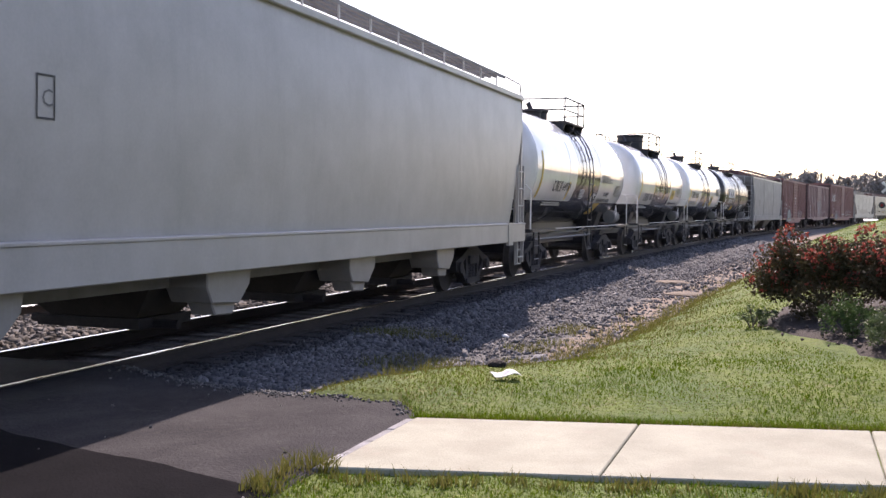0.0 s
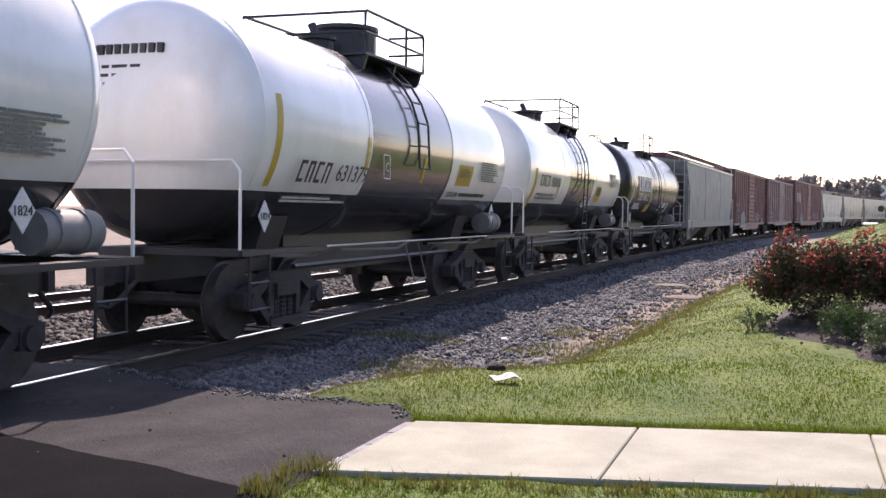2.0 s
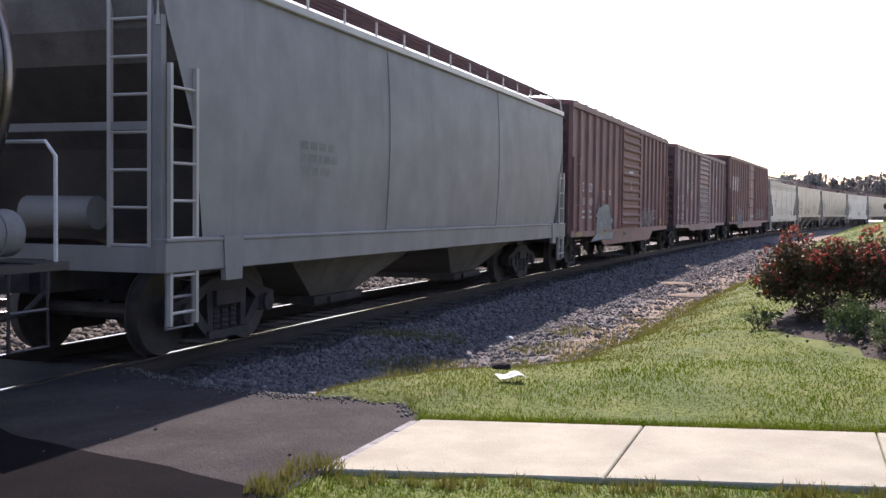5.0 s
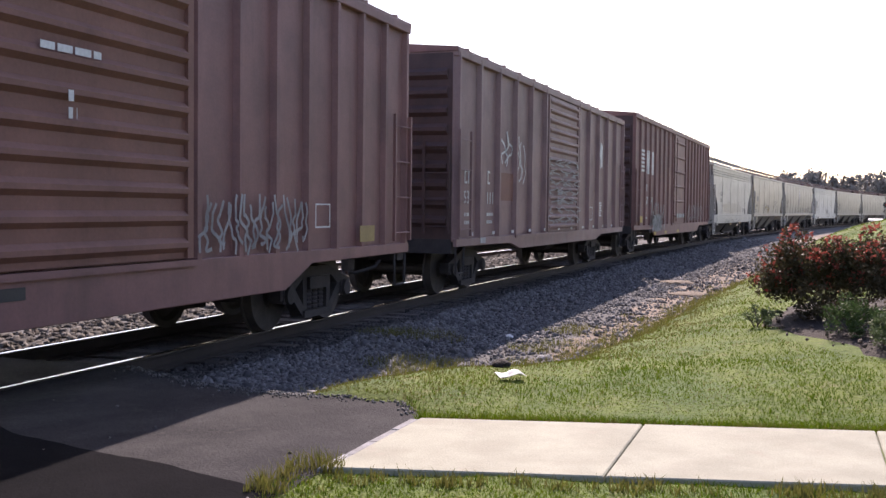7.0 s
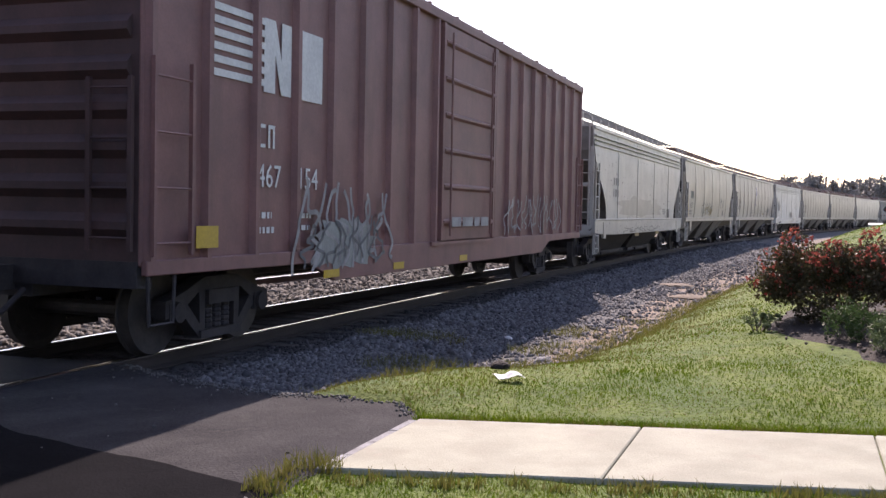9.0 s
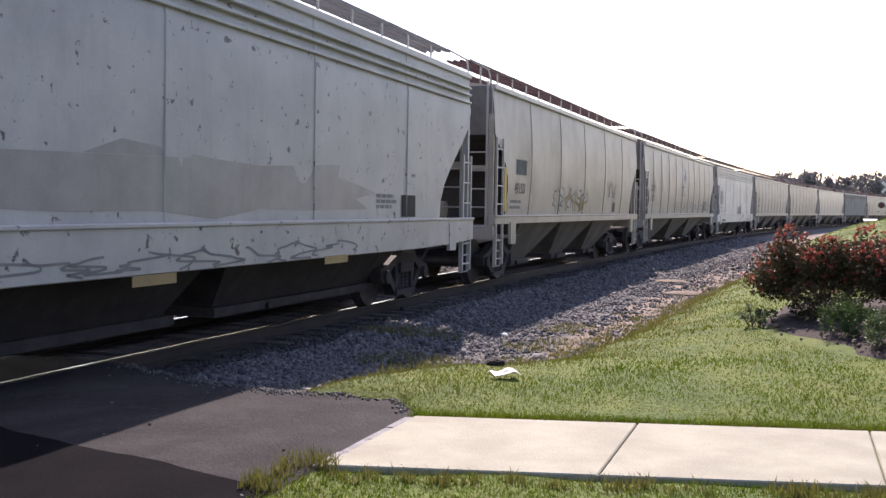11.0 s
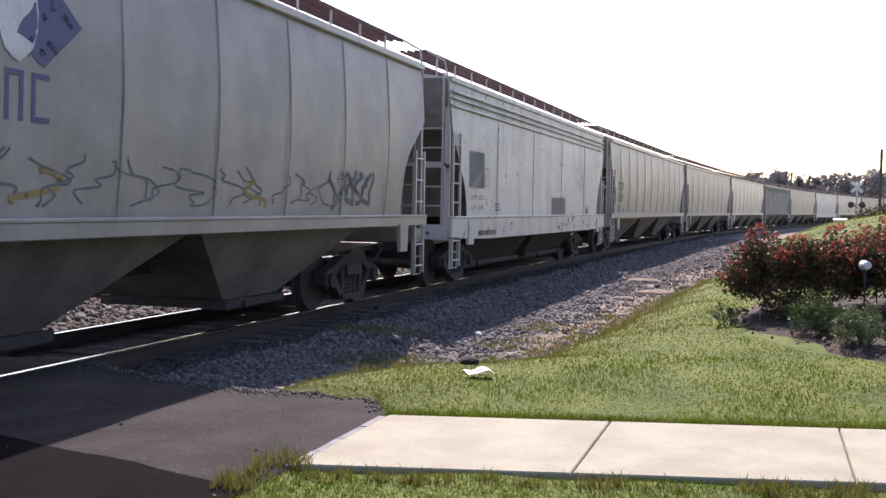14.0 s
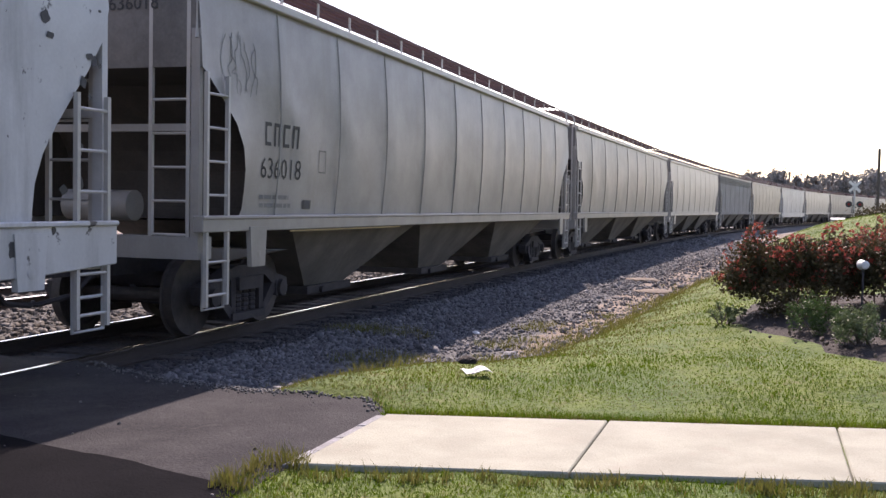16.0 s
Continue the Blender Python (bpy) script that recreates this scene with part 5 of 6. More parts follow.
blob(c, 4.45, 4.85, 2.66, 3.55, M_MARK, Y, 4, 4)
framed(c, 3.12, 1.3, 0.42, 0.36, M_MARK, Y)
for k in range(7):
    scrawl(c, -1.5, 1.3, 1.25 + k * 0.22, 1.45 + k * 0.22, M_SPRAY, -1.650, 6, 60 + k, 0.013)
bars(c, 4.4, 1.75, 6, 0.4, 0.045, M_MARK, Y, 27)
for k in range(11):
    plate(c, -7.1 + k * 1.3, -6.95 + k * 1.3, 1.1, 1.16, M_MARK, -1.612, label="small white patch")
plate(c, -6.5, -6.2, 0.95, 1.05, M_SPRAY, -1.606)

c, h = boxcar("tall brown boxcar with plug door and white logo", 127.80, 146.50, M_BROWN, M_BROWN, 4.80, 9, "plug", 2.95, 6, sill=0.66, door_x=0.05)
bm = bmesh.new()
for k in range(6):
    box(bm, -8.42, -7.35, Y - 0.003, Y + 0.003, 2.92 + k * 0.135, 2.92 + k * 0.135 + 0.075)
part("marking", bm, M_MARK, c, "white horizontal bars of an emblem")
bm = bmesh.new()
for a, b in ((-7.35, -7.1), (-6.95, -6.72), (-6.55, -5.9)):
    prism(bm, [(a, 2.86), (b, 2.86), (b, 3.68), (a, 3.68)], "y", Y - 0.003, Y + 0.003)
prism(bm, [(-7.1, 3.68), (-7.1, 3.3), (-6.95, 2.86), (-6.95, 3.24)], "y", Y - 0.003, Y + 0.003)
part("marking", bm, M_MARK, c, "white block shapes of an emblem")
marks(c, -7.45, 2.24, 2, 0.26, M_MARK, Y)
lettering(c, "467", -7.48, 1.80, 0.37, M_MARK, Y)
lettering(c, "154", -6.53, 1.80, 0.37, M_MARK, Y)
bars(c, -7.45, 1.45, 2, 0.45, 0.07, M_MARK, Y, 28, gap=1.4)
bars(c, -6.5, 1.45, 2, 0.4, 0.06, M_MARK, Y, 29, gap=1.4)
plate(c, -8.85, -8.45, 1.16, 1.38, M_YELLOW, -1.66, label="yellow reflective patch")
plate(c, -5.9, -5.45, 0.70, 0.80, M_YELLOW, -1.606, label="yellow reflective patch")
plate(c, -3.6, -3.2, 0.70, 0.80, M_YELLOW, -1.606, label="yellow reflective patch")
plate(c, -0.6, -0.2, 0.70, 0.80, M_YELLOW, -1.606, label="yellow reflective patch")
blob(c, -6.3, -4.2, 0.74, 1.5, M_SPRAY2, -1.607, 6)
scrawl(c, -6.7, -3.7, 0.75, 1.95, M_SPRAY, -1.612, 11, 30, 0.03)
scrawl(c, -6.4, -4.0, 0.8, 1.5, M_SMUDGE, -1.615, 9, 31, 0.022)
scrawl(c, 2.2, 6.8, 1.05, 1.95, M_SPRAY, -1.607, 20, 32, 0.022)
bars(c, -1.2, 1.3, 1, 2.4, 0.16, M_SPRAY, -1.66, 33)
for o in c.children:
    if o.name.split(".")[0] in ("lettering", "marking", "graffiti"):
        o.location.x += 0.21

c, h, sy = hopper("weathered pale grey-green covered hopper", 148.26, 164.31, M_CHALK, deep_sill=True, bays=2, flat=True, panels=5, walk_mat=M_DIRTY, curl=True, cut=1.65)
bars(c, -5.4, 2.4, 2, 0.9, 0.22, M_FADED, sy(2.4), 34)
blob(c, -5.5, 4.1, 1.38, 2.15, M_GREY, sy(1.7), 8, 5, label="faded repainted patch")
plate(c, 4.6, 5.2, 1.42, 1.75, M_INK, sy(1.6), label="dark stencil panel")
bars(c, 3.6, 1.7, 3, 0.8, 0.05, M_FADED, sy(1.7), 35)
scrawl(c, -4.0, 2.6, 0.92, 1.16, M_FADED, -1.638, 12, 36, 0.012)
plate(c, -2.2, -1.5, 0.82, 0.92, M_OCHRE, -1.638)
plate(c, 1.8, 2.5, 0.84, 0.94, M_OCHRE, -1.638)

c, h, sy = hopper("tan covered hopper with scrawled paint", 165.86, 182.11, M_TAN, panels=6)
plate(c, -6.49, -5.69, 2.28, 2.60, M_SPRAY2, sy(2.45), label="grey stencil panel")
marks(c, -6.42, 2.32, 4, 0.22, M_INK, sy(2.45) - 0.006)
end_number(c, "49150", h)
lettering(c, "49150", -6.6, 1.88, 0.33, M_INK, sy(2.0))
bars(c, -6.9, 1.68, 2, 1.0, 0.06, M_FADED, sy(1.6), 37, gap=1.0)
plate(c, -7.45, -7.3, 1.5, 2.4, M_YELLOW, sy(2.0), label="yellow reflective strip")
framed(c, -7.25, 1.48, 0.2, 0.18, M_FADED, sy(1.5))
scrawl(c, -3.2, 0.4, 1.45, 2.2, M_SMUDGE, sy(1.8) - 0.004, 11, 38, 0.02)
scrawl(c, -1.9, 0.6, 1.45, 2.05, M_OCHRE, sy(1.8), 5, 39, 0.035)
scrawl(c, 3.2, 4.5, 1.85, 2.45, M_SMUDGE, sy(2.1), 8, 40, 0.016)
plate(c, 4.12, 4.55, 1.5, 1.78, M_FADED, sy(1.65), label="dark stencil panel")

c, h, sy = hopper("grey covered hopper with emblem and dented panels", 183.77, 203.02, M_GREY, panels=11)
marks(c, -8.2, 2.26, 4, 0.24, M_INK, sy(2.35))
end_number(c, "63220", h)
lettering(c, "63220", -8.25, 1.9, 0.33, M_INK, sy(2.0))
bm = bmesh.new()
prism(bm, [(-0.85, 3.05), (-0.25, 3.5), (0.3, 3.05), (-0.2, 2.65)], "y", sy(3.0) - 0.02, sy(3.0) + 0.004)
part("emblem", bm, M_BLUE, c, "navy diamond emblem")
bm = bmesh.new()
prism(bm, [(-0.62 + 0.26 * math.cos(a) + 0.1, 3.08 + 0.42 * math.sin(a)) for a in np.linspace(0, 2 * math.pi, 18)[:-1]], "y", sy(3.0) - 0.026, sy(3.0) - 0.02)
part("emblem", bm, M_MARK, c, "pale leaf shape on the emblem")
marks(c, -1.0, 2.2, 3, 0.40, M_BLUE, sy(2.4), weight=0.12)
scrawl(c, -3.2, 6.2, 1.5, 2.0, M_SMUDGE, sy(1.75), 24, 41, 0.011)
scrawl(c, -0.5, -0.1, 1.5, 1.9, M_OCHRE, sy(1.75) - 0.004, 1, 42, 0.03)
scrawl(c, 3.4, 3.8, 1.5, 1.9, M_OCHRE, sy(1.75) - 0.004, 1, 44, 0.025)
scrawl(c, 5.8, 7.3, 1.5, 2.1, M_SMUDGE, sy(1.8), 7, 43, 0.035)

c, h, sy = hopper("white covered hopper with rust-chipped paint", 204.57, 220.72, M_WORN, deep_sill=True, flat=True, bays=2, panels=5, curl=True, cut=1.05)
plate(c, -6.85, -5.8, 1.95, 2.68, M_PATCH, sy(2.3), label="grey stencil panel")
marks(c, -6.75, 2.36, 3, 0.26, M_FADED, sy(2.3) - 0.006)
lettering(c, "8104", -6.77, 2.0, 0.37, M_FADED, sy(2.3) - 0.006)
lettering(c, "LD LMT  222300", -6.75, 1.72, 0.13, M_FADED, sy(1.7))
lettering(c, "LT WT    62700", -6.75, 1.52, 0.13, M_FADED, sy(1.6))
framed(c, -5.75, 2.0, 0.26, 0.36, M_FADED, sy(2.2), "C")
bars(c, -5.0, 1.62, 3, 0.5, 0.04, M_FADED, sy(1.6), 44)
plate(c, 0.5, 2.2, 1.40, 1.85, M_PATCH, sy(1.6), label="faded grey panel")
plate(c, 5.2, 5.5, 1.4, 1.6, M_FADED, sy(1.5), label="dark stencil panel")
bars(c, -6.4, 1.0, 1, 1.7, 0.10, M_INK, -1.638, 45)
chip = random.Random(46)
for k in range(26):
    cx, cz = chip.uniform(0.8, 7.4), chip.uniform(0.97, 1.3)
    cw = chip.uniform(0.05, 0.16)
    blob(c, cx, cx + cw, cz, cz + cw * chip.uniform(0.6, 1.5), M_INK, -1.638, 80 + k, 3, "rust_patch", "dark rusty scar in the paint")
for k in range(16):
    cx, cz = h - chip.uniform(0.1, 1.1), chip.uniform(1.5, 3.4)
    cw = chip.uniform(0.04, 0.15)
    blob(c, cx - cw, cx, cz, cz + cw * chip.uniform(0.5, 1.4), M_INK, sy(cz), 120 + k, 3, "rust_patch", "dark rusty scar in the paint")
scrawl(c, 3.6, 5.4, 2.0, 2.9, M_FADED, sy(2.5), 9, 47, 0.012)

c, h, sy = hopper("grey covered hopper with panel seams and black numbers", 222.37, 242.14, M_GREY, panels=11)
marks(c, -8.4, 2.26, 4, 0.28, M_INK, sy(2.4))
end_number(c, "636018", h)
lettering(c, "636018", -8.52, 1.87, 0.36, M_INK, sy(2.0))
bars(c, -8.5, 1.62, 2, 0.9, 0.05, M_FADED, sy(1.6), 48, gap=1.0)
framed(c, -6.9, 1.98, 0.24, 0.3, M_FADED, sy(2.1))
plate(c, -7.35, -7.1, 1.5, 1.62, M_FADED, sy(1.55), label="dark stencil panel")
scrawl(c, -9.4, -8.6, 2.75, 3.5, M_FADED, sy(3.1), 8, 49, 0.008)
plate(c, -7.9, -4.0, 1.225, 1.245, M_OCHRE, -1.634, label="ochre weathering line")

hopper("grey covered hopper with weathered sides", 243.39, 263.58, M_GREY, panels=9)
hopper("pale grey covered hopper", 264.82, 284.90, M_LIGHT, panels=9)
hopper("dark grey grimy covered hopper", 286.14, 304.16, M_DIRTY, panels=7, flat=True)
hopper("tan covered hopper far back in the train", 305.40, 325.69, M_TAN, panels=9)
hopper("bright worn white covered hopper", 326.93, 344.94, M_WORN, deep_sill=True, panels=5)
hopper("pale grey covered hopper far back in the train", 346.18, 366.89, M_LIGHT, panels=9)
hopper("grey covered hopper far back in the train", 368.13, 387.59, M_GREY, panels=9)
hopper("grey covered hopper near the tail", 388.83, 408.50, M_GREY, panels=9)
hopper("pale grey covered hopper near the tail", 409.74, 429.20, M_LIGHT, panels=9)



def lay_paint():
    """Lays lettering and sprayed paint close on the dished sheets of the hoppers."""
    kinds = ("lettering", "graffiti", "marking", "stencil_frame", "emblem", "rust_patch")
    for car, _m, _h, _w in CARS:
        if not car.name.startswith("covered_hopper"):
            continue
        body = [o for o in car.children if o.name.startswith("body")][0].data
        tree = BVHTree.FromPolygons([v.co for v in body.vertices], [p.vertices for p in body.polygons])
        for n, o in enumerate([o for o in car.children if o.name.split(".")[0] in kinds]):
            bm = bmesh.new()
            bm.from_mesh(o.data)
            if len(bm.faces) <= 8:
                bmesh.ops.subdivide_edges(bm, edges=bm.edges[:], cuts=9, use_grid_fill=True)
            m, mi = o.matrix_basis, o.matrix_basis.inverted()
            for v in bm.verts:
                p = m @ v.co
                hit = tree.ray_cast(Vector((p.x, -3.0, p.z)), Vector((0, 1, 0)))[0]
                if hit and abs(hit.y - p.y) < 0.12:
                    deep = 0.25 * max(-0.01, min(0.0, v.co.y))
                    v.co = mi @ Vector((p.x, hit.y - 0.004 - 0.0006 * (n % 8) + deep, p.z))
            bm.to_mesh(o.data)
            bm.free()


lay_paint()

# ---- leaf and stone materials ----
def leaf_mat(name, c1, c2, through=0.45, rough=0.55):
    m = bpy.data.materials.new(name)
    m.use_nodes = True
    nt = m.node_tree
    L = nt.links.new
    bsdf, out = nt.nodes["Principled BSDF"], nt.nodes["Material Output"]
    geo = nt.nodes.new("ShaderNodeNewGeometry")
    tc = nt.nodes.new("ShaderNodeTexCoord")
    n1 = node(nt, "ShaderNodeTexNoise", Scale=1.1, Detail=4.0)
    L(tc.outputs["Object"], n1.inputs["Vector"])
    mx = nt.nodes.new("ShaderNodeMix")
    mx.data_type = "RGBA"
    mx.inputs["A"].default_value, mx.inputs["B"].default_value = (*c1, 1), (*c2, 1)
    add = nt.nodes.new("ShaderNodeMath")
    add.operation = "MULTIPLY_ADD"
    L(geo.outputs["Random Per Island"], add.inputs[0])
    add.inputs[1].default_value = 0.6
    sh = nt.nodes.new("ShaderNodeMapRange")
    sh.inputs[1].default_value, sh.inputs[2].default_value, sh.inputs[4].default_value = 0.35, 0.65, 0.5
    L(n1.outputs[0], sh.inputs[0])
    L(sh.outputs[0], add.inputs[2])
    L(add.outputs[0], mx.inputs["Factor"])
    L(mx.outputs["Result"], bsdf.inputs["Base Color"])
    bsdf.inputs["Roughness"].default_value = rough
    bsdf.inputs["Specular IOR Level"].default_value = 0.15
    tr = nt.nodes.new("ShaderNodeBsdfTranslucent")
    L(mx.outputs["Result"], tr.inputs["Color"])
    ms = nt.nodes.new("ShaderNodeMixShader")
    ms.inputs[0].default_value = through
    L(bsdf.outputs[0], ms.inputs[1])
    L(tr.outputs[0], ms.inputs[2])
    L(ms.outputs[0], out.inputs["Surface"])
    return m


def stone_mat(name, dark, light):
    m = mat(name, dark, dark, 0.9, scale=6, fine=45, grain=0.2, bump=0.3)
    nt = m.node_tree
    L = nt.links.new
    hsv = [n for n in nt.nodes if n.type == "HUE_SAT"][0]
    geo = nt.nodes.new("ShaderNodeNewGeometry")
    mx = nt.nodes.new("ShaderNodeMix")
    mx.data_type = "RGBA"
    mx.inputs["A"].default_value, mx.inputs["B"].default_value = (*dark, 1), (*light, 1)
    L(geo.outputs["Random Per Island"], mx.inputs["Factor"])
    L(mx.outputs["Result"], hsv.inputs["Color"])
    return m


M_GRAVEL = stone_mat("crushed_ballast_stone", (0.05, 0.05, 0.055), (0.165, 0.163, 0.168))
M_GRAVEL2 = stone_mat("brown_grey_ballast_stone", (0.022, 0.020, 0.019), (0.12, 0.108, 0.098))
# darker tone for the stones by and between the near rails
M_DARKSTONE = stone_mat("dark_ballast_stone", (0.03, 0.028, 0.03), (0.085, 0.078, 0.078))
M_GRIT = stone_mat("asphalt_grit", (0.05, 0.05, 0.05), (0.16, 0.155, 0.15))
M_TURF = leaf_mat("lawn_blade", (0.046, 0.098, 0.003), (0.100, 0.148, 0.007), 0.5)
M_DRY = leaf_mat("dry_grass_blade", (0.17, 0.145, 0.05), (0.105, 0.12, 0.022), 0.4)
M_ROSELEAF = leaf_mat("rose_leaf", (0.04, 0.042, 0.018), (0.095, 0.07, 0.04), 0.3)
M_PETAL = leaf_mat("red_petal", (0.24, 0.035, 0.03), (0.40, 0.12, 0.085), 0.4)
M_SHRUB = leaf_mat("shrub_leaf", (0.035, 0.07, 0.022), (0.075, 0.12, 0.04), 0.3)
M_VARIEGATED = leaf_mat("pale_edged_leaf", (0.04, 0.08, 0.025), (0.17, 0.20, 0.11), 0.3)
M_GROVE = leaf_mat("grove_leaf", (0.020, 0.030, 0.016), (0.035, 0.048, 0.024), 0.15)
# pale grey stands for haze over the far trees, not leaf colour
M_WOODS = leaf_mat("haze_grey_leaf", (0.12, 0.13, 0.135), (0.20, 0.20, 0.20), 0.25)
M_BARK = mat("grey_bark", (0.14, 0.11, 0.09), (0.09, 0.07, 0.06), 0.9, bump=0.5)
M_POLE = mat("weathered_pole_timber", (0.09, 0.075, 0.065), (0.06, 0.05, 0.045), 0.9, bump=0.3, stretch=(6, 6, 0.5))
M_ALU = mat("dull_aluminium", (0.5, 0.5, 0.5), (0.42, 0.42, 0.43), 0.4, metal=0.6, bump=0.02)
M_RED = mat("red_lens", (0.25, 0.02, 0.02), (0.2, 0.02, 0.02), 0.2, bump=0)


def rocks(name, pts, sizes, material, seed=1):
    """Angular stones, each of eight jittered corners."""
    rng = np.random.default_rng(seed)
    n = len(pts)
    base = np.array([(x, y, z) for z in (-1, 1) for y in (-1, 1) for x in (-1, 1)], float) * 0.5
    quad = np.array([(0, 2, 3, 1), (4, 5, 7, 6), (0, 1, 5, 4), (2, 6, 7, 3), (0, 4, 6, 2), (1, 3, 7, 5)])
    v = base[None] * rng.uniform(0.65, 1.25, (n, 1, 3)) + rng.normal(0, 0.14, (n, 8, 3))
    ang = rng.uniform(0, 2 * math.pi, (n, 2))
    c, s = np.cos(ang[:, 0]), np.sin(ang[:, 0])
    x = v[..., 0] * c[:, None] - v[..., 1] * s[:, None]
    y = v[..., 0] * s[:, None] + v[..., 1] * c[:, None]
    c, s = np.cos(ang[:, 1]), np.sin(ang[:, 1])
    z = v[..., 2] * c[:, None] - y * s[:, None]
    y = v[..., 2] * s[:, None] + y * c[:, None]
    v = np.stack([x, y, z], -1) * np.asarray(sizes)[:, None, None] + np.asarray(pts)[:, None, :]
    f = (quad[None] + 8 * np.arange(n)[:, None, None]).reshape(-1, 4)
    me = bpy.data.meshes.new(name)
    me.vertices.add(n * 8)
    me.vertices.foreach_set("co", v.reshape(-1).astype(np.float32))
    me.loops.add(len(f) * 4)
    me.loops.foreach_set("vertex_index", f.reshape(-1).astype(np.int32))
    me.polygons.add(len(f))
    me.polygons.foreach_set("loop_start", np.arange(0, len(f) * 4, 4, dtype=np.int32))
    me.update(calc_edges=True)
    me.materials.append(material)
    return me


def blades(name, pts, h, w, material, seed=2, lean=0.5):
    """Single grass blades, each a bent strip of three triangles' worth."""
    rng = np.random.default_rng(seed)
    n = len(pts)
    a = rng.uniform(0, 2 * math.pi, n)
    d = np.stack([np.cos(a), np.sin(a), 0 * a], -1)
    b = rng.uniform(0, 2 * math.pi, n)
    ln = np.stack([np.cos(b), np.sin(b), 0 * b], -1) * (rng.uniform(0, lean, n) * h)[:, None]
    up = np.zeros((n, 3))
    up[:, 2] = h
    p = np.asarray(pts)
    hw = d * (w / 2)[:, None]
    v = np.stack([p - hw, p + hw, p + hw * 0.7 + up * 0.6 + ln * 0.4, p - hw * 0.7 + up * 0.6 + ln * 0.4, p + up + ln], 1)
    me = bpy.data.meshes.new(name)
    me.vertices.add(n * 5)
    me.vertices.foreach_set("co", v.reshape(-1).astype(np.float32))
    k = 5 * np.arange(n)[:, None]
    loops = np.concatenate([k + 0, k + 1, k + 2, k + 3, k + 3, k + 2, k + 4], 1).reshape(-1)
    me.loops.add(len(loops))
    me.loops.foreach_set("vertex_index", loops.astype(np.int32))
    me.polygons.add(2 * n)
    st = np.stack([7 * np.arange(n), 7 * np.arange(n) + 4], 1).reshape(-1)
    me.polygons.foreach_set("loop_start", st.astype(np.int32))
    me.update(calc_edges=True)
    me.materials.append(material)
    return me


def leaves(name, pts, size, material, seed=3, up=0.3):
    """Small folded leaf quads at the points, facing anyhow."""
    rng = np.random.default_rng(seed)
    n = len(pts)
    nrm = rng.normal(0, 1, (n, 3))
    nrm[:, 2] += up
    nrm /= np.linalg.norm(nrm, axis=1)[:, None]
    t = np.cross(nrm, rng.normal(0, 1, (n, 3)))
    t /= np.linalg.norm(t, axis=1)[:, None]
    b = np.cross(nrm, t)
    sz = np.asarray(size)[:, None]
    p = np.asarray(pts)
    v = np.stack([p - t * sz, p + b * sz * 0.5 + nrm * sz * 0.15, p + t * sz, p - b * sz * 0.5 + nrm * sz * 0.15], 1)
    me = bpy.data.meshes.new(name)
    me.vertices.add(n * 4)
    me.vertices.foreach_set("co", v.reshape(-1).astype(np.float32))
    me.loops.add(n * 4)
    me.loops.foreach_set("vertex_index", np.arange(n * 4, dtype=np.int32))
    me.polygons.add(n)
    me.polygons.foreach_set("loop_start", np.arange(0, n * 4, 4, dtype=np.int32))
    me.update(calc_edges=True)
    me.materials.append(material)
    return me


def surface(s, o):
    """Height of the ballast or ground at s, o (arrays)."""
    x, y, _ = line(s, o)
    g = np.array([height(float(a), float(b)) for a, b in zip(x, y)])
    bedz = np.interp(o, [-10.5, -8.6, -7.6, 1.05, 1.9, 3.2], [-0.8, -0.46, -0.315, -0.315, -0.46, -0.8])
    return x, y, np.maximum(g, bedz)


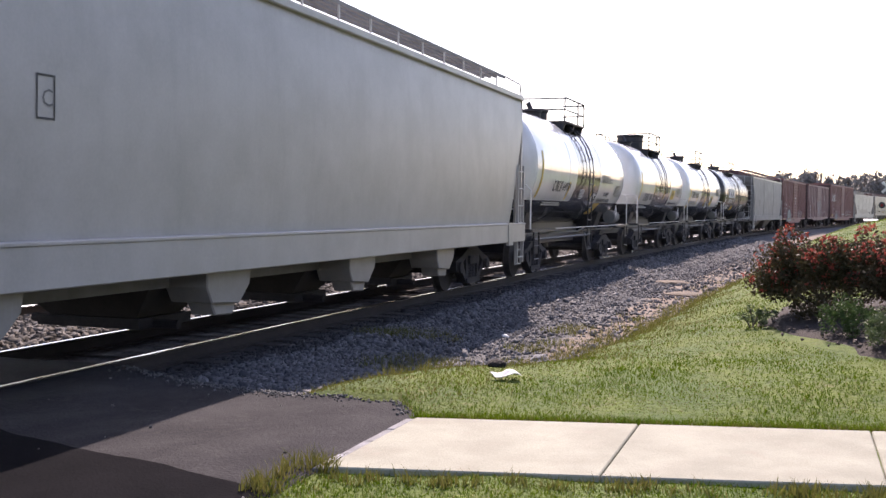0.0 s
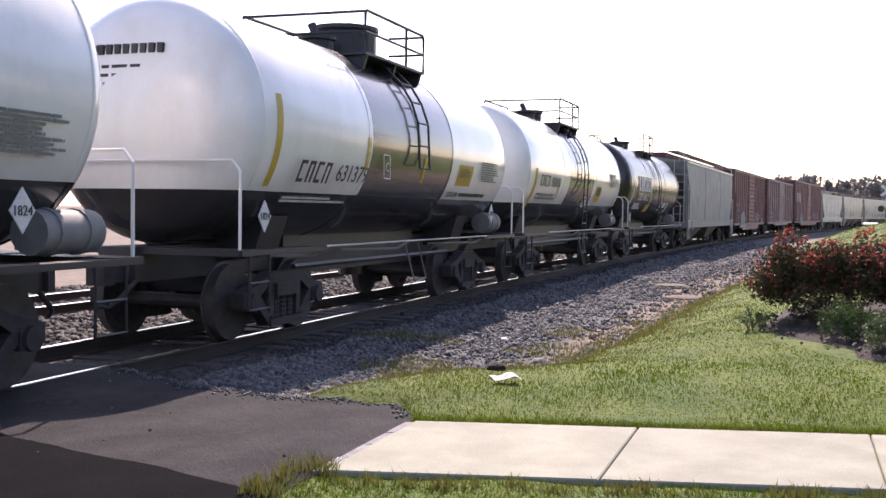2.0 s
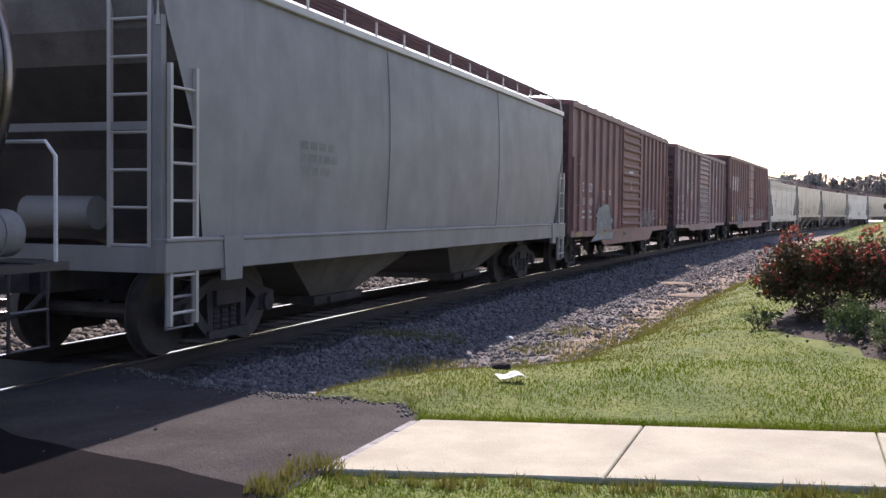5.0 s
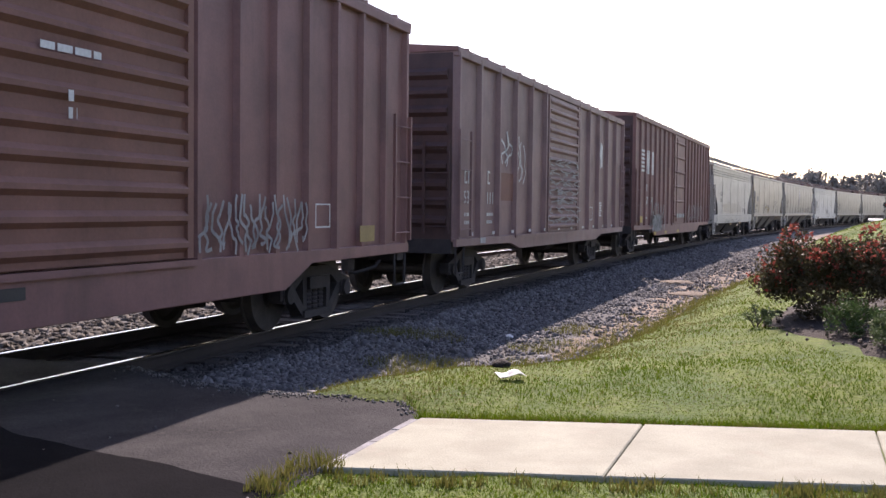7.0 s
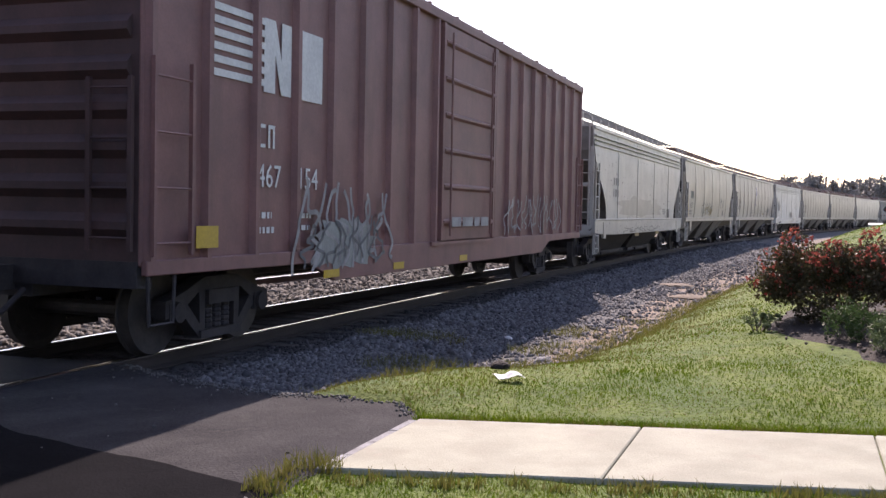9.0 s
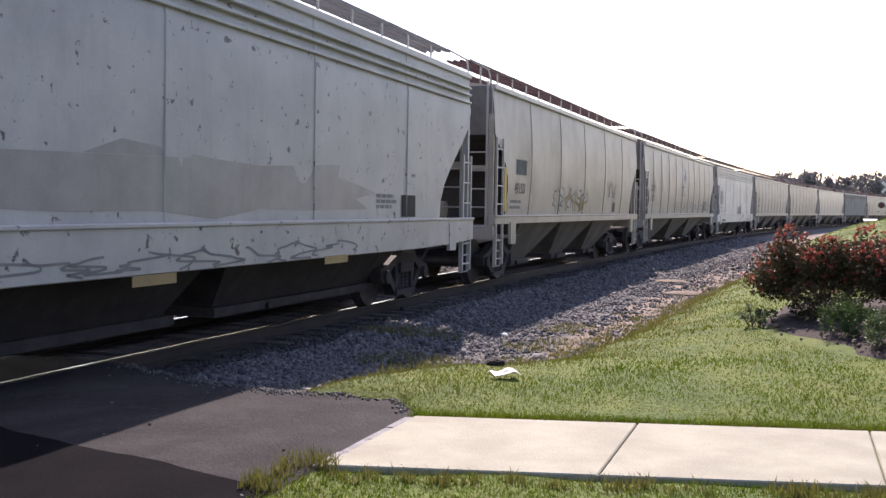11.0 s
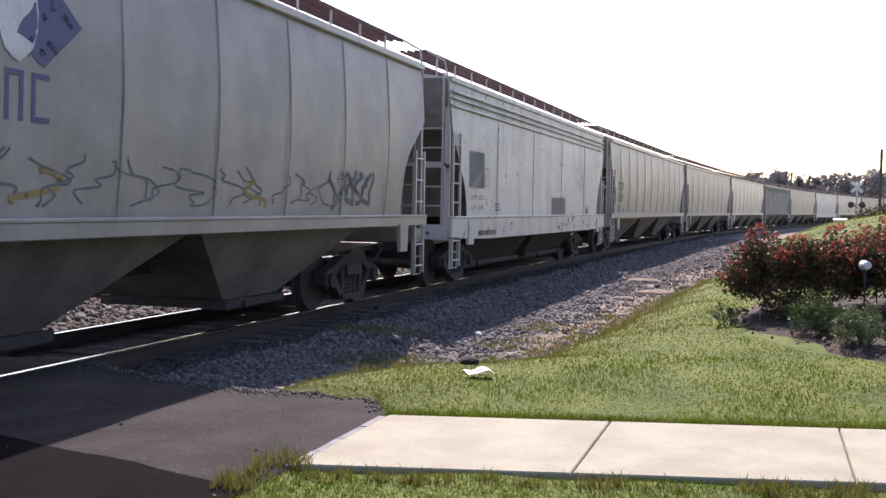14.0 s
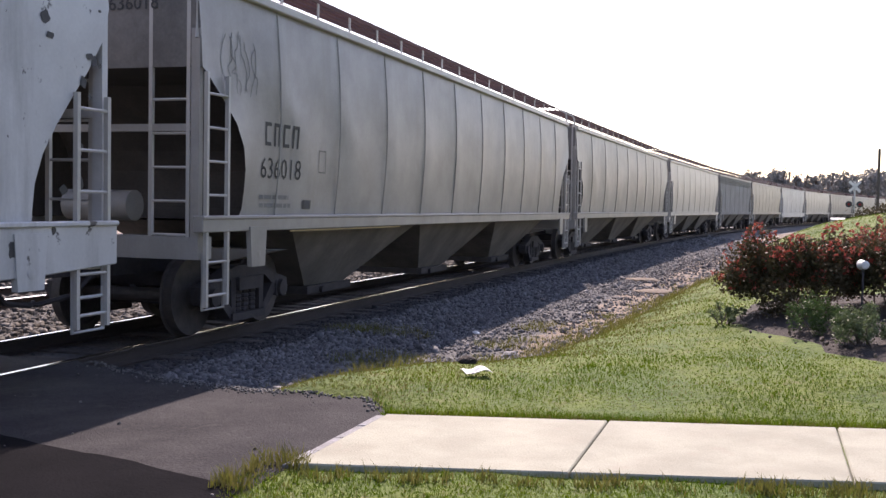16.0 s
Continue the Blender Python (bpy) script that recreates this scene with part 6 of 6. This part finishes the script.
# ---- ballast stones ----
def build_stones():
    rng = np.random.default_rng(7)
    n = 84000
    s = 8.2 + 62 * rng.uniform(0, 1, n) ** 2.0
    e = lawn_edge(s)
    o = 0.25 + (e + 0.1 - 0.25) * rng.uniform(0, 1, n) ** 0.9
    thin = rng.uniform(0, 1, n) < np.where(s < 13, np.interp(o / e, [0, 0.7, 0.9, 1.0], [1, 1, 0.5, 0.1]), np.interp(o / e, [0, 0.5, 0.64, 1.0], [1, 1, 0.22, 0.04]))
    ok = thin & (s > road_right(o) + 0.05)
    s, o = s[ok], o[ok]
    x, y, z = surface(s, o)
    size = rng.uniform(0.018, 0.046, len(s)) * np.interp(s, [8, 42, 70], [1, 1.6, 2.6])
    big = rng.uniform(0, 1, len(s)) < 0.02
    size = np.where(big, size * 1.9, size)
    near = o < 0.78 + 0.12 * np.sin(s * 1.7)
    pts = np.stack([x, y, z + size * 0.12], -1)
    tagged(new("ballast_stones", rocks("ballast_stones", pts[near], size[near] * 0.8, M_DARKSTONE, 3)), "darker ballast stones along the rail", "gravel", kind="stuff")
    pts, size = pts[~near], size[~near]
    tagged(new("ballast_stones", rocks("ballast_stones", pts, size, M_GRAVEL, 1)), "loose grey crushed ballast stones beside the rail", "gravel", kind="stuff")
    n = 26000
    s = 8.9 + 45 * rng.uniform(0, 1, n) ** 1.4
    o = rng.uniform(-9.0, 0.0, n)
    ok = np.ones(n, bool)
    for r in (0.0, -1.505, -4.75, -6.255):
        ok &= abs(o - r) > 0.11
    s, o = s[ok], o[ok]
    x, y, z = surface(s, o)
    size = rng.uniform(0.035, 0.08, len(s)) * np.interp(s, [8, 54], [1, 1.6])
    pts = np.stack([x, y, z + size * 0.1], -1)
    near = o > -2.3
    tagged(new("ballast_stones", rocks("ballast_stones", pts[near] - np.array([0, 0, 0.03]), size[near] * 0.7, M_DARKSTONE, 4)), "darker ballast stones between the rails", "gravel", kind="stuff")
    pts, size = pts[~near], size[~near]
    tagged(new("ballast_stones", rocks("ballast_stones", pts, size, M_GRAVEL2, 2)), "brown-grey crushed ballast stones between the tracks", "gravel", kind="stuff")


build_stones()


def build_grit():
    rng = np.random.default_rng(17)
    n = 700
    o = rng.uniform(0.2, 3.9, n)
    edge = rng.uniform(0, 1, n) < 0.97
    s = np.where(edge, road_right(o) + np.abs(rng.normal(0, 0.1, n)) * -1 + 0.06, rng.uniform(4.2, 8.2, n))
    ok = s < road_right(o) + 0.08
    s, o = s[ok], o[ok]
    x, y, _ = line(s, o)
    z = np.where(o < 1.3, -0.150, -0.150 + 0.135 * smooth((o - 1.3) / 2.7)) + 0.006
    z = z + 0.012 * np.array([wavy(float(a), float(b), 1.2, 5) for a, b in zip(x, y)])
    tagged(new("grit", rocks("grit", np.stack([x, y, z], -1), rng.uniform(0.006, 0.018, len(s)), M_GRIT, 9)), "loose grit scattered on the asphalt", "grit", kind="stuff")


build_grit()


# ---- lawn ----
def patchy(x, y):
    return np.array([wavy(float(a), float(b), 3.5, 8.0) for a, b in zip(np.atleast_1d(x), np.atleast_1d(y))])


def on_path_or_road(x, y, s, o):
    d = np.stack([x - WALK_A.x, y - WALK_A.y], -1)
    u, v = d @ np.array(WALK_DIR), d @ np.array(WALK_N)
    path = (v > -0.01) & (v < 1.45) & (u > -0.36 * v / 1.44 - 0.02)
    strip = (x > -1.0 + 0.35 * patchy(x, y)) & (y < 5.72 + 0.2 * (x + 0.6)) & (v > 1.44)
    road = (s < road_right(o) + 0.03) & (o < 4.4) & ~strip & (v < 3)
    return path | road


def build_lawn():
    rng = np.random.default_rng(11)
    n = 230000
    az = np.radians(rng.uniform(-20, 27, n))
    d = 5.0 * (36 / 5.0) ** rng.uniform(0, 1, n)
    x, y = d * np.sin(az), d * np.cos(az)
    s, o = so_of(x, y)
    e = lawn_edge(s)
    patch = np.array([wavy(a, b, 0.9, 2.0) for a, b in zip(x, y)])
    ok = (o > e - 0.15 + 0.75 * patch) & ~on_path_or_road(x, y, s, o) & ~((np.hypot((x - 5.6) / 2.08, (y - 11.0) / 2.86) < 1.0))
    x, y, d, patch = x[ok], y[ok], d[ok], patch[ok]
    z = np.array([height(float(a), float(b)) for a, b in zip(x, y)])
    z = z + 0.035 * np.array([wavy(a, b, 1.3, 3.0) for a, b in zip(x, y)]) - 0.005
    h = rng.uniform(0.012, 0.032, len(x)) * (1 + 0.7 * patch)
    w = rng.uniform(0.0035, 0.007, len(x)) * np.interp(d, [5, 36], [1.0, 4.0])
    dry = rng.uniform(0, 1, len(x)) < 0.05 + 0.35 * np.clip(-patch, 0, 1) + 0.75 * np.clip(1.25 - (o[ok] - e[ok]) / 1.6, 0, 1)
    pts = np.stack([x, y, z], -1)
    tagged(new("lawn_grass", blades("lawn_grass", pts[~dry], h[~dry], w[~dry], M_TURF, 5, 1.3)), "short mown green lawn", "grass", kind="stuff")
    tagged(new("dry_grass", blades("dry_grass", pts[dry], h[dry] * 1.1, w[dry], M_DRY, 6, 1.3)), "yellowed grass blades in the lawn", "grass", kind="stuff")
    # longer tufts: along the path, the asphalt and the gravel's edge
    P, H, W = [], [], []

    def tuft(cx, cy, m, spread, hh):
        for _ in range(m):
            a, r = rng.uniform(0, 2 * math.pi), spread * math.sqrt(rng.uniform())
            xx, yy = cx + r * math.cos(a), cy + r * math.sin(a)
            P.append((xx, yy, height(xx, yy) - 0.005))
            H.append(hh * rng.uniform(0.5, 1.1))
            W.append(0.007)

    for _ in range(150):
        tx = rng.uniform(-1.75, 3.4) if rng.uniform() > 0.15 else rng.uniform(-2.1, -0.6)
        ty = 5.56 - 0.082 * (tx - 0.8) + rng.uniform(-0.16, 0.03) + (0.22 if tx < -0.6 else 0)
        tuft(tx, ty, 14, 0.06, 0.085 if tx > -0.6 else 0.13)
    for _ in range(60):
        tuft(rng.uniform(-2.05, -0.85), rng.uniform(5.3, 5.68), 16, 0.07, 0.11)
    for _ in range(170):
        tx = rng.uniform(-0.1, 4.2)
        ty = 7.20 - 0.082 * tx + rng.uniform(-0.02, 0.05)
        tuft(tx, ty, 12, 0.05, 0.06)
    for _ in range(260):
        ss = rng.uniform(8.5, 30)
        oo = float(lawn_edge(ss)) - rng.normal(0.1, 0.45)
        tx, ty, _a = line(ss, oo)
        tuft(float(tx), float(ty), 26, 0.14, 0.12)
    for cx, cy in ((-0.95, 14.5), (-0.7, 14.6), (-0.4, 14.7), (0.0, 14.9), (1.9, 16.8), (2.2, 17.2), (-0.45, 12.6), (-0.2, 13.0), (0.1, 12.9), (-0.7, 12.3), (1.2, 14.6), (1.7, 15.2), (-0.2, 10.9), (0.3, 10.8)):
        tuft(cx, cy, 150, 0.33, 0.14)
    P2, H2, W2 = [], [], []
    for _ in range(5200):
        tx = rng.uniform(-0.2, 4.6)
        ty = 7.20 - 0.082 * tx + abs(rng.normal(0, 0.07))
        P2.append((tx, ty, height(tx, ty) - 0.005))
        H2.append(rng.uniform(0.035, 0.085))
        W2.append(0.006)
    tagged(new("lawn_edge", blades("lawn_edge", np.array(P2), np.array(H2), np.array(W2), M_TURF, 9, 1.2)), "unclipped green grass leaning over the path", "grass", kind="stuff")
    tagged(new("weeds", blades("weeds", np.array(P), np.array(H), np.array(W), M_DRY, 8, 0.9)), "straggling dry weeds along the gravel edge", "weeds", kind="stuff")


build_lawn()


# ---- flower bed ----
def mulch_bed():
    verts, faces = [], []
    n, m = 36, 7
    for j in range(m):
        for i in range(n):
            a = 2 * math.pi * i / n
            r = (j + 0.02) / (m - 1) * (1 + 0.07 * math.sin(3 * a + 1) + 0.04 * math.sin(7 * a))
            x, y = 5.6 + 2.15 * r * math.cos(a), 11.0 + 2.95 * r * math.sin(a)
            verts.append((x, y, height(x, y) + 0.045 + 0.03 * wavy(x, y, 4, 1) - 0.08 * (j == m - 1)))
    for j in range(m - 1):
        for i in range(n):
            faces.append((j * n + i, j * n + (i + 1) % n, (j + 1) * n + (i + 1) % n, (j + 1) * n + i))
    tagged(new("mulch_bed", arrays("mulch_bed", verts, faces, M_MULCH, True)), "planting bed of dark mulch in the lawn", "flower bed", kind="structure")
    rng = np.random.default_rng(3)
    a = rng.uniform(0, 2 * math.pi, 260)
    r = np.sqrt(rng.uniform(0.3, 1, 260))
    x, y = 5.6 + 2.1 * r * np.cos(a), 11.0 + 2.9 * r * np.sin(a)
    z = np.array([height(float(p), float(q)) + 0.055 for p, q in zip(x, y)])
    tagged(new("mulch_chips", rocks("mulch_chips", np.stack([x, y, z], -1), rng.uniform(0.012, 0.032, 260), M_BARK, 5)), "scattered bark chips", "mulch", kind="stuff")


mulch_bed()


def bush(name, label, x, y, rx, ry, h, n, leaf, size, flowers=0, seed=1, stems=14, clump=26):
    rng = np.random.default_rng(seed)
    z0 = height(x, y)
    ob = tagged(new(name), label, "bush", "")
    ob.matrix_basis = pose(x, y, z0)
    # clump centres over an uneven dome
    C = []
    for _ in range(clump):
        a, t = rng.uniform(0, 2 * math.pi), math.sqrt(rng.uniform(0.05, 1))
        k = rng.uniform(0.72, 1.08)
        el = math.acos(min(1, t))
        C.append((rx * t * math.cos(a) * k, ry * t * math.sin(a) * k, h * (0.14 + 0.76 * math.sin(el) * k * rng.uniform(0.6, 1.06) + 0.02), rng.uniform(0.6, 1.1)))
    bm = bmesh.new()
    for c in C[:max(stems, 3)]:
        b = (rng.uniform(-0.3, 0.3) * rx, rng.uniform(-0.3, 0.3) * ry, -0.03)
        mid = (c[0] * 0.55 + b[0] * 0.3, c[1] * 0.55 + b[1] * 0.3, c[2] * 0.5)
        tube(bm, [b, mid, c[:3]], 0.009, 5)
    part("stem", bm, M_BARK, ob)
    P = []
    per = n // clump
    for c in C:
        r = 0.30 * min(rx, h) * c[3]
        q = rng.normal(0, 1, (per, 3))
        q /= np.linalg.norm(q, axis=1)[:, None]
        q *= (rng.uniform(0.25, 1, per) ** 0.6)[:, None] * r
        P.append(q + np.array(c[:3]))
    P = np.concatenate(P)
    P = P[P[:, 2] > 0.02]
    part("foliage", leaves("foliage", P, rng.uniform(0.6, 1.2, len(P)) * size, leaf, seed + 50), None, ob)
    if flowers:
        top = sorted(range(len(P)), key=lambda i: -(P[i][2] / h + 0.25 * rng.uniform() + 0.35 * math.hypot(P[i][0] / rx, P[i][1] / ry)))
        pick = [top[int(rng.uniform(0, 1) ** 1.5 * len(top) * 0.75)] for _ in range(flowers)]
        Q = np.concatenate([P[i] * 1.03 + rng.normal(0, 0.018, (9, 3)) for i in pick])
        part("blossom", leaves("blossom", Q, rng.uniform(0.016, 0.03, len(Q)), M_PETAL, seed + 90, 0.8), None, ob, "clusters of red blossom")
    return ob


bush("rose_bush", "red-flowering rose bush in a mulch bed", 4.55, 12.2, 0.86, 0.8, 1.0, 20000, M_ROSELEAF, 0.027, 400, 21, 20, 60)
bush("rose_bush", "wide red-flowering rose bush beside another", 5.65, 12.0, 0.9, 0.8, 1.03, 20000, M_ROSELEAF, 0.027, 320, 22, 20, 60)
bush("shrub", "low rounded dark green shrub in mulch", 4.12, 10.6, 0.34, 0.32, 0.40, 3000, M_SHRUB, 0.017, 0, 23, 6, 26)
bush("shrub", "low rounded shrub with pale-edged leaves", 4.25, 9.75, 0.36, 0.33, 0.40, 3400, M_VARIEGATED, 0.018, 0, 24, 6, 30)
bush("ground_plant", "small straggling pale-leaved plant at the bed's edge", 3.55, 11.75, 0.24, 0.2, 0.3, 700, M_VARIEGATED, 0.018, 0, 25, 5, 10)

# ---- small things on the ground ----
def lone_rock(label, x, y, size, material, seed, z=None, flat=0.6):
    bm = bmesh.new()
    bmesh.ops.create_icosphere(bm, subdivisions=2, radius=size / 2)
    for v in bm.verts:
        v.co *= 1 + 0.35 * noise.noise(v.co * (2.2 / size) + Vector((seed, 0, 0)))
        v.co.z *= flat
    ob = tagged(new("rock", mesh_of("rock", bm, material)), label, "rock")
    s, o = so_of(x, y)
    zz = float(surface(np.array([s]), np.array([o]))[2][0]) if z is None else z
    ob.matrix_basis = pose(x, y, zz + size * 0.26 * flat)


lone_rock("pale stone lying on the ballast", 0.96, 15.9, 0.13, M_MARK, 3)
lone_rock("dark mossy rock at the lawn's edge", 0.50, 9.35, 0.17, M_MULCH, 4)
lone_rock("large pale ballast stone", 1.25, 13.3, 0.24, M_STONE, 5)
lone_rock("large grey ballast stone", 0.9, 13.0, 0.2, M_STONE, 6)
# flattened rock shapes in soil colour stand for streaks of sandy soil
lone_rock("broad flat streak of sandy soil", 6.3, 28.5, 1.0, M_SOIL, 7, flat=0.12)
lone_rock("flat streak of sandy soil", 5.7, 24.6, 0.9, M_SOIL, 8, flat=0.12)
bm = bmesh.new()
bmesh.ops.create_grid(bm, x_segments=10, y_segments=6, size=0.5)
for v in bm.verts:
    v.co.x *= 0.24
    v.co.y *= 0.12
    v.co.z = 0.03 + 0.05 * noise.noise(v.co * 9) + 0.03 * (1 - (v.co.x / 0.16) ** 2)
bmesh.ops.solidify(bm, geom=bm.faces[:], thickness=0.004)
bag = tagged(new("litter", mesh_of("litter", bm, M_MARK)), "crumpled white plastic scrap on the grass", "litter")
bag.matrix_basis = pose(0.53, 8.55, height(0.53, 8.55) + 0.01, 0, 0, 25)

gl = tagged(new("garden_light"), "small white garden spotlight among the roses", "garden light")
gl.matrix_basis = pose(4.78, 11.0, height(4.78, 11.0))
bm = bmesh.new()
tube(bm, [(0, 0, -0.03), (0, 0, 0.62)], 0.012, 6)
part("stake", bm, M_STEEL, gl)
bm = bmesh.new()
lathe(bm, [(-0.06, 0.03), (-0.05, 0.045), (0.05, 0.055), (0.06, 0.05)], "y", 12, (0, 0, 0.66))
part("lamp_head", bm, M_MARK, gl)


# ---- distance: woods, pole, crossing signal, hedge ----
def build_woods():
    rng = np.random.default_rng(31)
    P, Z, trunks = [], [], bmesh.new()
    for _ in range(150):
        az, d = radians(rng.uniform(3, 27)), rng.uniform(250, 330)
        x, y = d * math.sin(az), d * math.cos(az)
        s, o = so_of(x, y)
        if o > -14:
            continue
        top = 0.0365 * d * rng.uniform(0.72, 1.12) + 1.4
        tube(trunks, [(x, y, -1.2), (x + rng.uniform(-.4, .4), y, top * 0.5), (x + rng.uniform(-.8, .8), y, top * 0.9)], 0.28, 5)
        for _c in range(int(rng.integers(20, 30))):
            t = rng.uniform(0.1, 1)
            wid = 3.6 * (1.15 - abs(t - 0.45) * 1.2)
            cx, cy, cz = x + rng.normal(0, wid * 0.55), y + rng.normal(0, wid * 0.5), -0.5 + (top - 0.5) * t
            r = rng.uniform(0.5, 1.25)
            q = rng.normal(0, r * 0.62, (26, 3)) * np.array([1.2, 1, 0.75])
            P.append(q + np.array([cx, cy, cz]))
    P = np.concatenate(P)
    w = tagged(new("woods", leaves("woods", P, rng.uniform(0.28, 0.6, len(P)), M_WOODS, 33, 0.5)), "line of distant broadleaf woods, haze painted in as pale grey", "trees", kind="stuff")
    part("trunks", trunks, M_BARK, w)["kind"] = "stuff"


build_woods()


def build_grove():
    """Trees that stand round the lot behind the camera; the tank shells mirror them."""
    rng = np.random.default_rng(61)
    group = "trees round the lot"
    for k in range(34):
        az, d = radians(34 + k * 7.3 + rng.uniform(-2, 2)), rng.uniform(36, 46)
        x, y = d * math.sin(az), d * math.cos(az)
        if so_of(x, y)[1] < 9:
            continue
        top = rng.uniform(8.5, 11.5)
        tree = tagged(new("tree"), "leafy broadleaf tree at the edge of the lot", "tree", group)
        tree.matrix_basis = pose(x, y, float(ground_z(*so_of(x, y))) - 0.1)
        bm = bmesh.new()
        tube(bm, [(0, 0, 0), (0.1, 0, top * 0.3), (-0.1, 0.2, top * 0.8)], 0.22, 7)
        for _ in range(5):
            z0, a = top * rng.uniform(0.25, 0.5), rng.uniform(0, 6.28)
            tube(bm, [(0, 0, z0), (1.3 * math.cos(a), 1.3 * math.sin(a), z0 + 1.2), (2.3 * math.cos(a), 2.3 * math.sin(a), z0 + 2.3)], 0.07, 5)
        part("trunk", bm, M_BARK, tree)
        P = []
        for _c in range(46):
            t = rng.uniform(0.06, 1)
            wid = 3.6 * (1.15 - abs(t - 0.4) * 1.2)
            q = rng.normal(0, 0.7, (34, 3)) * np.array([1.2, 1.2, 0.7])
            P.append(q + np.array([rng.normal(0, wid * 0.5), rng.normal(0, wid * 0.5), 0.3 + (top - 0.5) * t]))
        P = np.concatenate(P)
        part("crown", leaves("crown", P[P[:, 2] > 0.1], rng.uniform(0.2, 0.4, int((P[:, 2] > 0.1).sum())), M_GROVE, 62 + k, 0.5), None, tree)


build_grove()


def at_az(az, d):
    return d * math.sin(radians(az)), d * math.cos(radians(az))


x, y = at_az(24.05, 136)
pole = tagged(new("utility_pole"), "tall dark timber utility pole", "utility pole")
pole.matrix_basis = pose(x, y, -1.0)
bm = bmesh.new()
tube(bm, [(0, 0, 0), (0, 0, 5), (0, 0, 10.0)], 0.17, 10)
part("pole", bm, M_POLE, pole)
bm = bmesh.new()
box(bm, -0.09, 0.09, -0.2, 0.2, 9.7, 10.1)
part("pole_cap", bm, M_POLE, pole)

x, y = at_az(22.95, 92)
sig = tagged(new("crossing_signal"), "silver level-crossing signal with crossed boards and lamps", "crossing signal")
sig.matrix_basis = pose(x, y, -0.9, 0, 0, -20)
bm = bmesh.new()
tube(bm, [(0, 0, 0), (0, 0, 4.9)], 0.07, 10)
part("mast", bm, M_ALU, sig)
for ang in (-45, 45):
    bm = bmesh.new()
    box(bm, -0.6, 0.6, -0.02, 0.02, -0.11, 0.11)
    o = part("crossed_board", bm, M_MARK, sig)
    o.matrix_basis = pose(0, -0.1 - 0.02 * (ang > 0), 4.45, 0, ang, 0)
for q in (-0.42, 0.42):
    bm = bmesh.new()
    lathe(bm, [(-0.05, 0.02), (-0.04, 0.26), (0.0, 0.26), (0.1, 0.11), (0.12, 0.01)], "y", 16, (q, -0.12, 3.0))
    lamp = part("lamp", bm, M_INK, sig, "dark round lamp hood")
    bm = bmesh.new()
    lathe(bm, [(-0.075, 0.001), (-0.07, 0.11), (-0.04, 0.12)], "y", 12, (q, -0.12, 3.0))
    part("lens", bm, M_RED, lamp)
bm = bmesh.new()
box(bm, -0.5, 0.5, -0.05, 0.05, 2.95, 3.05)
part("lamp_arm", bm, M_ALU, sig)
bm = bmesh.new()
box(bm, -0.3, 0.3, -0.3, 0.3, 0, 0.9)
part("base_box", bm, M_ALU, sig, bevel=0.03)
x, y = at_az(22.2, 96)
cab = tagged(new("equipment_cabinet"), "pale metal relay cabinet beside the line", "cabinet")
cab.matrix_basis = pose(x, y, -0.9, 0, 0, -20)
bm = bmesh.new()
box(bm, -0.5, 0.5, -0.35, 0.35, 0, 1.7)
body = part("cabinet_body", bm, M_ALU, cab, bevel=0.03)
bm = bmesh.new()
prism(bm, [(-0.45, 1.7), (0.0, 1.86), (0.45, 1.7)], "x", -0.58, 0.58)
part("cabinet_roof", bm, M_MARK, cab)
bm = bmesh.new()
box(bm, -0.44, 0.44, -0.37, -0.352, 0.1, 1.6)
part("door", bm, M_ALU, body)


def build_hedge():
    rng = np.random.default_rng(41)
    hd = tagged(new("hedge"), "dark clipped hedge beyond the grassy bank", "hedge")
    P = []
    bm = bmesh.new()
    for k in range(46):
        az = 23.2 + k * 0.14
        d = 84 + rng.uniform(-0.6, 0.6)
        x, y = at_az(az, d)
        hh = 0.4 + 1.15 * min(1, k / 12)
        q = rng.normal(0, 1, (150, 3)) * np.array([0.32, 0.45, 0.3])
        P.append(q + np.array([x, y, 0.75 + hh * rng.uniform(0.4, 0.85)]))
        tube(bm, [(x, y, -0.9), (x, y, 0.9)], 0.04, 5)
    P = np.concatenate(P)
    part("foliage", leaves("foliage", P, rng.uniform(0.05, 0.12, len(P)), M_ROSELEAF, 43), None, hd)
    part("stems", bm, M_BARK, hd)["kind"] = "stuff"


build_hedge()


# ---- what moves: every car runs along the line, every wheelset turns ----
def motions():
    step = 0.5
    for car, mid, half, wheels in CARS:
        rows = []
        for k in range(33):
            t = k * step
            u = mid - SPEED * t
            ax, ay, _ = line(u - half, -0.7525)
            bx, by, _ = line(u + half, -0.7525)
            yaw = math.degrees(math.atan2(by - ay, bx - ax))
            rows.append((t, pose(float(ax + bx) / 2, float(ay + by) / 2, RAIL_Z, 0, 0, yaw)))
        walk(car, rows)
        for w, q in wheels:
            turn = math.degrees(SPEED / FPS / WHEEL_R)
            phase = (mid * 37 + q * 90) % 360
            walk(w, [(k / FPS, pose(q, 0, WHEEL_R) @ Matrix.Rotation(radians(phase - turn * k), 4, "Y")) for k in range(481)])


motions()
